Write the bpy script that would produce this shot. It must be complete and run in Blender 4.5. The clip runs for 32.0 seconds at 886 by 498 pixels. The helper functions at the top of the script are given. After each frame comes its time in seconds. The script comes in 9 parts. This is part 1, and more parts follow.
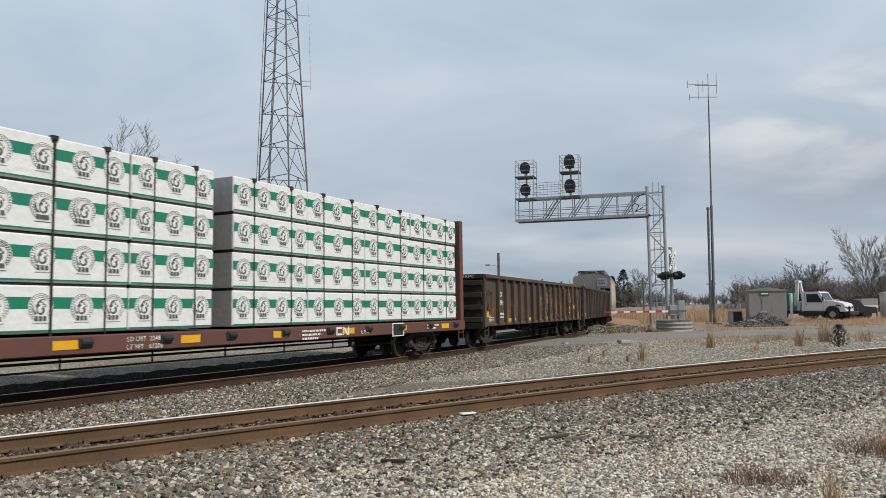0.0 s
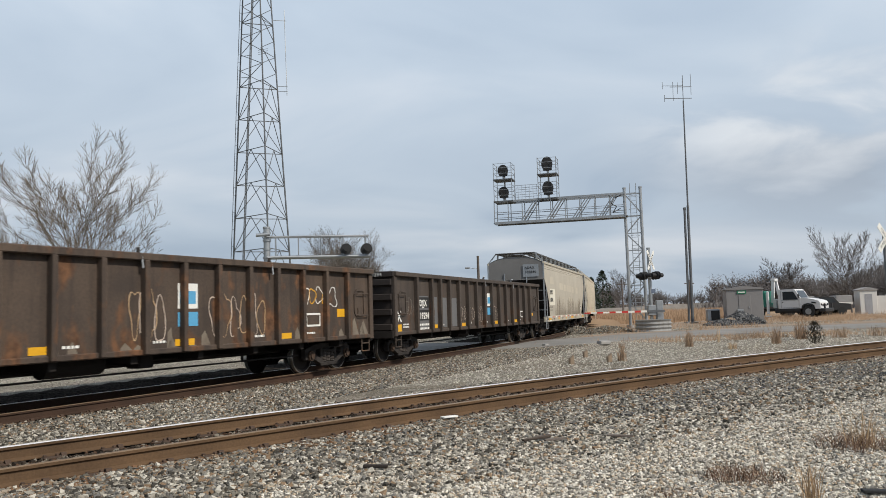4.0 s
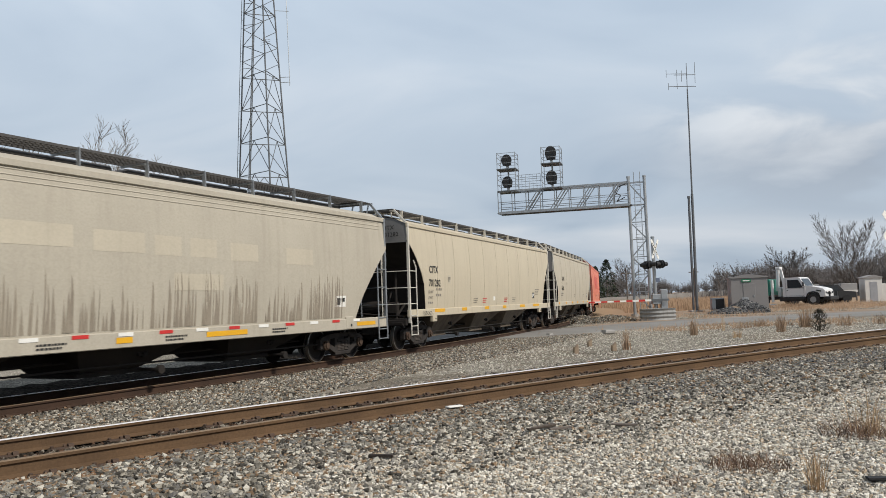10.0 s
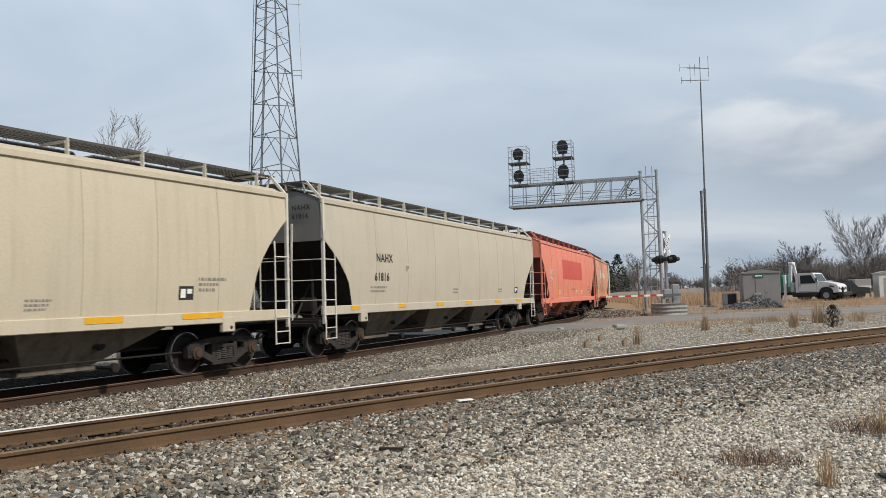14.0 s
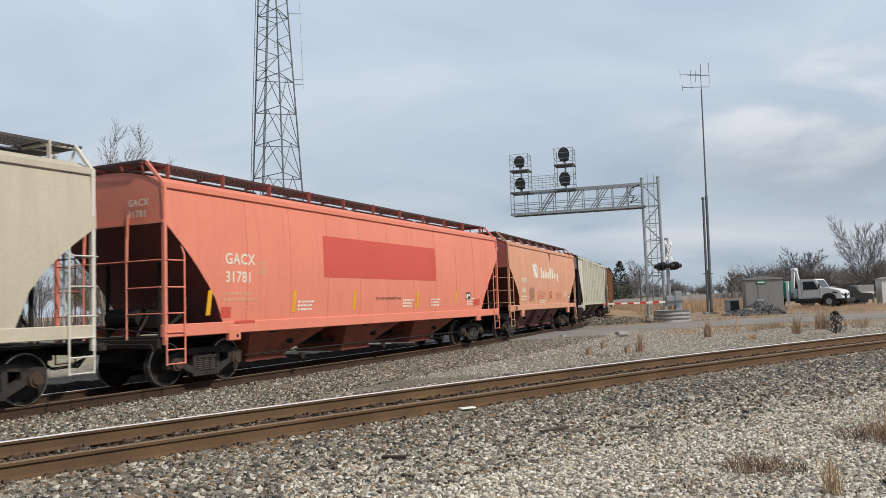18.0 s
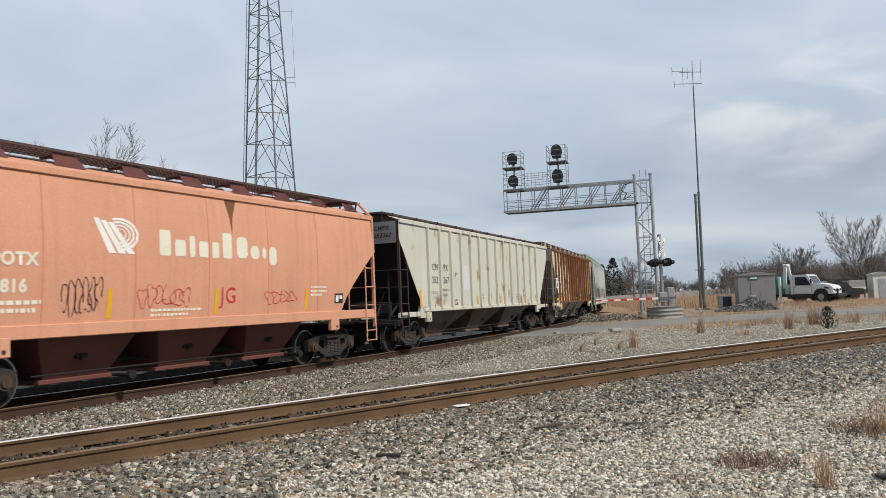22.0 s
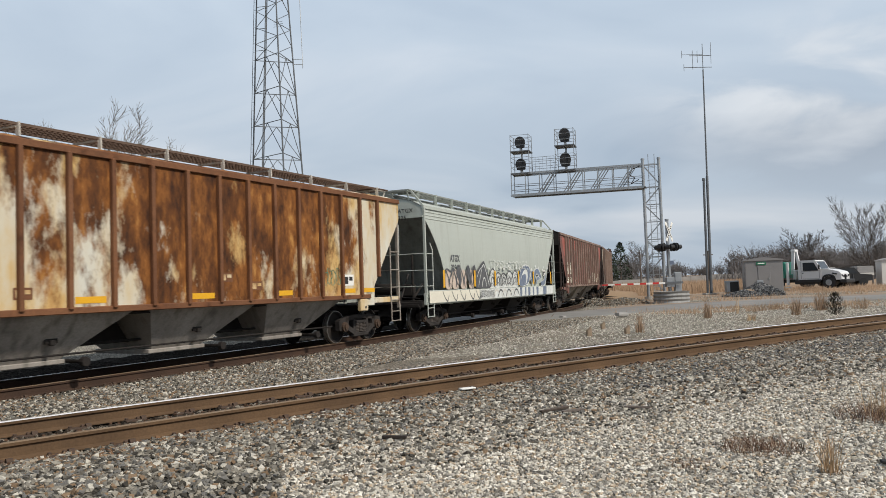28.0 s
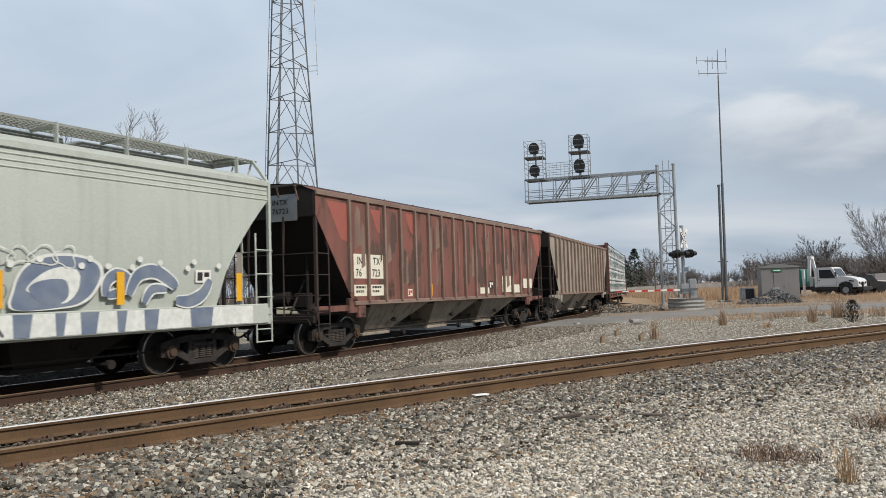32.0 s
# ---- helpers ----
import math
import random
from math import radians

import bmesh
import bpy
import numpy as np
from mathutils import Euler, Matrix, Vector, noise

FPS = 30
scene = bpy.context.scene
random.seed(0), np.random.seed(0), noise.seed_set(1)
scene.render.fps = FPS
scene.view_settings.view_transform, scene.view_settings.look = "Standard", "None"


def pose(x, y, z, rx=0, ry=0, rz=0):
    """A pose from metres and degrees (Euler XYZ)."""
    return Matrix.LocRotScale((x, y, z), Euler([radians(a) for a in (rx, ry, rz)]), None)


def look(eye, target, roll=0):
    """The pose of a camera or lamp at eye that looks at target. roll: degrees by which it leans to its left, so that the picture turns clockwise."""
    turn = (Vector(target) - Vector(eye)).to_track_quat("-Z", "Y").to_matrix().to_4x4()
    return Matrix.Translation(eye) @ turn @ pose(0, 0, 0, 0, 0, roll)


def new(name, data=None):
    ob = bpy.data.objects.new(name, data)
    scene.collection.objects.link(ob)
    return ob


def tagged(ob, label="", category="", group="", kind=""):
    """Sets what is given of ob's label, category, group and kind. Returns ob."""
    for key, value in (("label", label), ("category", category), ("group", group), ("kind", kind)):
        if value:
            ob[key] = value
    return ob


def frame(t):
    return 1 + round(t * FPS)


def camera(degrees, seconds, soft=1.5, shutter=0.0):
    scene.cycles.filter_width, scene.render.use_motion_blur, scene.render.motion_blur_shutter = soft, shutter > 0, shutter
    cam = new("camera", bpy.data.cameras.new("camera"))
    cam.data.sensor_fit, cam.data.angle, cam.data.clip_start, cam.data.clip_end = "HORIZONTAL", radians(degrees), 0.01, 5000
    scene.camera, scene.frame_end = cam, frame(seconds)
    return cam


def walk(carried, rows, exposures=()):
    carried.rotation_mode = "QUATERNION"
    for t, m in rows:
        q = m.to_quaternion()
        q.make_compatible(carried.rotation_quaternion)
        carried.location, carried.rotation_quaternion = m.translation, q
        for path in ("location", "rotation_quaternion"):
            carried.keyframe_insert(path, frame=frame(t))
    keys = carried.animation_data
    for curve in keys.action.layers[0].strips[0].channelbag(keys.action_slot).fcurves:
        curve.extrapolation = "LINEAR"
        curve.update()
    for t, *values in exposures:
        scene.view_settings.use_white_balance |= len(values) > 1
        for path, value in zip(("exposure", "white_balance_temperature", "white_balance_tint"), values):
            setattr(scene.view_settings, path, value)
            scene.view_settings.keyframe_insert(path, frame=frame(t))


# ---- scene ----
# ---------------------------------------------------------------- camera
EYE = (0.0, 0.0, 1.55)


def held(pitch, roll, yaw):
    """The pose of the hand-held camera: degrees up, degrees of lean, degrees to the left of +y."""
    p, r, w = radians(pitch), radians(roll), radians(yaw)
    c, s, cp, sp, cy, sy = math.cos(r), math.sin(r), math.cos(p), math.sin(p), math.cos(w), math.sin(w)
    turn = Matrix(((cy, sy, 0), (-sy, cy, 0), (0, 0, 1)))
    axes = turn @ Matrix(((c, -s, 0), (-s * sp, -c * sp, -cp), (s * cp, c * cp, -sp)))
    return Matrix.Translation(EYE) @ axes.to_4x4()


cam = camera(58.49, 32.0, soft=0.5, shutter=0.2)
walk(cam, [(t, held(p, r, w)) for t, p, r, w in (
    (0.0, 4.209, -0.847, -0.115), (0.5, 4.452, -0.83, -0.073), (1.0, 4.663, -0.937, 0.183), (1.5, 4.745, -1.249, 0.533),
    (2.0, 4.755, -1.514, 0.855), (2.5, 4.722, -1.731, 1.056), (3.0, 4.681, -1.89, 1.235), (3.5, 4.614, -1.899, 1.351),
    (5.5, 3.905, -1.723, 1.389), (6.0, 3.953, -1.814, 1.352), (6.5, 4.007, -1.911, 1.37), (7.0, 3.953, -1.968, 1.428),
    (7.5, 3.795, -2.029, 1.484), (8.0, 3.652, -1.991, 1.547), (8.5, 3.614, -2.012, 1.571), (9.0, 3.655, -2.093, 1.512),
    (9.5, 3.707, -2.151, 1.334), (10.0, 3.729, -2.14, 1.079), (10.5, 3.72, -2.153, 0.822), (11.0, 3.722, -2.095, 0.581),
    (11.5, 3.741, -2.053, 0.375), (12.0, 3.765, -2.034, 0.166), (12.5, 3.708, -1.931, 0.009), (13.0, 3.6, -1.9, 0.0),
    (13.5, 3.438, -1.85, 0.116), (14.0, 3.305, -1.839, 0.267), (14.5, 3.278, -1.806, 0.362), (16.5, 3.789, -1.87, 0.192),
    (17.0, 3.887, -2.006, 0.126), (17.5, 3.909, -2.011, 0.117), (18.0, 3.873, -2.093, 0.146), (18.5, 3.752, -2.111, 0.212),
    (19.0, 3.628, -2.12, 0.287), (19.5, 3.537, -2.196, 0.357), (20.0, 3.489, -2.238, 0.442), (20.5, 3.49, -2.283, 0.527),
    (21.0, 3.539, -2.375, 0.596), (21.5, 3.614, -2.426, 0.62), (22.0, 3.69, -2.446, 0.627), (22.5, 3.765, -2.508, 0.636),
    (23.0, 3.809, -2.556, 0.609), (23.5, 3.821, -2.575, 0.558), (24.0, 3.818, -2.647, 0.48), (24.5, 3.757, -2.747, 0.361),
    (25.0, 3.645, -2.851, 0.294), (25.5, 3.497, -2.971, 0.31), (27.5, 2.645, -2.278, 0.248), (28.0, 2.499, -2.064, 0.081),
    (28.5, 2.473, -1.911, -0.06), (29.0, 2.519, -1.865, -0.147), (29.5, 2.588, -1.873, -0.229), (30.0, 2.65, -1.877, -0.304),
    (30.5, 2.717, -1.935, -0.394), (31.0, 2.812, -1.939, -0.497), (31.5, 2.9, -1.944, -0.648), (32.0, 2.968, -1.864, -0.885),
)], exposures=((0.0, -0.10), (1.5, -0.10), (3.5, 0.0), (32.0, 0.0)))

# ---------------------------------------------------------------- world and sun
SUN_EL, SUN_AZ = 43.0, 128.0   # degrees up, and clockwise from +y
world = bpy.data.worlds.new("sky")
scene.world = world
world.use_nodes = True
wn, wl = world.node_tree.nodes, world.node_tree.links
wn.clear()
sky = wn.new("ShaderNodeTexSky")
sky.sky_type, sky.sun_disc = "NISHITA", False
sky.sun_elevation, sky.sun_rotation = radians(SUN_EL), radians(SUN_AZ)
sky.air_density, sky.dust_density = 1.2, 2.0
sky_level = wn.new("ShaderNodeVectorMath")
sky_level.operation = "SCALE"
sky_level.inputs[3].default_value = 0.10
w_co = wn.new("ShaderNodeTexCoord")
w_sep = wn.new("ShaderNodeSeparateXYZ")
w_div = wn.new("ShaderNodeMath")
w_div.operation = "ADD"
w_div.inputs[1].default_value = 0.22
w_sc = wn.new("ShaderNodeVectorMath")
w_sc.operation = "DIVIDE"
w_cmb = wn.new("ShaderNodeCombineXYZ")
w_map = wn.new("ShaderNodeMapping")
w_map.inputs["Scale"].default_value = (0.62, 0.80, 0.3)
w_map.inputs["Location"].default_value = (3.1, 1.7, 0.0)
w_n1 = wn.new("ShaderNodeTexNoise")
w_n1.inputs["Scale"].default_value = 1.3
w_n1.inputs["Detail"].default_value = 7.0
w_n1.inputs["Roughness"].default_value = 0.46
w_n1.inputs["Distortion"].default_value = 0.7
w_ramp = wn.new("ShaderNodeValToRGB")
e = w_ramp.color_ramp.elements
e[0].position, e[0].color = 0.32, (0.415, 0.51, 0.63, 1)
e[1].position, e[1].color = 0.70, (0.71, 0.765, 0.835, 1)
e2 = w_ramp.color_ramp.elements.new(0.50)
e2.color = (0.54, 0.63, 0.735, 1)
w_mix = wn.new("ShaderNodeMix")
w_mix.data_type = "RGBA"
w_thin = wn.new("ShaderNodeMapRange")
w_thin.inputs["From Min"].default_value, w_thin.inputs["From Max"].default_value = 0.42, 0.85
w_thin.inputs["To Min"].default_value, w_thin.inputs["To Max"].default_value = 0.96, 0.30
w_bg = wn.new("ShaderNodeBackground")
w_bg.inputs["Strength"].default_value = 1.0
w_out = wn.new("ShaderNodeOutputWorld")
wl.new(w_co.outputs["Generated"], w_sep.inputs[0])
wl.new(w_sep.outputs["Z"], w_div.inputs[0])
for i in range(3):
    wl.new(w_div.outputs[0], w_cmb.inputs[i])
wl.new(w_co.outputs["Generated"], w_sc.inputs[0])
wl.new(w_cmb.outputs[0], w_sc.inputs[1])
wl.new(w_sc.outputs[0], w_map.inputs[0])
wl.new(w_map.outputs[0], w_n1.inputs["Vector"])
wl.new(w_n1.outputs["Fac"], w_ramp.inputs[0])
wl.new(sky.outputs[0], sky_level.inputs[0])
wl.new(sky_level.outputs[0], w_mix.inputs["A"])
w_low = wn.new("ShaderNodeMapRange")
w_low.inputs["From Min"].default_value, w_low.inputs["From Max"].default_value = 0.03, 0.36
w_low.inputs["To Min"].default_value, w_low.inputs["To Max"].default_value = 0.85, 1.10
w_depth = wn.new("ShaderNodeVectorMath")
w_depth.operation = "SCALE"
wl.new(w_sep.outputs["Z"], w_low.inputs["Value"])
wl.new(w_ramp.outputs[0], w_depth.inputs[0])
wl.new(w_low.outputs[0], w_depth.inputs[3])
wl.new(w_depth.outputs[0], w_mix.inputs["B"])
wl.new(w_sep.outputs["Z"], w_thin.inputs["Value"])
wl.new(w_thin.outputs[0], w_mix.inputs["Factor"])
# a bank of broken cumulus low in the east, lit on top and grey below
w_off = wn.new("ShaderNodeVectorMath")
w_off.operation = "SUBTRACT"
w_off.inputs[1].default_value = (0.50, 0.84, 0.185)
w_flat = wn.new("ShaderNodeVectorMath")
w_flat.operation = "MULTIPLY"
w_flat.inputs[1].default_value = (1.0, 1.0, 2.6)
w_len = wn.new("ShaderNodeVectorMath")
w_len.operation = "LENGTH"
w_mask = wn.new("ShaderNodeMapRange")
w_mask.interpolation_type = "SMOOTHSTEP"
w_mask.inputs["From Min"].default_value, w_mask.inputs["From Max"].default_value = 0.36, 0.10
w_puff = wn.new("ShaderNodeTexNoise")
w_puff.inputs["Scale"].default_value, w_puff.inputs["Detail"].default_value, w_puff.inputs["Roughness"].default_value = 5.5, 6.0, 0.5
w_puff.inputs["Distortion"].default_value = 0.4
w_edge = wn.new("ShaderNodeMapRange")
w_edge.interpolation_type = "SMOOTHSTEP"
w_edge.inputs["From Min"].default_value, w_edge.inputs["From Max"].default_value = 0.40, 0.62
w_fac = wn.new("ShaderNodeMath")
w_fac.operation = "MULTIPLY"
w_tone = wn.new("ShaderNodeMapRange")
w_tone.inputs["From Min"].default_value, w_tone.inputs["From Max"].default_value = 0.150, 0.215
w_wob = wn.new("ShaderNodeMath")
w_wob.operation = "MULTIPLY_ADD"
w_wob.inputs[1].default_value = 0.16
w_shift = wn.new("ShaderNodeMath")
w_shift.operation = "SUBTRACT"
w_shift.inputs[1].default_value = 0.08
w_cloud = wn.new("ShaderNodeMix")
w_cloud.data_type = "RGBA"
w_cloud.inputs["A"].default_value, w_cloud.inputs["B"].default_value = (0.40, 0.46, 0.54, 1), (0.74, 0.78, 0.825, 1)
w_all = wn.new("ShaderNodeMix")
w_all.data_type = "RGBA"
wl.new(w_co.outputs["Generated"], w_off.inputs[0])
wl.new(w_off.outputs[0], w_flat.inputs[0])
wl.new(w_flat.outputs[0], w_len.inputs[0])
wl.new(w_len.outputs["Value"], w_mask.inputs["Value"])
wl.new(w_flat.outputs[0], w_puff.inputs["Vector"])
wl.new(w_puff.outputs["Fac"], w_edge.inputs["Value"])
wl.new(w_mask.outputs[0], w_fac.inputs[0])
wl.new(w_edge.outputs[0], w_fac.inputs[1])
wl.new(w_puff.outputs["Fac"], w_wob.inputs[0])
wl.new(w_sep.outputs["Z"], w_wob.inputs[2])
wl.new(w_wob.outputs[0], w_shift.inputs[0])
wl.new(w_shift.outputs[0], w_tone.inputs["Value"])
wl.new(w_tone.outputs[0], w_cloud.inputs["Factor"])
wl.new(w_fac.outputs[0], w_all.inputs["Factor"])
wl.new(w_mix.outputs["Result"], w_all.inputs["A"])
wl.new(w_cloud.outputs["Result"], w_all.inputs["B"])
wl.new(w_all.outputs["Result"], w_bg.inputs[0])
wl.new(w_bg.outputs[0], w_out.inputs[0])

sun_data = bpy.data.lights.new("sun", "SUN")
sun_data.energy, sun_data.angle, sun_data.color = 3.7, radians(2.5), (1.0, 0.93, 0.84)
sun = new("sun", sun_data)
az, el = radians(SUN_AZ), radians(SUN_EL)
sun.matrix_world = look((math.sin(az) * math.cos(el) * 50, math.cos(az) * math.cos(el) * 50, math.sin(el) * 50), (0, 0, 0))
scene.view_settings.exposure = 0.0


# ---------------------------------------------------------------- materials
def surface(name, col, col2=None, rough=0.7, metal=0.0, scale=3.0, amount=0.5, fine=40.0, bump=0.15, streak=0.0,
            streak_col=(0.06, 0.045, 0.035), rust=0.0, rust_col=(0.16, 0.06, 0.022), island=0.0, per_object=0.0, spec=0.4):
    """A worn surface: a base colour that varies at two scales, with optional run-down streaks and rust patches."""
    m = bpy.data.materials.new(name)
    m.use_nodes = True
    n, l = m.node_tree.nodes, m.node_tree.links
    b = n["Principled BSDF"]
    b.inputs["Roughness"].default_value, b.inputs["Metallic"].default_value = rough, metal
    b.inputs["Specular IOR Level"].default_value = spec
    co = n.new("ShaderNodeTexCoord")

    def noise_of(sc, detail=4.0, stretch=None, at=(0, 0, 0)):
        t = n.new("ShaderNodeTexNoise")
        t.inputs["Scale"].default_value, t.inputs["Detail"].default_value = sc, detail
        mp = n.new("ShaderNodeMapping")
        mp.inputs["Location"].default_value = at
        if stretch:
            mp.inputs["Scale"].default_value = stretch
        l.new(co.outputs["Object"], mp.inputs[0])
        l.new(mp.outputs[0], t.inputs["Vector"])
        return t.outputs["Fac"]

    def ramp_of(sock, lo, hi):
        r = n.new("ShaderNodeMapRange")
        r.inputs["From Min"].default_value, r.inputs["From Max"].default_value = lo, hi
        l.new(sock, r.inputs["Value"])
        return r.outputs[0]

    def mixed(fac, a, c):
        x = n.new("ShaderNodeMix")
        x.data_type = "RGBA"
        for key, v in (("Factor", fac), ("A", a), ("B", c)):
            if isinstance(v, tuple):
                x.inputs[key].default_value = (*v[:3], 1)
            elif isinstance(v, (int, float)):
                x.inputs[key].default_value = v
            else:
                l.new(v, x.inputs[key])
        return x.outputs["Result"]

    def times(sock, k):
        x = n.new("ShaderNodeMath")
        x.operation = "MULTIPLY"
        l.new(sock, x.inputs[0])
        if isinstance(k, float):
            x.inputs[1].default_value = k
        else:
            l.new(k, x.inputs[1])
        return x.outputs[0]

    col2 = col2 or tuple(c * 0.72 for c in col)
    big, small = noise_of(scale, 5.0), noise_of(fine, 3.0, at=(5, 2, 1))
    out = mixed(times(ramp_of(big, 0.32, 0.68), amount), col, col2)
    out = mixed(times(ramp_of(small, 0.35, 0.75), amount * 0.45), out, tuple(c * 0.6 for c in col2))
    if streak:
        s = ramp_of(noise_of(1.0, 5.0, (5.0, 5.0, 0.35), (2, 0, 0)), 0.50, 0.72)
        out = mixed(times(s, streak), out, streak_col)
    if rust:
        s = ramp_of(noise_of(2.3, 10.0, (1.0, 1.0, 0.5), (9, 3, 0)), 0.62 - 0.3 * rust, 0.72 - 0.22 * rust)
        deep = mixed(ramp_of(noise_of(7.0, 6.0), 0.35, 0.65), rust_col, tuple(c * 0.45 for c in rust_col))
        out = mixed(s, out, deep)
    if island:
        g = n.new("ShaderNodeNewGeometry")
        dark = mixed(ramp_of(g.outputs["Random Per Island"], 0.0, 1.0), tuple(c * (1 - island) for c in col2), tuple(min(1, c * (1 + island)) for c in col))
        out = mixed(0.75, out, dark)
    if per_object:
        g = n.new("ShaderNodeObjectInfo")
        dark = mixed(g.outputs["Random"], tuple(c * (1 - per_object) for c in col2), tuple(min(1, c * (1 + per_object)) for c in col))
        out = mixed(0.7, out, dark)
    l.new(out, b.inputs["Base Color"])
    rr = n.new("ShaderNodeMapRange")
    rr.inputs["To Min"].default_value, rr.inputs["To Max"].default_value = max(0.05, rough - 0.12), min(1.0, rough + 0.12)
    l.new(big, rr.inputs["Value"])
    l.new(rr.outputs[0], b.inputs["Roughness"])
    if bump:
        bp = n.new("ShaderNodeBump")
        bp.inputs["Strength"].default_value, bp.inputs["Distance"].default_value = bump, 0.02
        l.new(small, bp.inputs["Height"])
        l.new(bp.outputs[0], b.inputs["Normal"])
    return m


def gravel(name, tones, cell, rough=0.92, bump=1.0):
    """Packed crushed stone: each cell is a stone of its own tone, with dark gaps and broad stains."""
    m = bpy.data.materials.new(name)
    m.use_nodes = True
    n, l = m.node_tree.nodes, m.node_tree.links
    bs = n["Principled BSDF"]
    bs.inputs["Roughness"].default_value, bs.inputs["Specular IOR Level"].default_value = rough, 0.0
    co = n.new("ShaderNodeTexCoord")
    warp = n.new("ShaderNodeTexNoise")
    warp.inputs["Scale"].default_value = cell * 0.7
    add = n.new("ShaderNodeVectorMath")
    add.operation = "MULTIPLY_ADD"
    add.inputs[1].default_value = (0.35 / cell,) * 3
    l.new(co.outputs["Object"], warp.inputs["Vector"])
    l.new(warp.outputs["Color"], add.inputs[0])
    l.new(co.outputs["Object"], add.inputs[2])
    v = n.new("ShaderNodeTexVoronoi")
    v.inputs["Scale"].default_value = cell
    l.new(add.outputs[0], v.inputs["Vector"])
    sep = n.new("ShaderNodeSeparateColor")
    l.new(v.outputs["Color"], sep.inputs[0])
    ramp = n.new("ShaderNodeValToRGB")
    el = ramp.color_ramp.elements
    el[0].color, el[1].color = (*tones[0], 1), (*tones[-1], 1)
    for k, tn in enumerate(tones[1:-1]):
        el.new((k + 1) / (len(tones) - 1)).color = (*tn, 1)
    l.new(sep.outputs[0], ramp.inputs[0])
    gap = n.new("ShaderNodeMapRange")
    gap.inputs["From Min"].default_value, gap.inputs["From Max"].default_value = 0.38, 0.75
    gap.inputs["To Min"].default_value, gap.inputs["To Max"].default_value = 1.0, 0.35
    l.new(v.outputs["Distance"], gap.inputs["Value"])
    stain = n.new("ShaderNodeTexNoise")
    stain.inputs["Scale"].default_value, stain.inputs["Detail"].default_value = 0.35, 5.0
    l.new(co.outputs["Object"], stain.inputs["Vector"])
    sr = n.new("ShaderNodeMapRange")
    sr.inputs["From Min"].default_value, sr.inputs["From Max"].default_value = 0.3, 0.7
    sr.inputs["To Min"].default_value, sr.inputs["To Max"].default_value = 0.68, 1.12
    l.new(stain.outputs["Fac"], sr.inputs["Value"])
    mul = n.new("ShaderNodeMath")
    mul.operation = "MULTIPLY"
    l.new(gap.outputs[0], mul.inputs[0])
    l.new(sr.outputs[0], mul.inputs[1])
    sc = n.new("ShaderNodeVectorMath")
    sc.operation = "SCALE"
    l.new(ramp.outputs[0], sc.inputs[0])
    l.new(mul.outputs[0], sc.inputs[3])
    l.new(sc.outputs[0], bs.inputs["Base Color"])
    bp = n.new("ShaderNodeBump")
    bp.invert = True
    bp.inputs["Strength"].default_value, bp.inputs["Distance"].default_value = bump, 0.5 / cell
    l.new(v.outputs["Distance"], bp.inputs["Height"])
    l.new(bp.outputs[0], bs.inputs["Normal"])
    return m


def stone_tones(name, tones):
    """Loose stones: one tone per stone."""
    m = surface(name, tones[1], tones[0], 0.92, 0, 6, 0.3, 60, 0.4, spec=0.03)
    n, l = m.node_tree.nodes, m.node_tree.links
    g = n.new("ShaderNodeNewGeometry")
    ramp = n.new("ShaderNodeValToRGB")
    el = ramp.color_ramp.elements
    el[0].color, el[1].color = (*tones[0], 1), (*tones[-1], 1)
    for k, tn in enumerate(tones[1:-1]):
        el.new((k + 1) / len(tones)).color = (*tn, 1)
    el[len(tones) - 1].position = 1 - 1 / len(tones)
    ramp.color_ramp.interpolation = "CONSTANT"
    l.new(g.outputs["Random Per Island"], ramp.inputs[0])
    mx = n.new("ShaderNodeMix")
    mx.data_type = "RGBA"
    mx.inputs["Factor"].default_value = 0.68
    old = n["Principled BSDF"].inputs["Base Color"].links[0].from_socket
    l.new(old, mx.inputs["A"])
    l.new(ramp.outputs[0], mx.inputs["B"])
    l.new(mx.outputs["Result"], n["Principled BSDF"].inputs["Base Color"])
    return m


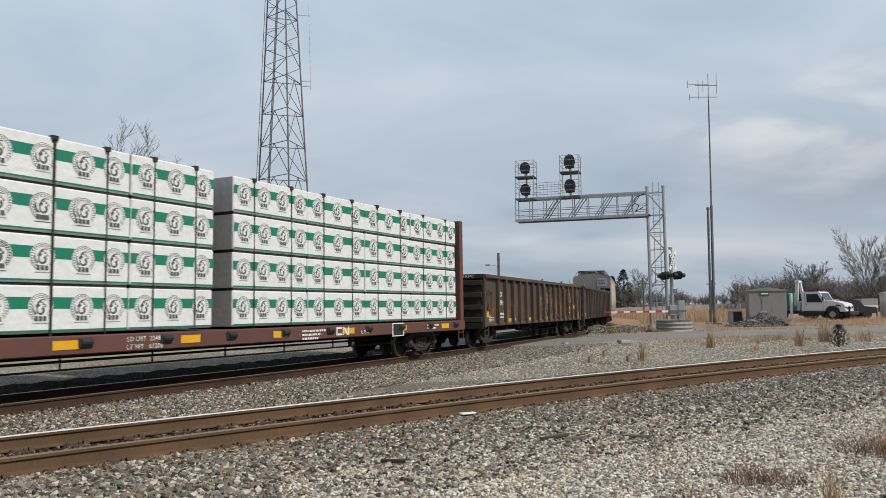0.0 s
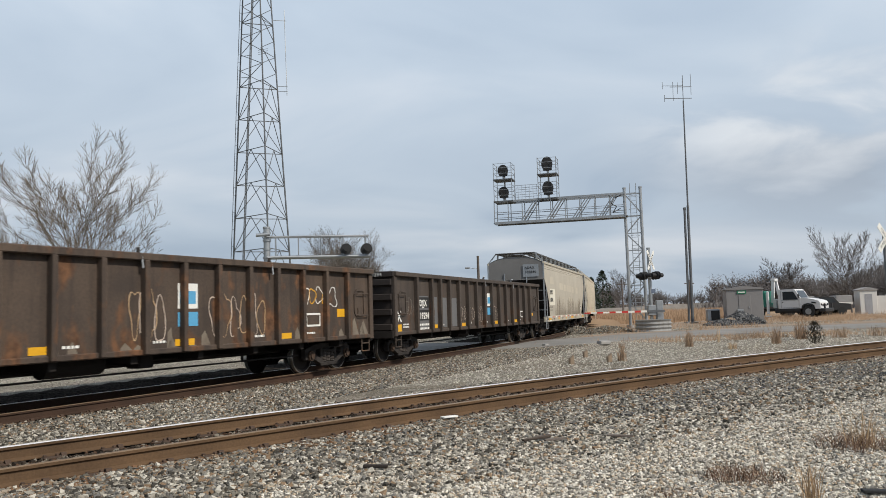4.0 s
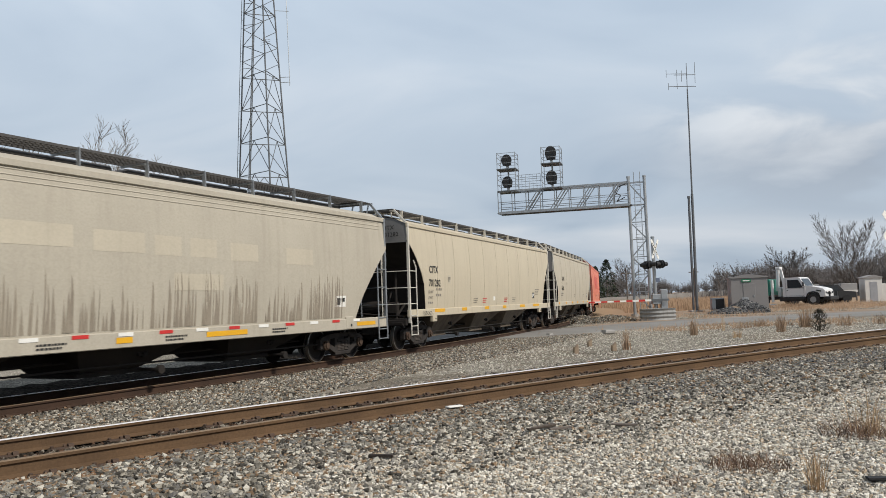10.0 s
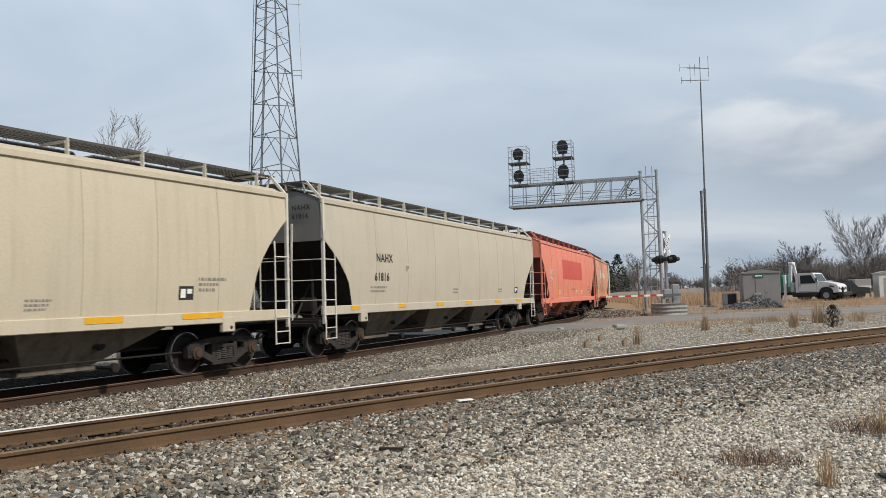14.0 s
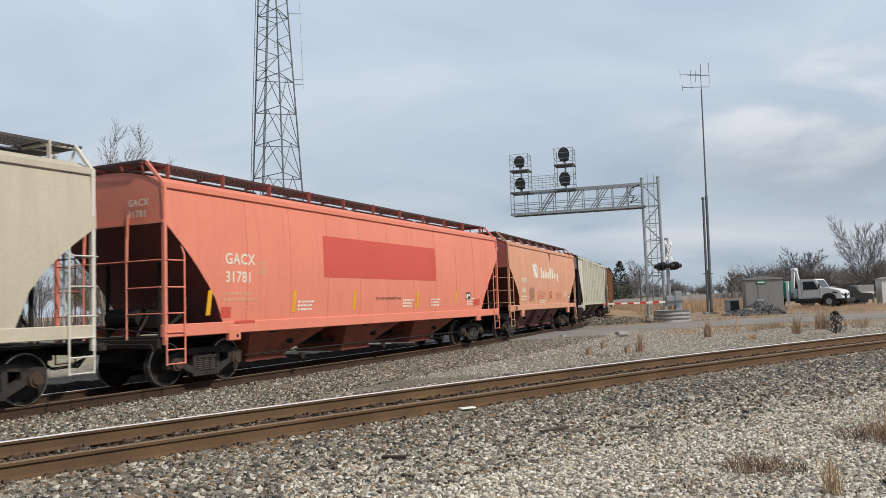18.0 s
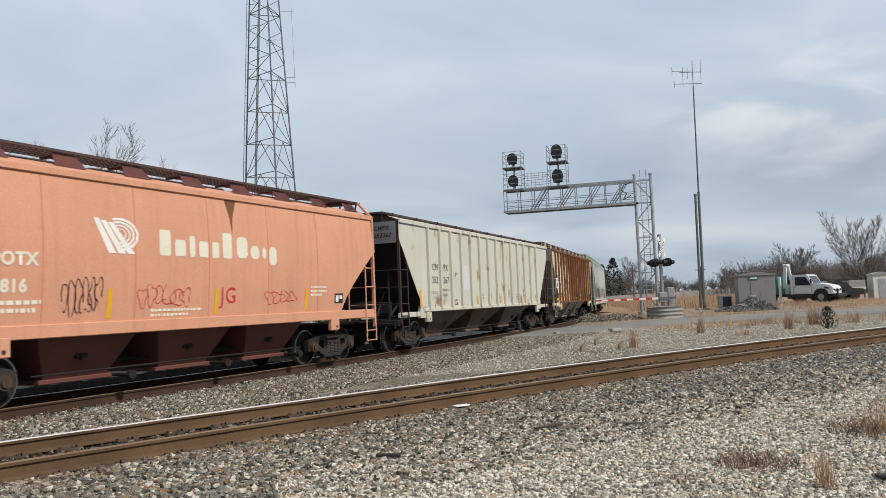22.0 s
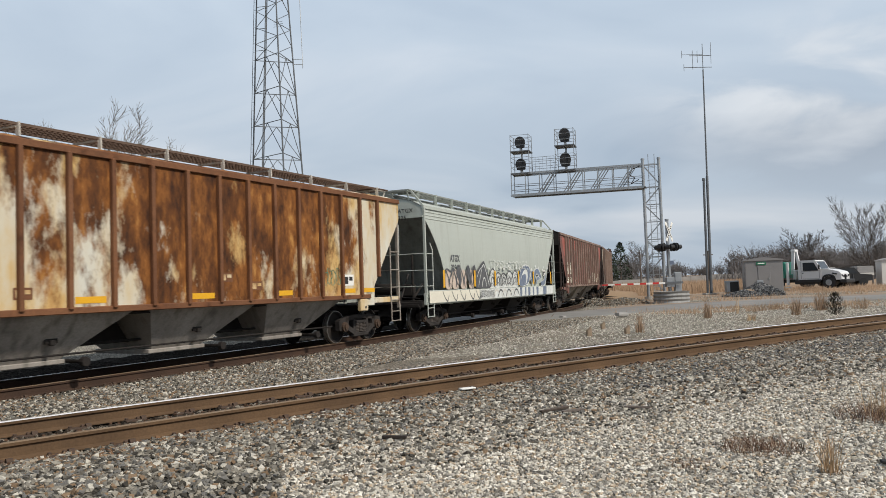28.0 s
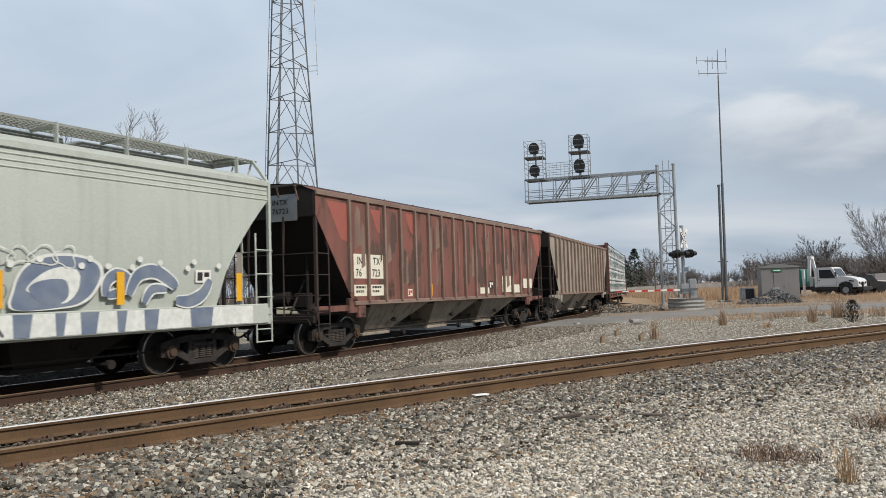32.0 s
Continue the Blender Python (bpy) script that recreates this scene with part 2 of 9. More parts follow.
def rust_sheet(name):
    """Cream paint broken up by rust: heaviest over the middle and the rear third of the car and towards its eaves."""
    m = bpy.data.materials.new(name)
    m.use_nodes = True
    n, l = m.node_tree.nodes, m.node_tree.links
    b = n["Principled BSDF"]
    b.inputs["Roughness"].default_value, b.inputs["Specular IOR Level"].default_value = 0.8, 0.25
    co = n.new("ShaderNodeTexCoord")
    sep = n.new("ShaderNodeSeparateXYZ")
    l.new(co.outputs["Object"], sep.inputs[0])

    def grain(scale, detail, rough, stretch, at):
        mp, t = n.new("ShaderNodeMapping"), n.new("ShaderNodeTexNoise")
        mp.inputs["Scale"].default_value, mp.inputs["Location"].default_value = stretch, at
        t.inputs["Scale"].default_value, t.inputs["Detail"].default_value, t.inputs["Roughness"].default_value = scale, detail, rough
        l.new(co.outputs["Object"], mp.inputs[0])
        l.new(mp.outputs[0], t.inputs["Vector"])
        return t.outputs["Fac"]

    def ramp(sock, stops):
        r = n.new("ShaderNodeValToRGB")
        el = r.color_ramp.elements
        el[0].position, el[0].color = stops[0][0], (*stops[0][1], 1)
        el[1].position, el[1].color = stops[-1][0], (*stops[-1][1], 1)
        for p, c in stops[1:-1]:
            el.new(p).color = (*c, 1)
        l.new(sock, r.inputs[0])
        return r.outputs[0]

    def span(sock, a0, a1, b0, b1):
        r = n.new("ShaderNodeMapRange")
        for key, v in (("From Min", a0), ("From Max", a1), ("To Min", b0), ("To Max", b1)):
            r.inputs[key].default_value = v
        l.new(sock, r.inputs["Value"])
        return r.outputs[0]

    def add(p, q):
        x = n.new("ShaderNodeMath")
        l.new(p, x.inputs[0])
        l.new(q, x.inputs[1])
        return x.outputs[0]

    along = ramp(span(sep.outputs["X"], -8.0, 8.0, 0.0, 1.0), [(0.0, (0.38,) * 3), (0.20, (0.42,) * 3), (0.30, (0.58,) * 3), (0.50, (0.63,) * 3), (0.74, (0.66,) * 3), (0.82, (0.50,) * 3), (1.0, (0.40,) * 3)])
    up = span(sep.outputs["Z"], 1.4, 4.1, -0.05, 0.08)
    blot = grain(1.15, 14.0, 0.66, (1.0, 1.0, 0.55), (3.0, 0.0, 1.0))
    mask = span(add(add(blot, up), along), 0.98, 1.08, 0.0, 1.0)
    paint = ramp(grain(0.9, 9.0, 0.6, (1.2, 1.0, 0.5), (8.0, 1.0, 0.0)), [(0.36, (0.56, 0.54, 0.46)), (0.48, (0.54, 0.46, 0.32)), (0.58, (0.52, 0.35, 0.14)), (0.72, (0.38, 0.18, 0.055))])
    rust = ramp(grain(2.6, 12.0, 0.68, (1.0, 1.0, 0.4), (1.0, 4.0, 2.0)), [(0.36, (0.035, 0.014, 0.007)), (0.49, (0.12, 0.044, 0.012)), (0.59, (0.23, 0.088, 0.021)), (0.72, (0.46, 0.24, 0.07))])
    mix = n.new("ShaderNodeMix")
    mix.data_type = "RGBA"
    l.new(mask, mix.inputs["Factor"])
    l.new(paint, mix.inputs["A"])
    l.new(rust, mix.inputs["B"])
    l.new(mix.outputs["Result"], b.inputs["Base Color"])
    bp = n.new("ShaderNodeBump")
    bp.inputs["Strength"].default_value, bp.inputs["Distance"].default_value = 0.25, 0.02
    l.new(blot, bp.inputs["Height"])
    l.new(bp.outputs[0], b.inputs["Normal"])
    return m


M = {}
M["gravel_bed"] = gravel("gravel_bed", ((0.10, 0.09, 0.072), (0.26, 0.235, 0.19), (0.42, 0.385, 0.315), (0.66, 0.615, 0.52)), 32)
M["brown_gravel"] = gravel("brown_gravel", ((0.16, 0.135, 0.10), (0.28, 0.245, 0.195), (0.37, 0.325, 0.26), (0.50, 0.455, 0.375)), 30)
M["gap_bed"] = gravel("gap_bed", ((0.03, 0.027, 0.023), (0.07, 0.062, 0.052), (0.12, 0.108, 0.09), (0.22, 0.20, 0.165)), 36)
M["mud_stone"] = stone_tones("mud_stone", ((0.025, 0.02, 0.016), (0.055, 0.044, 0.034), (0.10, 0.08, 0.06), (0.12, 0.065, 0.04), (0.26, 0.23, 0.185)))
M["yard_stone"] = stone_tones("yard_stone", ((0.33, 0.30, 0.255), (0.52, 0.48, 0.41), (0.64, 0.595, 0.51), (0.74, 0.70, 0.61)))
# near-black track bed: oil, with the train's shade put into the same colour
M["oily_shaded_bed"] = gravel("oily_shaded_bed", ((0.012, 0.011, 0.010), (0.03, 0.027, 0.024), (0.05, 0.045, 0.038), (0.08, 0.07, 0.06)), 20)
M["oily_shaded_stone"] = stone_tones("oily_shaded_stone", ((0.012, 0.011, 0.010), (0.028, 0.025, 0.022), (0.05, 0.044, 0.037), (0.085, 0.072, 0.058)))
M["stone"] = stone_tones("stone", ((0.032, 0.030, 0.026), (0.12, 0.109, 0.09), (0.23, 0.211, 0.174), (0.35, 0.32, 0.262), (0.26, 0.17, 0.10), (0.17, 0.165, 0.155), (0.62, 0.58, 0.49)))
M["rust_stone"] = stone_tones("rust_stone", ((0.05, 0.03, 0.02), (0.14, 0.08, 0.045), (0.22, 0.13, 0.075), (0.30, 0.22, 0.15), (0.42, 0.37, 0.29)))
M["pale_stone"] = stone_tones("pale_stone", ((0.10, 0.09, 0.076), (0.36, 0.333, 0.283), (0.56, 0.515, 0.425), (0.46, 0.35, 0.23), (0.17, 0.16, 0.142), (0.62, 0.575, 0.48), (0.86, 0.815, 0.71)))
M["dark_stone"] = stone_tones("dark_stone", ((0.03, 0.03, 0.03), (0.08, 0.083, 0.087), (0.14, 0.14, 0.142), (0.26, 0.255, 0.24)))
M["rail_rust"] = surface("rail_rust", (0.145, 0.088, 0.047), (0.085, 0.053, 0.031), 0.85, 0.05, 1.5, 0.85, 40, 0.25, spec=0.2)
M["rail_dark"] = surface("rail_dark", (0.070, 0.040, 0.026), (0.042, 0.027, 0.020), 0.85, 0.05, 1.5, 0.85, 40, 0.25, spec=0.2)
# railhead glint put into the colour: near-white and only a third metallic
M["rail_top"] = surface("rail_top", (0.88, 0.87, 0.85), (0.78, 0.76, 0.73), 0.30, 0.35, 3, 0.4, 60, 0.03)
M["rail_top_dull"] = surface("rail_top_dull", (0.20, 0.13, 0.075), (0.25, 0.19, 0.13), 0.55, 0.3, 3, 0.6, 60, 0.1)
M["plate_rust"] = surface("plate_rust", (0.085, 0.052, 0.034), (0.045, 0.030, 0.021), 0.85, 0.1, 6, 0.7, 60, 0.3)
M["tie_wood"] = surface("tie_wood", (0.075, 0.058, 0.045), (0.035, 0.028, 0.024), 0.9, 0, 3, 0.8, 45, 0.6, per_object=0.3)
M["asphalt"] = surface("asphalt", (0.25, 0.24, 0.22), (0.17, 0.16, 0.145), 0.92, 0, 0.4, 0.8, 14, 0.6)
M["dirt"] = surface("dirt", (0.30, 0.225, 0.155), (0.20, 0.15, 0.105), 0.95, 0, 0.5, 0.8, 9, 0.8)
M["concrete"] = surface("concrete", (0.36, 0.345, 0.32), (0.25, 0.24, 0.22), 0.9, 0, 0.8, 0.7, 40, 0.4)
M["galv"] = surface("galv", (0.40, 0.42, 0.43), (0.27, 0.28, 0.29), 0.5, 0.75, 2, 0.6, 30, 0.05)
M["dull_zinc"] = surface("dull_zinc", (0.33, 0.335, 0.325), (0.22, 0.215, 0.205), 0.75, 0.15, 1.2, 0.8, 30, 0.05, streak=0.4, streak_col=(0.13, 0.11, 0.09))
M["galv_dark"] = surface("galv_dark", (0.16, 0.17, 0.18), (0.10, 0.105, 0.11), 0.6, 0.5, 2, 0.6, 30, 0.05)
# outlet-bay paints, darkened to hold the shade under the cars, with streaked dirt
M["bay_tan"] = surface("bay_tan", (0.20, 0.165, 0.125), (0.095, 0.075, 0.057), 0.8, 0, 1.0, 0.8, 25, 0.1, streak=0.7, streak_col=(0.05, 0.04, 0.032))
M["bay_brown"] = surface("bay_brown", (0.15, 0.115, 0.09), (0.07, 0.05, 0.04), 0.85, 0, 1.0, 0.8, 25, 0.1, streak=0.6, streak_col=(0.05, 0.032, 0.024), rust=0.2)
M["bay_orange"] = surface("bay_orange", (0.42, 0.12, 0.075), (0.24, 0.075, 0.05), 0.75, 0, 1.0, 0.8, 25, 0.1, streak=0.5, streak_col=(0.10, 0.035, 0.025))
M["brown_end"] = surface("brown_end", (0.05, 0.033, 0.028), (0.03, 0.022, 0.02), 0.8, 0, 1.0, 0.7, 25, 0.1)
M["beige_seam"] = surface("beige_seam", (0.36, 0.315, 0.235), (0.42, 0.37, 0.285), 0.7, 0, 1.0, 0.7, 25, 0.1)
M["orange_seam"] = surface("orange_seam", (0.54, 0.165, 0.105), (0.60, 0.185, 0.12), 0.7, 0, 1.0, 0.7, 25, 0.1)
M["pale_patch"] = surface("pale_patch", (0.56, 0.58, 0.585), (0.50, 0.51, 0.50), 0.6, 0, 1.0, 0.6, 25, 0.05)
M["black"] = surface("black", (0.018, 0.018, 0.019), (0.03, 0.03, 0.03), 0.6, 0, 3, 0.5, 40, 0.1)
# underframe black; on hopper slope sheets it puts the car-end shade into colour
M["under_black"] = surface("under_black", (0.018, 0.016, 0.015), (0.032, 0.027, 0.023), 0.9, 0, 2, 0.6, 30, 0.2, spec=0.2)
M["truck_iron"] = surface("truck_iron", (0.046, 0.040, 0.036), (0.024, 0.021, 0.020), 0.85, 0.1, 3, 0.7, 40, 0.3, spec=0.25)
M["wheel_iron"] = surface("wheel_iron", (0.032, 0.026, 0.022), (0.02, 0.017, 0.016), 0.75, 0.15, 3, 0.7, 40, 0.15, spec=0.3)
M["wheel_rim"] = surface("wheel_rim", (0.55, 0.53, 0.5), (0.35, 0.32, 0.3), 0.35, 0.9, 3, 0.5, 40, 0.05)
M["beige"] = surface("beige", (0.495, 0.445, 0.345), (0.42, 0.375, 0.295), 0.55, 0, 0.7, 0.5, 25, 0.05, streak=0.18, streak_col=(0.25, 0.21, 0.16))
M["beige_warm"] = surface("beige_warm", (0.53, 0.465, 0.345), (0.46, 0.405, 0.305), 0.55, 0, 0.6, 0.5, 25, 0.05, streak=0.2, streak_col=(0.25, 0.2, 0.14))
M["rdrx_grey"] = surface("rdrx_grey", (0.45, 0.41, 0.33), (0.37, 0.335, 0.27), 0.65, 0, 0.6, 0.6, 25, 0.05, streak=0.18, streak_col=(0.20, 0.165, 0.12))
M["orange"] = surface("orange", (0.72, 0.235, 0.155), (0.61, 0.19, 0.125), 0.55, 0, 0.6, 0.5, 25, 0.05, streak=0.15, streak_col=(0.32, 0.11, 0.07))
M["orange_dark"] = surface("orange_dark", (0.56, 0.085, 0.06), (0.50, 0.075, 0.05), 0.5, 0, 0.6, 0.4, 25, 0.03)
M["potash"] = surface("potash", (0.63, 0.312, 0.195), (0.535, 0.26, 0.16), 0.6, 0, 0.6, 0.6, 25, 0.05, streak=0.22, streak_col=(0.28, 0.11, 0.06))
M["maroon_light"] = surface("maroon_light", (0.36, 0.10, 0.085), (0.26, 0.075, 0.065), 0.65, 0, 0.8, 0.6, 25, 0.06)
M["atgx_board"] = surface("atgx_board", (0.27, 0.285, 0.26), (0.20, 0.21, 0.19), 0.6, 0.1, 3, 0.6, 30, 0.05)
# atgx_green darkened: the slope sheets' shade is in the colour, plus streaked grime
M["shaded_slope_green"] = surface("shaded_slope_green", (0.25, 0.265, 0.24), (0.13, 0.13, 0.115), 0.7, 0, 0.8, 0.85, 25, 0.06, streak=0.6, streak_col=(0.07, 0.062, 0.05))
M["grating_rust"] = surface("grating_rust", (0.13, 0.085, 0.06), (0.08, 0.05, 0.036), 0.8, 0.1, 3, 0.6, 30, 0.1)
M["post_grey"] = surface("post_grey", (0.36, 0.34, 0.30), (0.20, 0.15, 0.11), 0.7, 0, 2.0, 0.8, 30, 0.08, rust=0.1)
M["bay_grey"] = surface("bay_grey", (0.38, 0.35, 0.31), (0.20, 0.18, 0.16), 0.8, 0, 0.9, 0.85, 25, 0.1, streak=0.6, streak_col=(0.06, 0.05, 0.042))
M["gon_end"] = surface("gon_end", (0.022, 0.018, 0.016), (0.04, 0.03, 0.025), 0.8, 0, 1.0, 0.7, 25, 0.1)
M["maroon"] = surface("maroon", (0.16, 0.055, 0.045), (0.11, 0.04, 0.035), 0.7, 0, 0.8, 0.6, 25, 0.08)
M["cmpx_white"] = surface("cmpx_white", (0.55, 0.54, 0.46), (0.46, 0.45, 0.38), 0.6, 0, 0.6, 0.5, 25, 0.05, streak=0.08, streak_col=(0.30, 0.22, 0.14), rust=0.05, rust_col=(0.38, 0.24, 0.13))
M["mrmx_rust"] = rust_sheet("mrmx_rust")
M["mrmx_mid"] = surface("mrmx_mid", (0.62, 0.52, 0.35), (0.50, 0.30, 0.10), 0.8, 0, 1.1, 0.9, 16, 0.15, streak=0.45, streak_col=(0.27, 0.105, 0.028), rust=0.48, rust_col=(0.29, 0.115, 0.03))
M["mrmx_post"] = surface("mrmx_post", (0.20, 0.085, 0.035), (0.11, 0.045, 0.02), 0.8, 0, 1, 0.8, 25, 0.15, rust=0.2)
M["atgx_green"] = surface("atgx_green", (0.43, 0.46, 0.41), (0.37, 0.395, 0.355), 0.55, 0, 0.5, 0.5, 25, 0.05, streak=0.2, streak_col=(0.22, 0.2, 0.16))
M["intx_red"] = surface("intx_red", (0.23, 0.085, 0.065), (0.14, 0.07, 0.055), 0.75, 0, 0.6, 0.7, 25, 0.1, streak=0.65, streak_col=(0.085, 0.06, 0.05), rust=0.3, rust_col=(0.10, 0.055, 0.04))
M["post_pale"] = surface("post_pale", (0.26, 0.19, 0.15), (0.15, 0.09, 0.07), 0.75, 0, 1.0, 0.8, 25, 0.1)
M["grimy_grey"] = surface("grimy_grey", (0.36, 0.32, 0.26), (0.19, 0.16, 0.13), 0.8, 0, 0.7, 0.8, 25, 0.1, streak=0.75, streak_col=(0.08, 0.062, 0.05))
M["gon_brown"] = surface("gon_brown", (0.095, 0.066, 0.046), (0.048, 0.036, 0.029), 0.8, 0, 0.9, 0.9, 18, 0.25, streak=0.75, streak_col=(0.030, 0.023, 0.019), rust=0.30, rust_col=(0.15, 0.072, 0.034))
M["gon_grey"] = surface("gon_grey", (0.080, 0.061, 0.047), (0.045, 0.035, 0.029), 0.8, 0, 0.8, 0.9, 18, 0.2, streak=0.6, streak_col=(0.030, 0.024, 0.020), rust=0.14, rust_col=(0.10, 0.055, 0.033))
M["patch_grey"] = surface("patch_grey", (0.14, 0.14, 0.14), (0.11, 0.11, 0.11), 0.7, 0, 1.5, 0.6, 25, 0.05)
M["flat_brown"] = surface("flat_brown", (0.13, 0.055, 0.042), (0.085, 0.042, 0.035), 0.75, 0, 1, 0.7, 25, 0.1)
M["wrap_white"] = surface("wrap_white", (0.70, 0.715, 0.705), (0.62, 0.635, 0.63), 0.35, 0, 1.2, 0.35, 7, 1.0)
M["wrap_grey"] = surface("wrap_grey", (0.34, 0.34, 0.35), (0.26, 0.26, 0.27), 0.5, 0, 1.2, 0.5, 8, 0.4)
M["wrap_green"] = surface("wrap_green", (0.012, 0.185, 0.115), (0.010, 0.15, 0.095), 0.42, 0, 1.2, 0.3, 8, 0.2)
M["white_paint"] = surface("white_paint", (0.78, 0.77, 0.72), (0.66, 0.65, 0.6), 0.55, 0, 2, 0.5, 30, 0.03)
M["cream_patch"] = surface("cream_patch", (0.72, 0.68, 0.56), (0.62, 0.58, 0.47), 0.55, 0, 2, 0.5, 30, 0.03)
M["ink"] = surface("ink", (0.02, 0.02, 0.02), (0.035, 0.033, 0.03), 0.6, 0, 3, 0.4, 30, 0.0)
M["print_ink"] = surface("print_ink", (0.065, 0.07, 0.066), (0.11, 0.115, 0.11), 0.6, 0, 5, 0.6, 40, 0.0)
M["grey_ink"] = surface("grey_ink", (0.2, 0.18, 0.15), (0.26, 0.23, 0.19), 0.7, 0, 5, 0.7, 60, 0.0)
M["yellow"] = surface("yellow", (0.72, 0.38, 0.015), (0.6, 0.3, 0.015), 0.5, 0, 3, 0.5, 30, 0.03)
M["red_paint"] = surface("red_paint", (0.55, 0.035, 0.03), (0.45, 0.03, 0.03), 0.5, 0, 3, 0.5, 30, 0.03)
M["sky_blue"] = surface("sky_blue", (0.10, 0.36, 0.58), (0.09, 0.30, 0.5), 0.5, 0, 3, 0.5, 30, 0.03)
M["graf_blue"] = surface("graf_blue", (0.11, 0.145, 0.22), (0.22, 0.25, 0.29), 0.5, 0, 2.5, 0.8, 12, 0.03)
M["graf_white"] = surface("graf_white", (0.70, 0.71, 0.67), (0.55, 0.57, 0.53), 0.5, 0, 3, 0.8, 12, 0.03)
M["graf_grey"] = surface("graf_grey", (0.07, 0.07, 0.075), (0.12, 0.12, 0.12), 0.5, 0, 3, 0.7, 30, 0.03)
M["graf_tan"] = surface("graf_tan", (0.57, 0.47, 0.39), (0.50, 0.40, 0.32), 0.5, 0, 3, 0.7, 30, 0.03)
M["spring_iron"] = surface("spring_iron", (0.085, 0.07, 0.06), (0.05, 0.042, 0.037), 0.7, 0.2, 3, 0.6, 40, 0.1)
M["dirt_run"] = surface("dirt_run", (0.30, 0.26, 0.20), (0.215, 0.18, 0.14), 0.9, 0, 3, 0.7, 40, 0.1)
M["pale_dust"] = surface("pale_dust", (0.20, 0.17, 0.13), (0.13, 0.10, 0.075), 0.9, 0, 3, 0.7, 40, 0.1)
M["rust_wash"] = surface("rust_wash", (0.46, 0.36, 0.24), (0.50, 0.45, 0.34), 0.8, 0, 2, 0.8, 30, 0.05)
M["soot"] = surface("soot", (0.075, 0.052, 0.043), (0.11, 0.065, 0.05), 0.85, 0, 2, 0.8, 30, 0.05)
M["faded_red"] = surface("faded_red", (0.34, 0.10, 0.075), (0.26, 0.085, 0.065), 0.7, 0, 2, 0.7, 30, 0.05)
M["pale_paint"] = surface("pale_paint", (0.60, 0.57, 0.50), (0.5, 0.47, 0.41), 0.55, 0, 2, 0.5, 30, 0.03)
M["grating_red"] = surface("grating_red", (0.10, 0.06, 0.055), (0.06, 0.04, 0.038), 0.7, 0.3, 3, 0.6, 30, 0.1)
M["grating"] = surface("grating", (0.10, 0.095, 0.09), (0.06, 0.057, 0.055), 0.7, 0.4, 3, 0.6, 30, 0.1)
M["grey_end"] = surface("grey_end", (0.20, 0.195, 0.185), (0.14, 0.135, 0.13), 0.7, 0, 0.8, 0.7, 25, 0.08)
M["bark"] = surface("bark", (0.15, 0.125, 0.105), (0.085, 0.07, 0.06), 0.9, 0, 3, 0.7, 30, 0.4)
M["twig"] = surface("twig", (0.20, 0.172, 0.145), (0.13, 0.11, 0.092), 0.9, 0, 3, 0.7, 30, 0.2)
M["tan_twig"] = surface("tan_twig", (0.20, 0.165, 0.126), (0.125, 0.10, 0.08), 0.95, 0, 3, 0.7, 30, 0.2, spec=0.1)
M["dark_twig"] = surface("dark_twig", (0.165, 0.147, 0.132), (0.11, 0.097, 0.087), 0.95, 0, 3, 0.7, 30, 0.2, spec=0.1)
# far-woods twigs: brown greyed and lightened, distance haze painted into it
M["hazed_twig"] = surface("hazed_twig", (0.165, 0.155, 0.152), (0.12, 0.113, 0.112), 0.95, 0, 0.5, 0.7, 30, 0.2, island=0.25, spec=0.1)
M["evergreen"] = surface("evergreen", (0.035, 0.05, 0.03), (0.02, 0.03, 0.02), 0.9, 0, 1, 0.7, 30, 0.3, island=0.3)
M["dark_needle"] = surface("dark_needle", (0.06, 0.052, 0.036), (0.035, 0.032, 0.024), 0.9, 0, 1, 0.7, 30, 0.3, island=0.3)
M["dry_grass"] = surface("dry_grass", (0.37, 0.255, 0.165), (0.25, 0.165, 0.10), 0.9, 0, 0.5, 0.6, 30, 0.2, island=0.3)
M["pale_straw"] = surface("pale_straw", (0.46, 0.33, 0.19), (0.36, 0.22, 0.12), 0.9, 0, 0.5, 0.6, 30, 0.2, island=0.3)
M["dead_weed"] = surface("dead_weed", (0.20, 0.12, 0.075), (0.11, 0.07, 0.05), 0.9, 0, 0.5, 0.6, 30, 0.2, island=0.35)
M["lawn"] = surface("lawn", (0.30, 0.27, 0.19), (0.22, 0.20, 0.115), 0.95, 0, 0.25, 0.8, 12, 0.6)
M["far_field"] = surface("far_field", (0.34, 0.225, 0.125), (0.26, 0.18, 0.11), 0.95, 0, 0.08, 0.8, 3, 0.5)
M["truck_white"] = surface("truck_white", (0.66, 0.66, 0.65), (0.55, 0.55, 0.54), 0.35, 0, 1, 0.3, 30, 0.0)
M["truck_green"] = surface("truck_green", (0.03, 0.21, 0.15), (0.025, 0.16, 0.12), 0.5, 0, 1, 0.5, 30, 0.03)
M["rubber"] = surface("rubber", (0.02, 0.02, 0.02), (0.03, 0.03, 0.03), 0.85, 0, 4, 0.5, 40, 0.2)
M["shed_grey"] = surface("shed_grey", (0.235, 0.225, 0.22), (0.19, 0.185, 0.18), 0.6, 0.1, 1, 0.4, 30, 0.03)
M["sign_green"] = surface("sign_green", (0.02, 0.16, 0.08), (0.02, 0.13, 0.07), 0.5, 0, 1, 0.3, 30, 0.0)
M["building_wall"] = surface("building_wall", (0.62, 0.60, 0.56), (0.5, 0.48, 0.45), 0.8, 0, 0.6, 0.5, 20, 0.1)
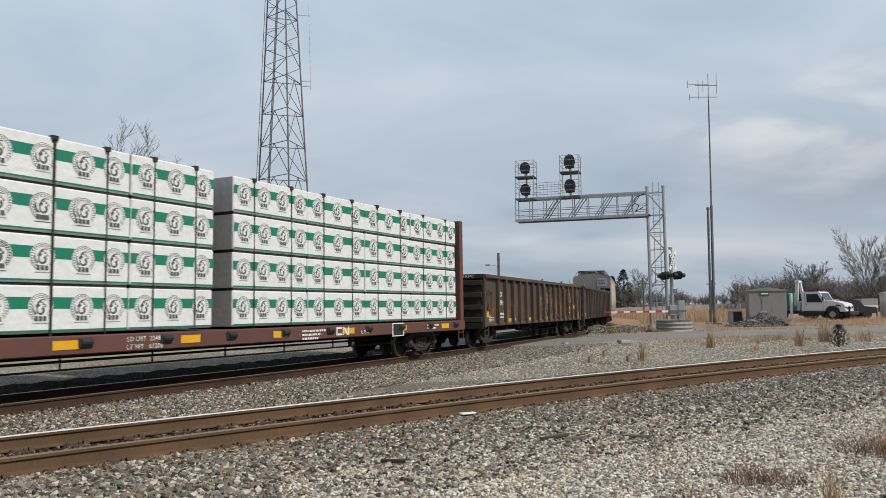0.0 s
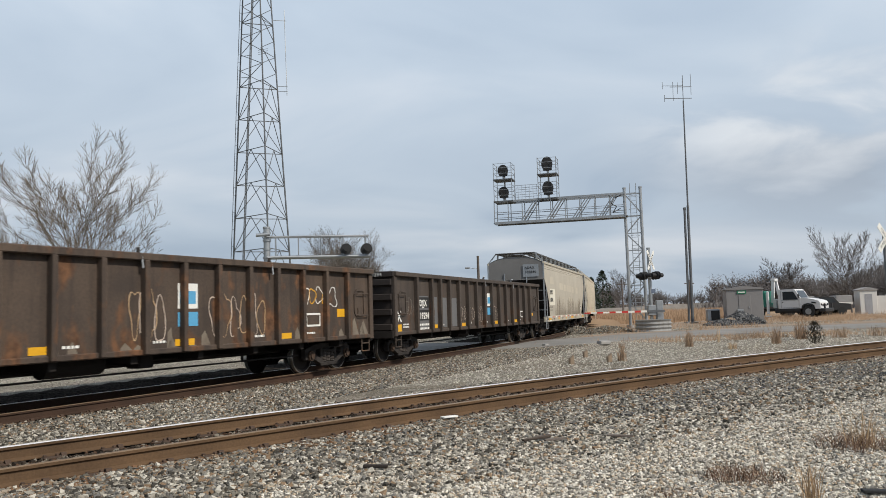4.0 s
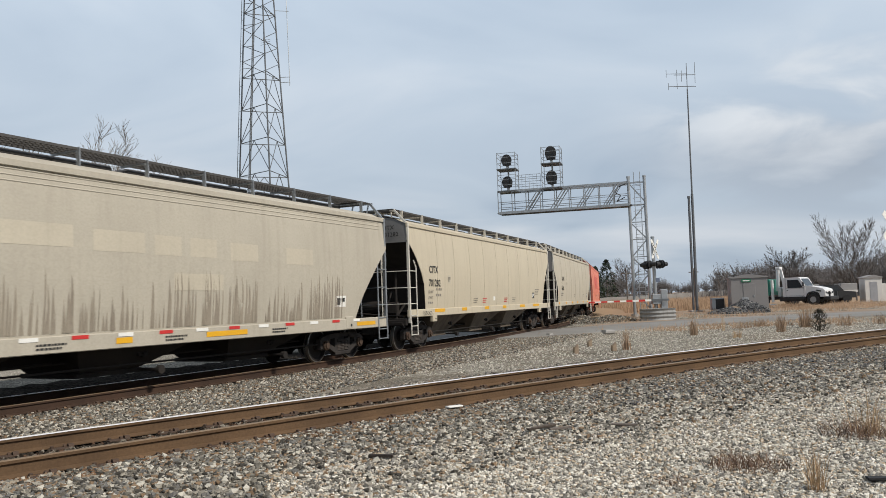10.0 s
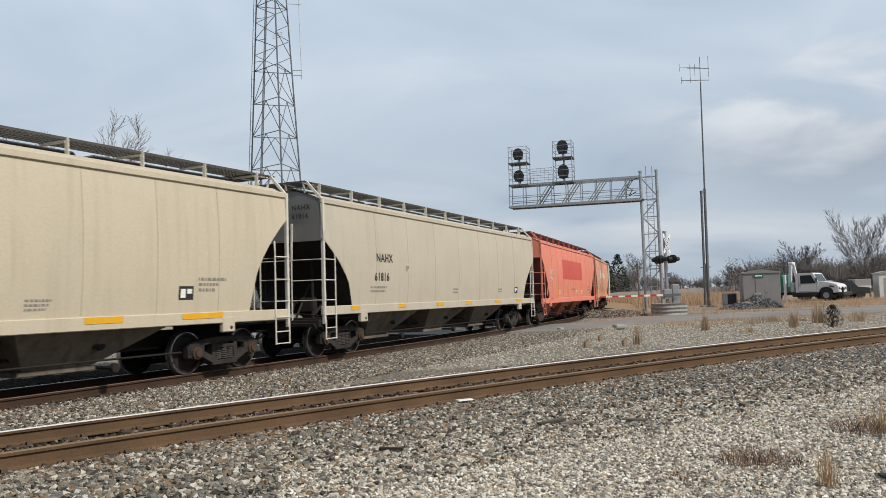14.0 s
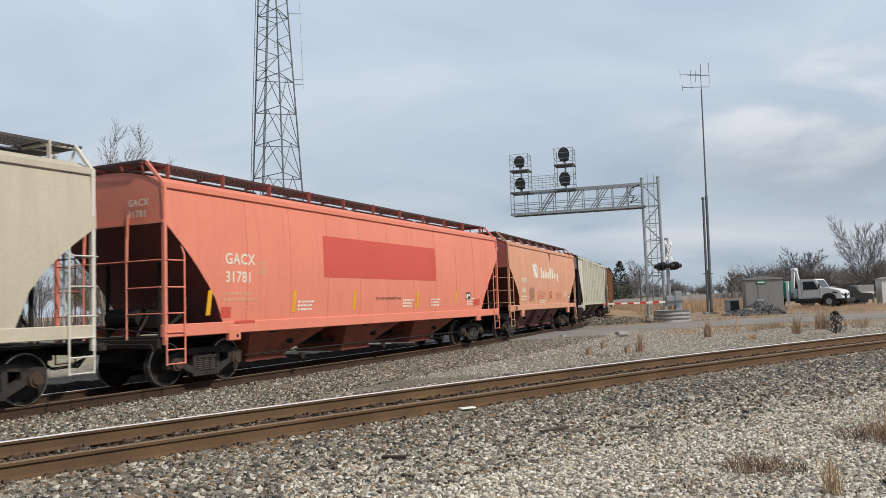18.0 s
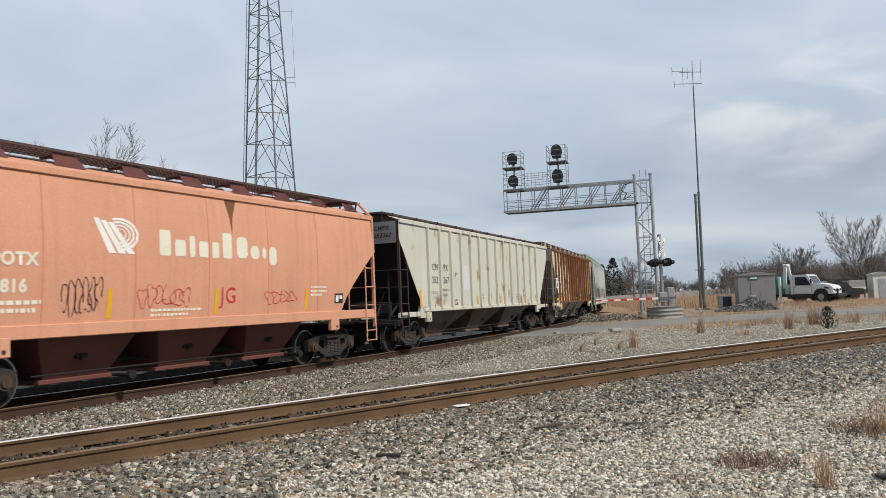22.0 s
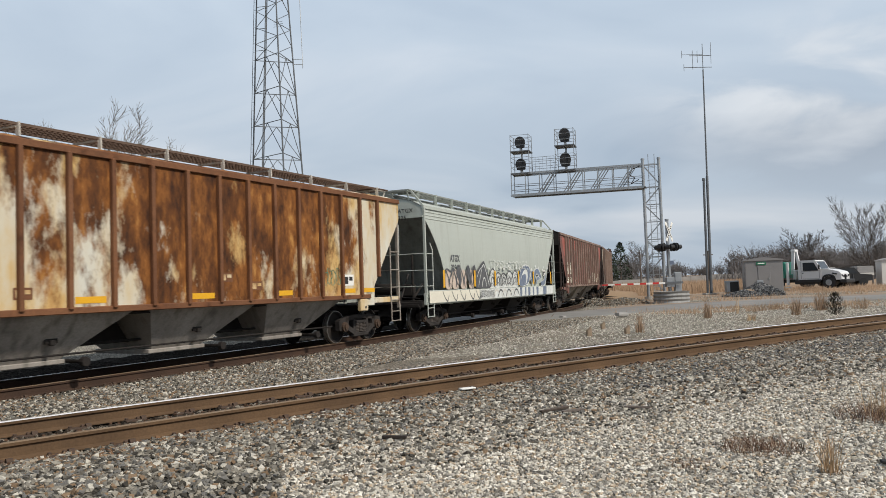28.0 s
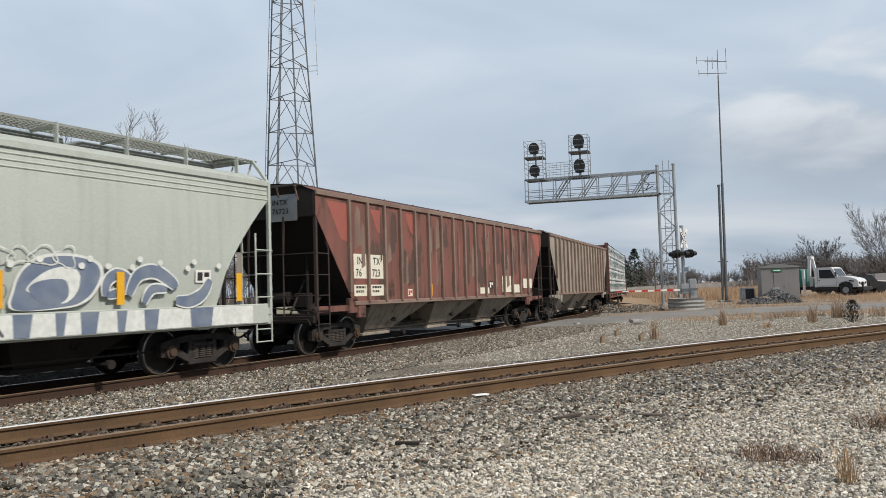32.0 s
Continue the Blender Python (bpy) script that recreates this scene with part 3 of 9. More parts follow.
M["far_grey"] = surface("far_grey", (0.30, 0.29, 0.28), (0.24, 0.235, 0.225), 0.9, 0, 0.2, 0.5, 4, 0.1)
glass = bpy.data.materials.new("dark_glass")
glass.use_nodes = True
gb = glass.node_tree.nodes["Principled BSDF"]
gb.inputs["Base Color"].default_value, gb.inputs["Roughness"].default_value = (0.03, 0.035, 0.04, 1), 0.08
M["glass"] = glass


# ---------------------------------------------------------------- mesh helpers
def part(name, bm, material, parent, label="", smooth=False):
    """Links a bmesh as one mesh object under a thing or a part."""
    me = bpy.data.meshes.new(name)
    if isinstance(bm, bmesh.types.BMesh):
        bm.normal_update()
        bm.to_mesh(me)
        bm.free()
    else:
        me = bm
    ob = new(name, me)
    for mm in (material if isinstance(material, (list, tuple)) else [material]):
        if len(me.materials) < 4 and mm.name not in [x.name for x in me.materials]:
            me.materials.append(mm)
    if smooth:
        me.polygons.foreach_set("use_smooth", [True] * len(me.polygons))
    ob.parent = parent
    if label:
        ob["label"] = label
    return ob


def thing(name, m, label, category, group="", kind=""):
    ob = new(name)
    ob.matrix_basis = m
    return tagged(ob, label, category, group, kind)


def box(bm, x0, x1, y0, y1, z0, z1, m=None, bevel=0.0):
    g = bmesh.ops.create_cube(bm, size=1.0)["verts"]
    for v in g:
        v.co = ((x0 + x1) / 2 + v.co.x * (x1 - x0), (y0 + y1) / 2 + v.co.y * (y1 - y0), (z0 + z1) / 2 + v.co.z * (z1 - z0))
    if bevel:
        ed = list({e for v in g for e in v.link_edges})
        r = bmesh.ops.bevel(bm, geom=ed, offset=bevel, segments=1, affect="EDGES")
        g = list({v for f in r["faces"] for v in f.verts} | {v for v in g if v.is_valid})
    if m is not None:
        bmesh.ops.transform(bm, matrix=m, verts=g)
    return g


def rod(bm, p, q, r, n=6, r2=None):
    """A tapered round bar from p to q."""
    p, q = Vector(p), Vector(q)
    d = q - p
    if d.length < 1e-6:
        return
    t = d.to_track_quat("Z", "Y").to_matrix()
    r2 = r if r2 is None else r2
    a = [bm.verts.new(p + t @ Vector((math.cos(2 * math.pi * i / n) * r, math.sin(2 * math.pi * i / n) * r, 0))) for i in range(n)]
    b = [bm.verts.new(q + t @ Vector((math.cos(2 * math.pi * i / n) * r2, math.sin(2 * math.pi * i / n) * r2, 0))) for i in range(n)]
    for i in range(n):
        bm.faces.new((a[i], a[(i + 1) % n], b[(i + 1) % n], b[i]))
    bm.faces.new(a[::-1])
    bm.faces.new(b)


def beam(bm, p, q, w, h):
    """A square bar from p to q."""
    p, q = Vector(p), Vector(q)
    d = q - p
    m = Matrix.Translation((p + q) / 2) @ d.to_track_quat("X", "Z").to_matrix().to_4x4()
    box(bm, -d.length / 2, d.length / 2, -w / 2, w / 2, -h / 2, h / 2, m)


def extrude(bm, pts, axis, a, b):
    """A prism: the outline pts (2D) drawn out along an axis from a to b."""
    def at(u, v, w):
        return {"x": (w, u, v), "y": (u, w, v), "z": (u, v, w)}[axis]
    lo = [bm.verts.new(at(u, v, a)) for u, v in pts]
    hi = [bm.verts.new(at(u, v, b)) for u, v in pts]
    k = len(pts)
    for i in range(k):
        bm.faces.new((lo[i], lo[(i + 1) % k], hi[(i + 1) % k], hi[i]))
    bm.faces.new(lo[::-1])
    bm.faces.new(hi)
    bmesh.ops.recalc_face_normals(bm, faces=bm.faces[:])


def lathe(bm, prof, n=24, axis="y"):
    """A body of revolution: prof holds (along the axis, radius)."""
    rings = []
    for a, r in prof:
        ring = []
        for i in range(n):
            c, s = math.cos(2 * math.pi * i / n) * r, math.sin(2 * math.pi * i / n) * r
            ring.append(bm.verts.new({"y": (c, a, s), "z": (c, s, a), "x": (a, c, s)}[axis]))
        rings.append(ring)
    for p, q in zip(rings, rings[1:]):
        for i in range(n):
            bm.faces.new((p[i], p[(i + 1) % n], q[(i + 1) % n], q[i]))
    bm.faces.new(rings[0][::-1])
    bm.faces.new(rings[-1])
    bmesh.ops.recalc_face_normals(bm, faces=bm.faces[:])


def mesh_from(name, co, faces):
    me = bpy.data.meshes.new(name)
    me.from_pydata(co, [], faces)
    me.update()
    return me


# ---------------------------------------------------------------- the two tracks
S_KNOTS = (-15, 0, 8, 16, 24, 32, 40, 50, 60, 75, 110, 170, 300)
HEADS = (30.84, 29.83, 28.82, 27.85, 27.04, 25.08, 23.24, 20.85, 17.84, 15.32, 8.5, -6.0, -35.0)
STEP = 0.25
S_ALL = np.arange(-175, 300, STEP)
heads = np.radians(np.interp(S_ALL, S_KNOTS, HEADS))
heads = np.convolve(np.pad(heads, 8, "edge"), np.ones(17) / 17, "valid")
TX = np.concatenate(([0], np.cumsum(np.sin(heads[:-1]) * STEP)))
TY = np.concatenate(([0], np.cumsum(np.cos(heads[:-1]) * STEP)))
i0 = int(np.argmin(abs(S_ALL)))
TX, TY = TX - TX[i0] - 17.706, TY - TY[i0] - 3.617
RAIL_TOP, GRADE = 0.12, -0.00453


def train_z(s):
    return RAIL_TOP + GRADE * np.clip(s, -20, 90)


def train_at(s):
    """The place of the far track's centre at the top of its rails, and its heading."""
    return float(np.interp(s, S_ALL, TX)), float(np.interp(s, S_ALL, TY)), float(train_z(s)), float(np.interp(s, S_ALL, heads))


N_T = (math.sin(radians(50)), math.cos(radians(50)))
N_N = (-N_T[1], N_T[0])


def near_off(s):
    return 9.5076 + 0.02407 * s - 0.004163 * np.where(s > 0, s, 0) ** 2


def near_z(s):
    return 0.1687 + 0.00823 * (np.clip(s, -4, 32) - 4)


def near_at(s, off=0.0):
    o, d = float(near_off(np.float64(s))), 0.02407 - 2 * 0.004163 * max(s, 0)
    k = math.sqrt(1 + d * d)
    tx, ty = (N_T[0] + d * N_N[0]) / k, (N_T[1] + d * N_N[1]) / k
    return s * N_T[0] + o * N_N[0] - ty * off, s * N_T[1] + o * N_N[1] + tx * off, float(near_z(s)), math.atan2(tx, ty)


def ground_z(x, y):
    """The height of the ground: it follows both track beds and falls a little towards the crossing."""
    x, y = np.asarray(x, float), np.asarray(y, float)
    s = x * N_T[0] + y * N_T[1]
    dn = np.abs(x * N_N[0] + y * N_N[1] - near_off(s))
    zn = near_z(s) - 0.205
    pick = slice(400, 1120, 4)
    px, py, ps = TX[pick], TY[pick], S_ALL[pick]
    shape = x.shape
    xf, yf = x.ravel(), y.ravel()
    dt, st = np.empty(len(xf)), np.empty(len(xf))
    for a in range(0, len(xf), 4000):
        d2 = (xf[a:a + 4000, None] - px) ** 2 + (yf[a:a + 4000, None] - py) ** 2
        j = d2.argmin(1)
        dt[a:a + 4000], st[a:a + 4000] = np.sqrt(d2[np.arange(len(j)), j]), ps[j]
    dt, st = dt.reshape(shape), st.reshape(shape)
    zt = train_z(st) - 0.20
    zb = -0.02 - 0.10 * np.clip((y - 8) / 24, 0, 1)
    wn, wt, wb = 1 / (np.maximum(dn - 0.9, 0) ** 2 + 0.15), 1 / (np.maximum(dt - 1.0, 0) ** 2 + 0.15), 0.06
    return (zn * wn + zt * wt + zb * wb) / (wn + wt + wb)


def gz(x, y):
    return float(ground_z(np.array([x]), np.array([y]))[0])


RAIL_PROFILE = ((-0.070, -0.18), (0.070, -0.18), (0.070, -0.168), (0.012, -0.145), (0.009, -0.05), (0.035, -0.038), (0.037, -0.008), (0.026, 0.0),
                (-0.026, 0.0), (-0.037, -0.008), (-0.035, -0.038), (-0.009, -0.05), (-0.012, -0.145), (-0.070, -0.168))


def rail_mesh(name, at, side, s0, s1, step):
    """One rail swept along its track; the running surface has its own material slot."""
    co, faces, slots = [], [], []
    k = len(RAIL_PROFILE)
    stations = np.arange(s0, s1 + 1e-6, step)
    for s in stations:
        x, y, z, h = at(float(s))
        for u, v in RAIL_PROFILE:
            o = side + u
            co.append((x - math.cos(h) * o, y + math.sin(h) * o, z + v))
    for i in range(len(stations) - 1):
        for j in range(k):
            a, b = i * k + j, i * k + (j + 1) % k
            faces.append((a, b, b + k, a + k))
            slots.append(1 if j in (6, 7, 8) else 0)
    faces.append(tuple(range(k))[::-1])
    faces.append(tuple((len(stations) - 1) * k + j for j in range(k)))
    slots += [0, 0]
    me = mesh_from(name, co, faces)
    me.polygons.foreach_set("material_index", slots)
    return me


# ---------------------------------------------------------------- railway cars
INK, WP = M["ink"], M["white_paint"]
CARS = []   # (car, front end, rear end, bogies, wheelsets)


def wheelset_mesh():
    bm = bmesh.new()
    for side in (-1, 1):
        prof = ((-0.78, 0.10), (-0.80, 0.13), (-0.765, 0.16), (-0.745, 0.36), (-0.80, 0.39), (-0.80, 0.435), (-0.797, 0.453), (-0.715, 0.458), (-0.70, 0.482), (-0.672, 0.478),
                (-0.668, 0.40), (-0.715, 0.37), (-0.725, 0.15), (-0.66, 0.12), (-0.62, 0.09))
        lathe(bm, [(a * -side, r) for a, r in prof] if side > 0 else list(prof), 32)
    rod(bm, (0, -1.02, 0), (0, 1.02, 0), 0.085, 12)
    return bm


WHEEL = None


def bogie(car, x, dark="truck_iron"):
    """A three-piece bogie: bolster with two cast side frames, springs, bearing caps and two wheelsets."""
    global WHEEL
    bm = bmesh.new()
    box(bm, -0.22, 0.22, -1.0, 1.0, 0.48, 0.74, bevel=0.03)
    rod(bm, (0, 0, 0.70), (0, 0, 0.84), 0.22, 16)
    b = part("bogie", bm, M[dark], car)
    b.location = (x, 0, 0)
    for sy in (-1, 1):
        bm = bmesh.new()
        # cast frame: top chord, sloping bottom chord, pedestals at the ends
        y0, y1 = sy * 1.0 - 0.07, sy * 1.0 + 0.07
        yc = sy * 1.0
        for sx in (-1, 1):
            beam(bm, (sx * 0.30, yc, 0.715), (sx * 0.80, yc, 0.66), 0.15, 0.13)
            beam(bm, (sx * 0.74, yc, 0.675), (sx * 1.08, yc, 0.585), 0.15, 0.13)
            beam(bm, (sx * 0.26, yc, 0.225), (sx * 0.74, yc, 0.455), 0.16, 0.135)
            beam(bm, (sx * 0.345, yc, 0.20), (sx * 0.345, yc, 0.70), 0.15, 0.11)
            beam(bm, (sx * 0.70, yc, 0.68), (sx * 0.70, yc, 0.38), 0.15, 0.12)
            beam(bm, (sx * 1.09, yc, 0.62), (sx * 1.075, yc, 0.36), 0.14, 0.08)
            lathe(bm, ((yc - 0.07, 0.19), (yc + 0.07, 0.19)), 14)
            bmesh.ops.translate(bm, verts=bm.verts[-28:], vec=(sx * 0.889, 0, 0.50))
        box(bm, -0.40, 0.40, y0, y1, 0.645, 0.775, bevel=0.02)
        box(bm, -0.40, 0.40, y0 - 0.02, y1 + 0.02, 0.15, 0.265, bevel=0.02)
        fr = part("side_frame", bm, M[dark], b)
        for k in (-0.19, 0.0, 0.19):
            bm = bmesh.new()
            lathe(bm, [(0.265, 0.05)] + [(0.275 + j * 0.042 + e * 0.011, 0.092 if e else 0.062) for j in range(6) for e in (0, 1, 2, 3)][:-1] + [(0.53, 0.05)], 10, "z")
            bmesh.ops.translate(bm, verts=bm.verts[:], vec=(k, sy * 1.02, 0))
            part("spring", bm, M["spring_iron"], b)
        bm = bmesh.new()
        box(bm, -0.29, 0.29, sy * 1.0 - 0.1, sy * 1.0 + 0.1, 0.525, 0.60, bevel=0.01)
        part("bolster_end", bm, M["truck_iron"], b)
        for sx in (-0.889, 0.889):
            bm = bmesh.new()
            rod(bm, (sx, sy * 0.98, 0.457), (sx, sy * 1.13, 0.457), 0.135, 14)
            rod(bm, (sx, sy * 1.12, 0.457), (sx, sy * 1.17, 0.457), 0.085, 12)
            part("bearing_cap", bm, M["plate_rust"], b)
    if WHEEL is None:
        w = part("wheelset", wheelset_mesh(), M["wheel_iron"], b, smooth=False)
        me = w.data
        me.materials.append(M["wheel_rim"])
        for p in me.polygons:
            c = p.center
            r = math.hypot(c.x, c.z)
            p.material_index = 1 if (r > 0.425 and abs(p.normal.y) < 0.6) or (r > 0.438 and abs(c.y) > 0.77) else 0
        WHEEL = me
    else:
        w = part("wheelset", WHEEL, [], b)
    w2 = part("wheelset", WHEEL, [], b)
    w.location, w2.location = (-0.889, 0, 0.457), (0.889, 0, 0.457)
    return b, [w, w2]


def coupler(car, x, out):
    bm = bmesh.new()
    box(bm, min(x, x + out * 0.75), max(x, x + out * 0.75), -0.07, 0.07, 0.80, 0.95, bevel=0.02)
    cx = x + out * 0.85
    box(bm, cx - 0.14, cx + 0.14, -0.15, 0.15, 0.74, 1.02, bevel=0.05)
    part("coupler", bm, M["truck_iron"], car)
    bm = bmesh.new()
    pts = [(x, 0.35, 0.86), (x + out * 0.3, 0.36, 0.72), (x + out * 0.55, 0.30, 0.52), (x + out * 0.85, 0.12, 0.55), (x + out * 1.0, 0.02, 0.66)]
    for p, q in zip(pts, pts[1:]):
        rod(bm, p, q, 0.028, 8)
    part("air_hose", bm, M["rubber"], car)


def lettering(car, words, x, z, size, mat, wall, name="lettering", wide=1.0, bold=0.0, spaced=1.08):
    """Words laid on a car's near side; wall(z) is how far that side stands from the centre."""
    cu = bpy.data.curves.new(name, "FONT")
    cu.body, cu.size, cu.offset, cu.resolution_u, cu.space_character = words, size, bold, 3, spaced
    tmp = bpy.data.objects.new(name, cu)
    scene.collection.objects.link(tmp)
    me = bpy.data.meshes.new_from_object(tmp.evaluated_get(bpy.context.evaluated_depsgraph_get()))
    bpy.data.objects.remove(tmp)
    for v in me.vertices:
        u, w = v.co.x * wide, v.co.y
        v.co = (x + u, -(wall(z + w) + 0.008), z + w)
    me.materials.clear()
    return part(name, me, mat, car)


def panel(car, x0, x1, z0, z1, mat, wall, name="painted_panel", proud=0.004, label="", shear=0.0):
    """A painted or stuck-on patch that follows a car's near side."""
    k = max(1, int(abs(z1 - z0) / 0.25))
    co, fs = [], []
    for i in range(k + 1):
        z = z0 + (z1 - z0) * i / k
        y = -(wall(z) + proud)
        co += [(x0 + shear * i / k, y, z), (x1 + shear * i / k, y, z)]
    fs = [(2 * i, 2 * i + 1, 2 * i + 3, 2 * i + 2) for i in range(k)]
    return part(name, mesh_from(name, co, fs), mat, car, label)


def bars(car, x, z, rows, size, mat, wall, widths):
    """Small lettering too fine to read, as plain bars."""
    co, fs = [], []
    rnd = random.Random(int(x * 100 + z * 10))
    for r in range(rows):
        u, zz = x, z - r * size * 1.9
        end = x + widths[r % len(widths)]
        while u < end:
            w = min(rnd.uniform(0.6, 2.2) * size, end - u)
            y = -(wall(zz) + 0.006)
            n = len(co)
            co += [(u, y, zz), (u + w, y, zz), (u + w, y, zz + size), (u, y, zz + size)]
            fs.append((n, n + 1, n + 2, n + 3))
            u += w + size * 0.5
    return part("small_print", mesh_from("small_print", co, fs), mat, car)


def stirrup(car, x, y, mat):
    bm = bmesh.new()
    for a, b in (((x, y, 0.95), (x, y, 0.48)), ((x + 0.4, y, 0.95), (x + 0.4, y, 0.48)), ((x, y, 0.48), (x + 0.4, y, 0.48)), ((x, y, 0.70), (x + 0.4, y, 0.70))):
        rod(bm, a, b, 0.018, 6)
    part("stirrup_step", bm, mat, car)


def brake_gear(car, x, mat):
    """The reservoir, valve and brake wheel on an end platform."""
    bm = bmesh.new()
    rod(bm, (x - 0.1, -0.15, 1.45), (x - 0.1, 0.75, 1.45), 0.20, 14)
    box(bm, x - 0.25, x + 0.05, -0.75, -0.35, 1.2, 1.6, bevel=0.03)
    rod(bm, (x - 0.1, -0.35, 1.4), (x - 0.1, -0.15, 1.45), 0.04, 8)
    part("brake_reservoir", bm, mat, car)


def curved_wall(half, z_sill, z_mid, z_eave, bulge):
    def wall(z):
        u = max(0.0, min(1.0, (z - z_sill) / (z_eave - z_sill)))
        return half - bulge + bulge * math.sin(math.pi * min(1, 0.12 + u * 0.80)) ** 0.8
    return wall


def hopper_shell(car, L, wall, z_sill, z_eave, z_top, cut, z_cut, mat, end_mat, slope_mat, curve=1.0, ribs=0, rib_mat=None, roof_mat=None, seams=0, rib_span=None):
    """The body of a covered hopper: sides that are cut away over the end slopes, an arched roof, end walls and slope sheets."""
    half = L / 2
    xs = [-half, -half + cut * 0.12, -half + cut * 0.25, -half + cut * 0.4, -half + cut * 0.55, -half + cut * 0.7, -half + cut * 0.85, -half + cut]
    xs += [-half + cut + (L - 2 * cut) * i / 8 for i in range(1, 8)]
    xs += [-x for x in xs[7::-1]]
    def low(x):
        d = (abs(x) - (half - cut)) / cut
        return z_sill if d <= 0 else z_sill + (z_cut - z_sill) * (d ** curve)
    NZ, NR = 12, 8
    side = bmesh.new()
    cols = []
    for x in xs:
        z0 = low(x)
        pts = [(-wall(z0 + (z_eave - z0) * i / NZ), z0 + (z_eave - z0) * i / NZ) for i in range(NZ + 1)]
        ye = wall(z_eave)
        pts += [(-ye + 2 * ye * i / NR, z_eave + (z_top - z_eave) * (1 - (2 * i / NR - 1) ** 2) ** 0.75) for i in range(1, NR)]
        pts += [(-y, z) for y, z in pts[NZ::-1]]
        cols.append([side.verts.new((x, y, z)) for y, z in pts])
    n = len(cols[0])
    for p, q in zip(cols, cols[1:]):
        for j in range(n - 1):
            side.faces.new((p[j], q[j], q[j + 1], p[j + 1]))
    part("body", side, mat, car, smooth=False)
    # slope sheets under the ends
    for sx in (-1, 1):
        slope, end = bmesh.new(), bmesh.new()
        sl = [(x, low(x)) for x in xs if sx * x >= half - cut - 1e-6]
        for (xa, za), (xb, zb) in zip(sl, sl[1:]):
            vs = [slope.verts.new((xa, -wall(za) + 0.02, za)), slope.verts.new((xb, -wall(zb) + 0.02, zb)), slope.verts.new((xb, wall(zb) - 0.02, zb)), slope.verts.new((xa, wall(za) - 0.02, za))]
            slope.faces.new(vs)
        # inner bulkhead below the slope
        xi = sx * (half - cut)
        box(slope, min(xi, xi - sx * 0.05), max(xi, xi - sx * 0.05), -wall(z_sill) + 0.03, wall(z_sill) - 0.03, z_sill - 0.05, z_sill + 0.9)
        pts = []
        for i in range(NZ + 1):
            z = z_cut + (z_eave - z_cut) * i / NZ
            pts.append((-wall(z) + 0.01, z))
        ye = wall(z_eave) - 0.01
        pts += [(-ye + 2 * ye * i / NR, z_eave + (z_top - z_eave) * (1 - (2 * i / NR - 1) ** 2) ** 0.75 - 0.01) for i in range(1, NR)]
        pts += [(-y, z) for y, z in pts[NZ::-1]]
        x = sx * (half - 0.02)
        end.faces.new([end.verts.new((x, y, z)) for y, z in (pts if sx < 0 else pts[::-1])])
        box(end, x - 0.035, x + 0.035, -wall(z_cut) + 0.02, wall(z_cut) - 0.02, z_cut - 0.03, z_cut + 0.03)
        part("slope_sheet", slope, slope_mat, car)
        part("end_wall", end, end_mat, car)
    # roof edge plate
    for sy in (-1, 1):
        bm = bmesh.new()
        y = sy * (wall(z_eave) + 0.02)
        box(bm, -half, half, y - 0.035, y + 0.035, z_eave - 0.10, z_eave + 0.03, bevel=0.012)
        part("eave_rail", bm, roof_mat or mat, car)
    if ribs:
        for i in range(ribs):
            x = rib_span[0] + (rib_span[1] - rib_span[0]) * i / (ribs - 1)
            z0 = low(x)
            for sy in (-1, 1):
                bm = bmesh.new()
                box(bm, x - 0.045, x + 0.045, sy * (wall(2.5) + 0.045) - 0.05, sy * (wall(2.5) + 0.045) + 0.05, z0, z_eave - 0.08, bevel=0.012)
                part("side_post", bm, rib_mat or mat, car)
    if seams:
        for i in range(1, seams):
            x = -half + cut * 0.5 + (L - cut) * i / seams
            z0 = low(x) + 0.03
            for sy in (-1, 1):
                bm = bmesh.new()
                zs = [z0 + (z_eave - 0.12 - z0) * k / 8 for k in range(9)]
                for a, b in zip(zs, zs[1:]):
                    rod(bm, (x, sy * (wall(a) - 0.004), a), (x, sy * (wall(b) - 0.004), b), 0.012, 5)
                part("weld_seam", bm, M["orange_seam"] if mat in (M["orange"], M["potash"]) else M["beige_seam"], car)
    return low


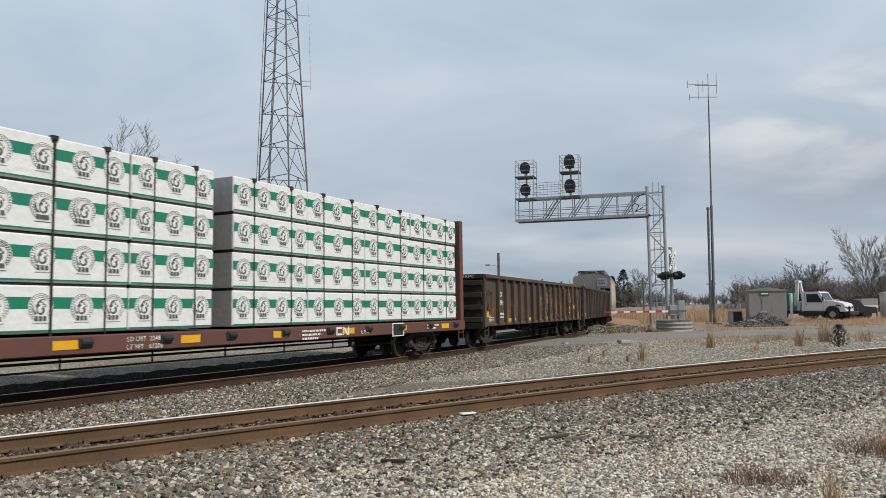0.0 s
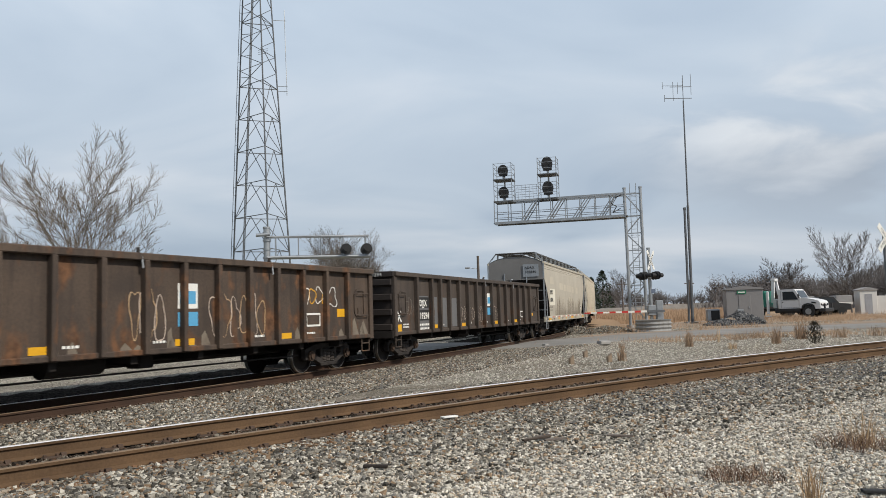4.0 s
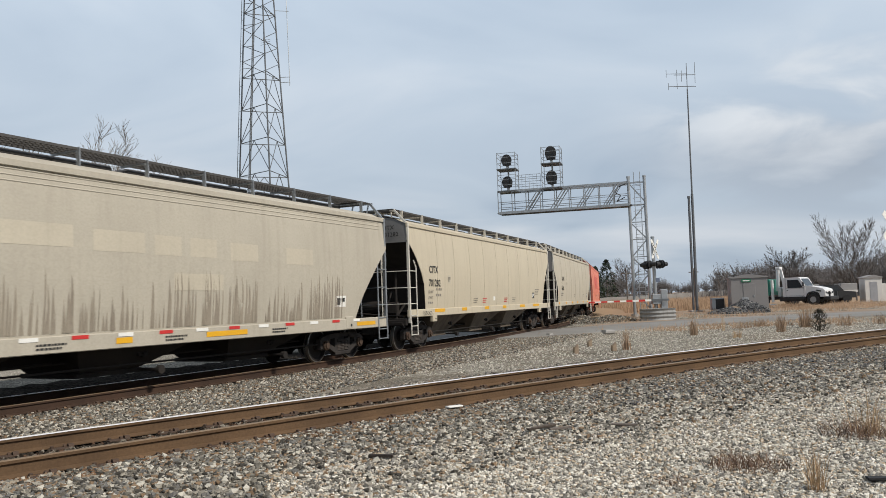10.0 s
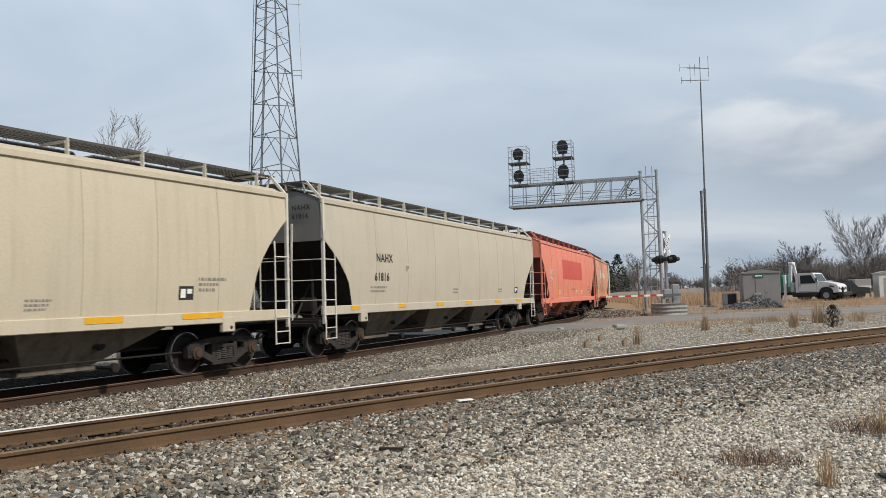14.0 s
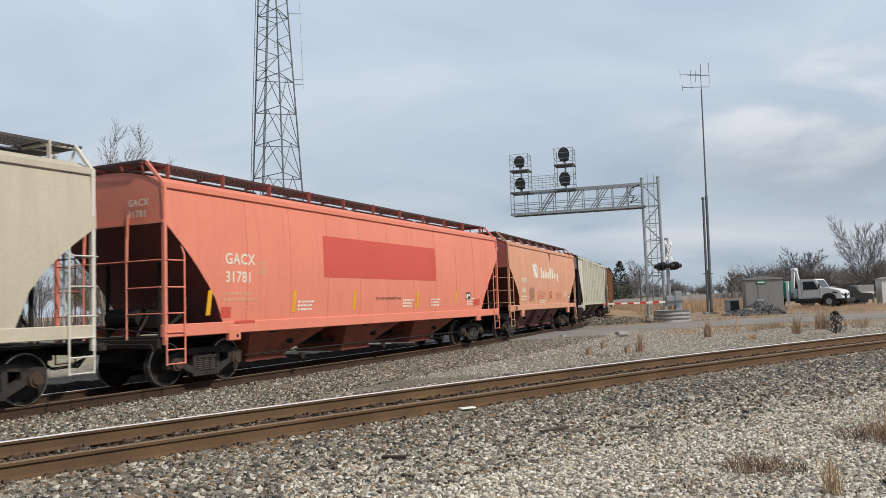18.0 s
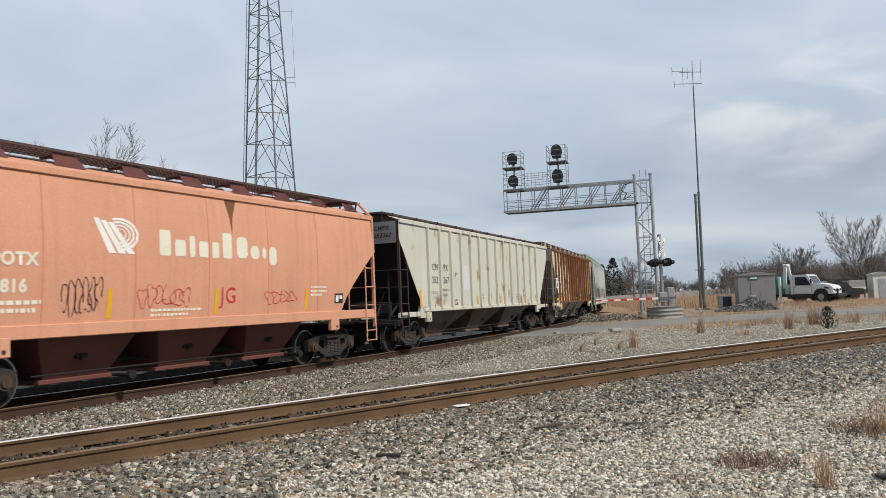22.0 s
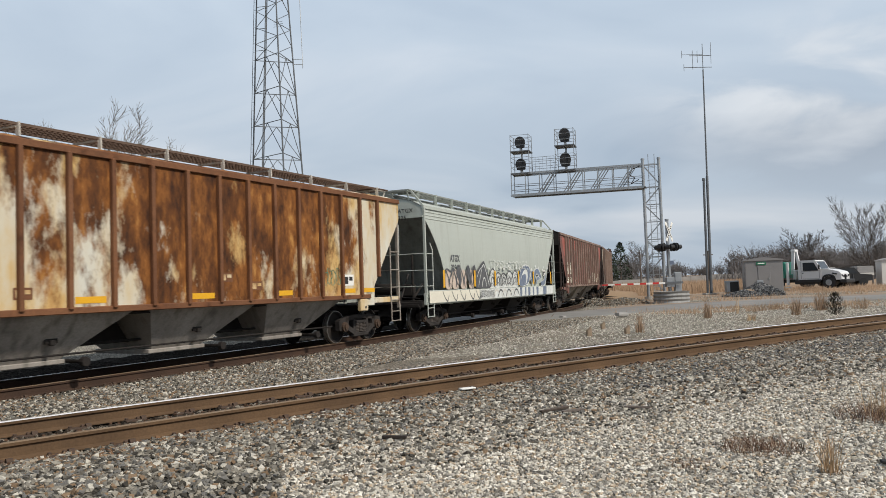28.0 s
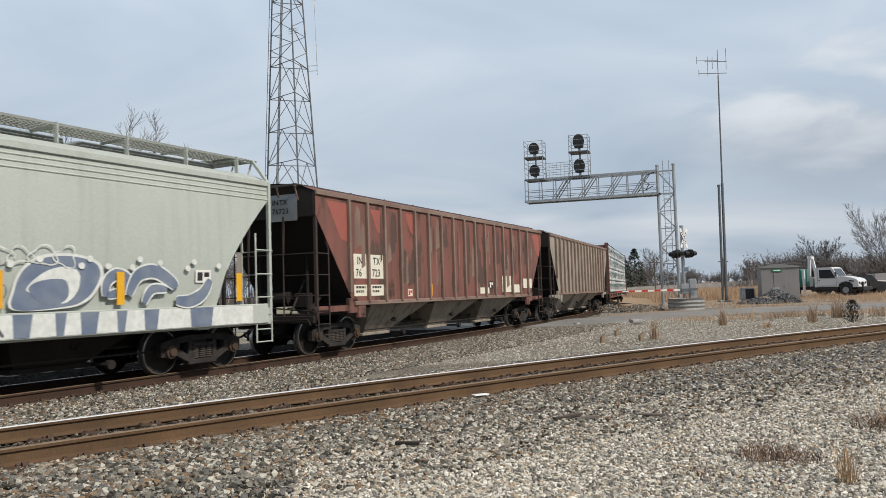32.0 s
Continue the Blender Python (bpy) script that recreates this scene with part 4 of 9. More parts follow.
def outlet_bays(car, spans, z_sill, z_bot, mat, gear_mat, width=1.38):
    """The funnel-shaped outlet bays under a hopper and their sliding gates."""
    for x0, x1 in spans:
        bm = bmesh.new()
        c = (x0 + x1) / 2
        x0, x1 = x0 + 0.14, x1 - 0.14
        b0, b1 = x0 + 0.60, x0 + 1.95
        top = [bm.verts.new(p) for p in ((x0, -width, z_sill), (x1, -width, z_sill), (x1, width, z_sill), (x0, width, z_sill))]
        bot = [bm.verts.new(p) for p in ((b0, -0.74, z_bot), (b1, -0.74, z_bot), (b1, 0.74, z_bot), (b0, 0.74, z_bot))]
        for i in range(4):
            bm.faces.new((top[i], bot[i], bot[(i + 1) % 4], top[(i + 1) % 4]))
        bm.faces.new(bot[::-1])
        bm.faces.new(top)
        bay = part("outlet_bay", bm, mat, car)
        bm = bmesh.new()
        box(bm, b0 - 0.12, b1 + 0.12, -0.80, 0.80, z_bot - 0.07, z_bot + 0.02, bevel=0.015)
        part("gate_frame", bm, mat, bay)
        bm = bmesh.new()
        rod(bm, (b1 + 0.20, -1.22, z_bot - 0.03), (b1 + 0.20, 1.22, z_bot - 0.03), 0.035, 8)
        rod(bm, (b1 + 0.20, -1.27, z_bot - 0.03), (b1 + 0.20, -1.17, z_bot - 0.03), 0.09, 10)
        part("outlet_gate", bm, gear_mat, bay)
        # a vibrator bracket on the slope of the bay
        zm, ym = z_bot + (z_sill - z_bot) * 0.42, -0.74 - (width - 0.74) * 0.42
        bm = bmesh.new()
        box(bm, c - 0.13, c + 0.13, ym - 0.045, ym + 0.02, zm - 0.045, zm + 0.045, bevel=0.012)
        box(bm, c - 0.05, c + 0.05, ym - 0.09, ym, zm - 0.075, zm + 0.02, bevel=0.012)
        part("shaker_bracket", bm, gear_mat, bay)


def running_board(car, L, z, mat, bracket_mat, z_eave, y_eave, n=9, style="plate", z_roof=None):
    """The roof walkway: two expanded-metal gratings on upright brackets, a cross walk at each end and the hatch covers between."""
    half = L / 2
    y_in, y_out = 0.40, 1.06
    for sy in (-1, 1):
        co, fs = [], []

        def slat(x0, x1, y0, y1, z0, z1):
            k = len(co)
            co.extend([(x0, y0, z0), (x1, y0, z0), (x1, y1, z0), (x0, y1, z0), (x0, y0, z1), (x1, y0, z1), (x1, y1, z1), (x0, y1, z1)])
            fs.extend([(k + 3, k + 2, k + 1, k), (k + 4, k + 5, k + 6, k + 7), (k, k + 1, k + 5, k + 4), (k + 1, k + 2, k + 6, k + 5), (k + 2, k + 3, k + 7, k + 6), (k + 3, k, k + 4, k + 7)])
        for r in range(8):
            y = sy * (y_in + (y_out - y_in) * r / 7)
            w = 0.016 if r in (0, 7) else 0.010
            slat(-half, half, y - w, y + w, z - (0.05 if r in (0, 7) else 0.028), z)
        k = int(L / 0.11)
        for i in range(k + 1):
            x = -half + L * i / k
            slat(x - 0.012, x + 0.012, min(sy * y_in, sy * y_out), max(sy * y_in, sy * y_out), z - 0.022, z - 0.004)
        part("running_board", mesh_from("running_board", co, fs), mat, car)
    zr = z_roof if z_roof is not None else z - 0.34
    for i in range(n):
        x = -half + 0.25 + (L - 0.5) * i / (n - 1)
        for sy in (-1, 1):
            bm = bmesh.new()
            if style == "gusset":
                y0, y1 = sy * (y_out + 0.16), sy * (y_out - 0.06)
                vs = [bm.verts.new(p) for p in ((x - 0.34, y0, zr - 0.03), (x + 0.34, y0, zr - 0.03), (x + 0.24, y1, z - 0.05), (x - 0.24, y1, z - 0.05))]
                f = bm.faces.new(vs)
                bmesh.ops.solidify(bm, geom=[f], thickness=0.02)
                beam(bm, (x, sy * (y_out - 0.06), z - 0.07), (x, sy * y_in, z - 0.07), 0.08, 0.04)
            else:
                beam(bm, (x, sy * (y_out + 0.035), zr - 0.06), (x, sy * (y_out + 0.022), z + 0.005), 0.022, 0.095)
                beam(bm, (x, sy * y_out, z - 0.07), (x, sy * (y_in - 0.05), z - 0.07), 0.05, 0.04)
            part("roof_bracket", bm, bracket_mat, car)
    bm = bmesh.new()
    k = max(3, int(L / 3.6))
    for i in range(k):
        x = -half + L * (i + 0.5) / k
        box(bm, x - L / k * 0.46, x + L / k * 0.46, -0.32, 0.32, z - 0.24, z - 0.06, bevel=0.05)
    part("hatch_cover", bm, mat, car)
    for sx in (-1, 1):
        bm = bmesh.new()
        xa, xb = sx * (half - 0.30), sx * (half + 0.42)
        for r in range(7):
            x = xa + (xb - xa) * r / 6
            box(bm, x - 0.012, x + 0.012, -1.08, 1.08, z - 0.045, z)
        for r in range(19):
            y = -1.06 + 2.12 * r / 18
            box(bm, min(xa, xb), max(xa, xb), y - 0.010, y + 0.010, z - 0.024, z - 0.004)
        part("end_walkway", bm, mat, car)
        bm = bmesh.new()
        for y in (-0.98, -0.42, 0.42, 0.98):
            beam(bm, (xb - sx * 0.05, y, z - 0.04), (sx * (half + 0.20), y, z - 0.46), 0.035, 0.03)
            beam(bm, (xa, y, z - 0.05), (xb, y, z - 0.05), 0.035, 0.03)
        part("walkway_strut", bm, bracket_mat, car)


def end_works(car, L, wall, z_eave, mat, dark, plat_mat, z_board=None, stile=None):
    """End platforms, corner posts, ladders, steps, couplers and brake gear."""
    half = L / 2
    stile = stile or mat
    for sx in (-1, 1):
        bm = bmesh.new()
        box(bm, sx * half - 0.07, sx * half + 0.07, -1.45, 1.45, 0.82, 1.02, bevel=0.02)
        box(bm, min(sx * half, sx * (half - 0.7)), max(sx * half, sx * (half - 0.7)), -1.42, 1.42, 1.02, 1.05)
        part("end_sill", bm, dark, car)
        bm = bmesh.new()
        box(bm, min(sx * half, sx * (half - 1.9)), max(sx * half, sx * (half - 1.9)), -0.35, 0.35, 0.72, 1.02)
        box(bm, min(sx * half, sx * (half - 1.7)), max(sx * half, sx * (half - 1.7)), -1.3, 1.3, 1.0, 1.04)
        part("draft_sill", bm, dark, car)
        for sy in (-1, 1):
            bm = bmesh.new()
            x, y = sx * (half - 0.05), sy * (wall(3.0) - 0.05)
            beam(bm, (x, y, 0.90), (x, y, z_eave), 0.075, 0.075)
            if z_board:
                beam(bm, (x, y, z_eave - 0.02), (x, sy * 1.06, z_board - 0.02), 0.06, 0.06)
            part("corner_post", bm, mat, car)
            # side ladder: rungs from the corner post to a bent stile
            bm = bmesh.new()
            xi, yl = x - sx * 0.50, y + sy * 0.045
            rod(bm, (xi, yl, 0.50), (xi, yl, 2.70), 0.020, 7)
            rod(bm, (xi, yl, 2.70), (xi + sx * 0.06, yl - sy * 0.06, 2.95), 0.020, 7)
            rod(bm, (x, yl, 0.50), (x, yl, 1.0), 0.020, 7)
            ld = part("ladder", bm, stile, car)
            for z in (0.52, 0.80, 1.14, 1.52, 2.04, 2.58):
                bm = bmesh.new()
                rod(bm, (x, yl, z), (xi, yl, z), 0.015, 6)
                part("rung", bm, stile, ld)
            # end ladder and hand rail
            bm = bmesh.new()
            xe, ye = sx * (half + 0.05), y - sy * 0.92
            rod(bm, (xe, ye, 1.0), (xe, ye, 3.05), 0.020, 7)
            beam(bm, (xe, ye, 2.55), (xe - sx * 0.04, ye, 3.55), 0.05, 0.04)
            ld = part("end_ladder", bm, stile, car)
            for z in (1.52, 2.04, 2.58):
                bm = bmesh.new()
                rod(bm, (xe, y, z), (xe, ye, z), 0.015, 6)
                part("rung", bm, stile, ld)
            if sy < 0:
                bm = bmesh.new()
                rod(bm, (xe, ye, 2.58), (xe, -ye, 2.58), 0.015, 6)
                part("hand_rail", bm, stile, car)
            bm = bmesh.new()
            rod(bm, (sx * (half - 0.7), sy * 0.75, 1.05), (sx * (half - 0.7), sy * 0.75, 2.6), 0.045, 8)
            rod(bm, (sx * (half - 0.7), sy * 0.75, 1.1), (sx * (half - 1.5), sy * 0.75, 1.6), 0.04, 8)
            part("end_strut", bm, dark, car)
            # jacking pad over the bogie
            xp = sx * (half - 2.1)
            bm = bmesh.new()
            box(bm, xp - 0.19, xp + 0.19, sy * 1.50 - 0.06, sy * 1.50 + 0.06, 0.88, 1.22, bevel=0.02)
            pad = part("jacking_pad", bm, plat_mat, car)
            bm = bmesh.new()
            rod(bm, (xp + 0.06, sy * 1.555, 0.98), (xp + 0.06, sy * 1.566, 0.98), 0.04, 10)
            part("pad_hole", bm, M["black"], pad)
        coupler(car, sx * (half - 0.1), sx)
        brake_gear(car, sx * (half - 0.9), dark)
        # brake rods, pipes and the uncoupling lever across the end
        bm = bmesh.new()
        xe = sx * (half + 0.10)
        pts = [(xe, -1.38, 0.78), (xe, -1.30, 0.92), (xe, -0.30, 0.92), (xe + sx * 0.25, -0.12, 0.98)]
        for p, q in zip(pts, pts[1:]):
            rod(bm, p, q, 0.014, 6)
        rod(bm, (sx * (half - 0.25), -1.2, 1.12), (sx * (half - 0.25), 1.0, 1.30), 0.022, 6)
        rod(bm, (sx * (half - 0.35), -0.45, 1.06), (sx * (half - 1.0), -0.45, 1.95), 0.03, 6)
        part("brake_rod", bm, M["truck_iron"], car)


def finish_car(car, s0, s1, truck_in):
    half = (s1 - s0) / 2
    a = half - truck_in + (0.0 if truck_in > 2.5 else 0.40)
    bm = bmesh.new()
    rod(bm, (-half + 3.0, -1.05, 0.50), (half - 3.0, -1.05, 0.50), 0.022, 6)
    rod(bm, (-half + 3.2, -0.6, 0.62), (half - 3.2, -0.6, 0.62), 0.03, 6)
    part("brake_pipe", bm, M["under_black"], car)
    bg, ws = [], []
    for x in (-a, a):
        b, w = bogie(car, x)
        bg.append(b)
        ws += w
    CARS.append((car, s0, s1, a, bg, ws))


def side_sill(car, L, mat, z0, z1, y, inset=0.0):
    for sy in (-1, 1):
        bm = bmesh.new()
        box(bm, -L / 2 + inset, L / 2 - inset, sy * y - 0.05, sy * y + 0.05, z0, z1, bevel=0.015)
        part("side_sill", bm, mat, car)


def plate_sign(car, x, z, w, h, back, ink, wall):
    panel(car, x, x + w, z, z + h, back, wall, "notice_plate", 0.005)
    panel(car, x + w * 0.12, x + w * 0.45, z + h * 0.15, z + h * 0.8, ink, wall, "notice_mark", 0.009)
    panel(car, x + w * 0.55, x + w * 0.88, z + h * 0.45, z + h * 0.8, ink, wall, "notice_mark", 0.009)


def end_marks(car, L, words, z, mat, back=None, y0=-1.30, size=0.19):
    """Reporting marks on the leading end."""
    x = -L / 2 - 0.015
    if back:
        bm = bmesh.new()
        box(bm, x - 0.012, x, y0 - 0.08, y0 + 0.78, z - 0.42, z + 0.26)
        part("end_placard", bm, back, car)
        x -= 0.018
    for i, wd in enumerate(words):
        cu = bpy.data.curves.new("end_lettering", "FONT")
        cu.body, cu.size, cu.resolution_u, cu.space_character, cu.offset = wd, size, 2, 1.1, 0.004
        tmp = bpy.data.objects.new("end_lettering", cu)
        scene.collection.objects.link(tmp)
        me = bpy.data.meshes.new_from_object(tmp.evaluated_get(bpy.context.evaluated_depsgraph_get()))
        bpy.data.objects.remove(tmp)
        for v in me.vertices:
            v.co = (x - 0.004, y0 + 0.68 - v.co.x, z - size * 1.2 * i + v.co.y)
        me.materials.clear()
        part("end_lettering", me, mat, car)


def side_patch(car, pts, mat, wall, name="stain", proud=0.0045):
    co = [(x, -(wall(z) + proud), z) for x, z in pts]
    return part(name, mesh_from(name, co, [tuple(range(len(co)))]), mat, car)


def yellow_marks(car, xs, z, wall, w=0.5, h=0.12, mat=None):
    for x in xs:
        panel(car, x - w / 2, x + w / 2, z, z + h, mat or M["yellow"], wall, "reflector_strip", 0.006)


def scrawl(car, x0, x1, z0, z1, seed, mats, wall, n=9, thick=0.05, name="painted_scrawl"):
    """Sprayed loops and strokes, as thin ribbons on the side."""
    rnd = random.Random(seed)
    for k in range(n):
        co, fs = [], []
        cx = x0 + (x1 - x0) * (k + 0.5) / n
        w, h = (x1 - x0) / n * rnd.uniform(0.5, 0.85), (z1 - z0) * rnd.uniform(0.32, 0.5)
        cz = (z0 + z1) / 2 + rnd.uniform(-0.1, 0.1) * (z1 - z0)
        a0, turns, wob = rnd.uniform(0, 6), rnd.uniform(0.8, 1.6), rnd.uniform(0.1, 0.35)
        m = 26
        for i in range(m + 1):
            a = a0 + turns * 2 * math.pi * i / m
            r = 1 + wob * math.sin(3 * a + k)
            px, pz = cx + w * r * math.cos(a), min(z1, max(z0, cz + h * r * math.sin(a)))
            th = thick * (0.5 + 0.5 * abs(math.sin(2.3 * a)))
            qx, qz = cx + (w * r - th) * math.cos(a), min(z1, max(z0, cz + (h * r - th) * math.sin(a)))
            pr = 0.006 + 0.0012 * k
            co += [(px, -(wall(pz) + pr), pz), (qx, -(wall(qz) + pr), qz)]
        for i in range(m):
            fs.append((2 * i, 2 * i + 1, 2 * i + 3, 2 * i + 2))
        part(name, mesh_from(name, co, fs), mats[k % len(mats)], car)


def car_thing(name, label, s0, s1, cat="railway car"):
    return thing(name, Matrix(), label, cat, "cars of the passing freight train")


# --- wrapped-lumber flat car
EMBLEM = None


def emblem_mesh():
    """A printed roundel: a white ground with two thin dark rings, a ring of small marks, a curl of strokes and a bold bar below."""
    global EMBLEM
    if EMBLEM is None:
        co, fs, slot = [], [], []
        def face(pts, y, k):
            n = len(co)
            co.extend([(u, y, v) for u, v in pts])
            fs.append(tuple(range(n, n + len(pts))))
            slot.append(k)
        def circle(r, n=28, c=(0, 0)):
            return [(c[0] + math.cos(2 * math.pi * i / n) * r, c[1] + math.sin(2 * math.pi * i / n) * r) for i in range(n)]
        def arc(c, r0, r1, a0, a1, w0, w1, y, n=10):
            """A stroke that curls from radius r0 to r1 and swells from width w0 to w1."""
            edge = []
            for i in range(n + 1):
                a, r, w = radians(a0 + (a1 - a0) * i / n), r0 + (r1 - r0) * i / n, w0 + (w1 - w0) * i / n
                edge.append(((c[0] + math.cos(a) * (r + w), c[1] + math.sin(a) * (r + w)), (c[0] + math.cos(a) * (r - w), c[1] + math.sin(a) * (r - w))))
            for p, q in zip(edge, edge[1:]):
                face([p[0], q[0], q[1], p[1]], y, 1)
        face(circle(0.245), 0.0, 0)
        for r0, r1 in ((0.240, 0.230), (0.176, 0.168)):
            p, q = circle(r0), circle(r1)
            for i in range(28):
                if not 18 < i < 24:
                    face([p[i], p[(i + 1) % 28], q[(i + 1) % 28], q[i]], -0.001, 1)
        p, q = circle(0.217, 56), circle(0.189, 56)
        for i in range(56):
            if i % 2 and not 36 < i < 48:
                face([p[i], p[(i + 1) % 56], q[(i + 1) % 56], q[i]], -0.0011, 1)
        arc((0.0, -0.045), 0.085, 0.050, 100, 420, 0.010, 0.028, -0.0014)
        arc((0.03, 0.02), 0.12, 0.085, 60, 190, 0.006, 0.024, -0.0016)
        arc((-0.02, -0.02), 0.135, 0.11, 150, 235, 0.008, 0.020, -0.0018)
        for u, h in ((-0.085, 0.055), (-0.045, 0.095), (0.0, 0.13), (0.045, 0.10), (0.085, 0.06)):
            face([(u - 0.020, h - 0.055), (u + 0.020, h - 0.055), (u + 0.003, h), (u - 0.003, h)], -0.0012, 1)
        for u in (-0.115, -0.035, 0.045):
            face([(u, -0.232), (u + 0.066, -0.232), (u + 0.066, -0.150), (u, -0.150)], -0.0018, 1)
        for i in range(9):
            u = -0.15 + 0.034 * i
            face([(u, -0.276), (u + 0.022, -0.276), (u + 0.022, -0.262), (u, -0.262)], -0.0018, 1)
        EMBLEM = mesh_from("emblem", co, fs)
        EMBLEM.materials.append(M["wrap_white"])
        EMBLEM.materials.append(M["print_ink"])
        EMBLEM.polygons.foreach_set("material_index", slot)
    return EMBLEM


def lumber_car(s0, s1, label, first):
    L = s1 - s0
    car = car_thing("lumber_flat_car", label, s0, s1)
    h = L / 2
    bm = bmesh.new()
    box(bm, -h, h, -1.4, 1.4, 1.02, 1.12, bevel=0.02)
    part("deck", bm, M["flat_brown"], car)
    for sy in (-1, 1):
        bm = bmesh.new()
        box(bm, -h, h, sy * 1.42 - 0.06, sy * 1.42 + 0.06, 0.78, 1.12, bevel=0.02)
        part("side_sill", bm, M["flat_brown"], car)
    bm = bmesh.new()
    box(bm, -h + 0.4, h - 0.4, -0.25, 0.25, 0.66, 1.02)
    part("centre_sill", bm, M["under_black"], car)
    for i in range(9):
        bm = bmesh.new()
        x = -h + 3.6 + (L - 7.2) * i / 8
        box(bm, x - 0.05, x + 0.05, -1.36, 1.36, 0.84, 1.02)
        part("cross_bearer", bm, M["under_black"], car)
        bm = bmesh.new()
        rod(bm, (x + 0.4, -0.95, 1.0), (x + 0.4, -0.95, 0.50), 0.02, 6)
        part("pipe_hanger", bm, M["under_black"], car)
    for sx in (-1, 1):
        bm = bmesh.new()
        x = sx * (h - 0.15)
        box(bm, x - 0.12, x + 0.12, -1.45, -1.20, 1.12, 4.68, bevel=0.02)
        box(bm, x - 0.12, x + 0.12, 1.20, 1.45, 1.12, 4.68, bevel=0.02)
        box(bm, x - 0.06, x + 0.06, -1.2, 1.2, 1.12, 4.5)
        for k in range(4):
            box(bm, x - 0.10, x + 0.10, -1.2, 1.2, 1.5 + k * 0.85, 1.62 + k * 0.85)
        part("end_bulkhead", bm, M["flat_brown"], car)
        coupler(car, sx * (h - 0.05), sx)
        for sy in (-1, 1):
            stirrup(car, sx * h - (0.5 if sx > 0 else -0.1), sy * 1.45, M["flat_brown"])
    bm = bmesh.new()
    box(bm, -h + 0.3, h - 0.3, -0.06, 0.06, 1.12, 4.2)
    part("centre_beam", bm, M["flat_brown"], car)
    # load: four tiers of bundles in rows along the car, both sides of the centre beam
    cuts = first
    tier = 0.868
    rnd = random.Random(5)
    wall = lambda z: 1.40
    for a, b in cuts:
        for k in range(4):
            z0 = 1.14 + k * tier
            for sy in (-1, 1):
                j = rnd.uniform(-0.015, 0.02)
                bm = bmesh.new()
                n0 = rnd.uniform(-0.02, 0.02)
                box(bm, a + 0.015, b - 0.015, min(sy * 0.1, sy * (1.38 + j)), max(sy * 0.1, sy * (1.38 + j)), z0 + 0.035, z0 + tier - 0.015, bevel=0.03)
                bd = part("wrapped_package", bm, M["wrap_white"], car, "white plastic-wrapped lumber bundle with green band")
                y = sy * (1.38 + j)
                bm = bmesh.new()
                box(bm, a + 0.02, b - 0.02, min(y, y + sy * 0.004), max(y, y + sy * 0.004), z0 + 0.455, z0 + 0.655)
                box(bm, a + 0.02, b - 0.02, min(y, y + sy * 0.004), max(y, y + sy * 0.004), z0 + 0.066, z0 + 0.096)
                part("green_band", bm, M["wrap_green"], bd)
                if k:
                    # solid black spacer: holds the gap's shade and lets no light through
                    bm = bmesh.new()
                    box(bm, a + 0.03, b - 0.03, min(sy * 0.12, sy * 1.345), max(sy * 0.12, sy * 1.345), z0 - 0.02, z0 + 0.04)
                    part("spacer_board", bm, M["black"], bd)
                if sy < 0:
                    m = max(2, round((b - a) / 0.80))
                    for i in range(m):
                        em = part("emblem", emblem_mesh(), [], bd, "round black printed emblem")
                        em.location = (a + (b - a) * (i + 0.5) / m + n0, y - 0.006, z0 + 0.48)
                for e, out in ((a, -1), (b, 1)):
                    bm = bmesh.new()
                    box(bm, min(e + out * -0.012, e + out * -0.005), max(e + out * -0.012, e + out * -0.005), min(sy * 0.12, sy * 1.34), max(sy * 0.12, sy * 1.34), z0 + 0.05, z0 + tier - 0.03)
                    part("end_wrap", bm, M["wrap_grey"], bd)
        for x in (a + (b - a) * 0.25, a + (b - a) * 0.75):
            for sy in (-1, 1):
                bm = bmesh.new()
                box(bm, x - 0.011, x + 0.011, min(sy * 1.402, sy * 1.412), max(sy * 1.402, sy * 1.412), 1.1, 4.60)
                box(bm, x - 0.05, x + 0.05, min(sy * 1.3, sy * 1.425), max(sy * 1.3, sy * 1.425), 4.54, 4.625)
                part("load_strap", bm, M["ink"], car)
    for i in range(13):
        x = -h + 0.8 + (L - 1.6) * i / 12
        bm = bmesh.new()
        rod(bm, (x - 0.12, -1.50, 1.0), (x + 0.12, -1.50, 1.0), 0.075, 10)
        box(bm, x - 0.15, x + 0.15, -1.53, -1.44, 0.9, 1.08, bevel=0.02)
        part("strap_winch", bm, M["black"], car)
    w = lambda z: 1.485
    yellow_marks(car, [h - 1.6 - 2.95 * i for i in range(8)], 0.88, w, 0.55, 0.16)
    lettering(car, "IL 73-0", h - 6.9, 0.86, 0.13, M["white_paint"], w)
    lettering(car, "LD LMT  224800", -h + 9.3, 0.97, 0.13, M["white_paint"], w)
    lettering(car, "LT WT   61200", -h + 9.3, 0.82, 0.13, M["white_paint"], w)
    panel(car, h - 5.15, h - 4.45, 0.72, 1.12, M["white_paint"], w, "notice_plate")
    panel(car, h - 5.10, h - 4.50, 0.75, 1.09, M["ink"], w, "notice_mark", 0.008)
    scrawl(car, h - 5.05, h - 4.55, 0.8, 1.05, 3, [M["white_paint"]], w, 2, 0.03, "notice_mark")
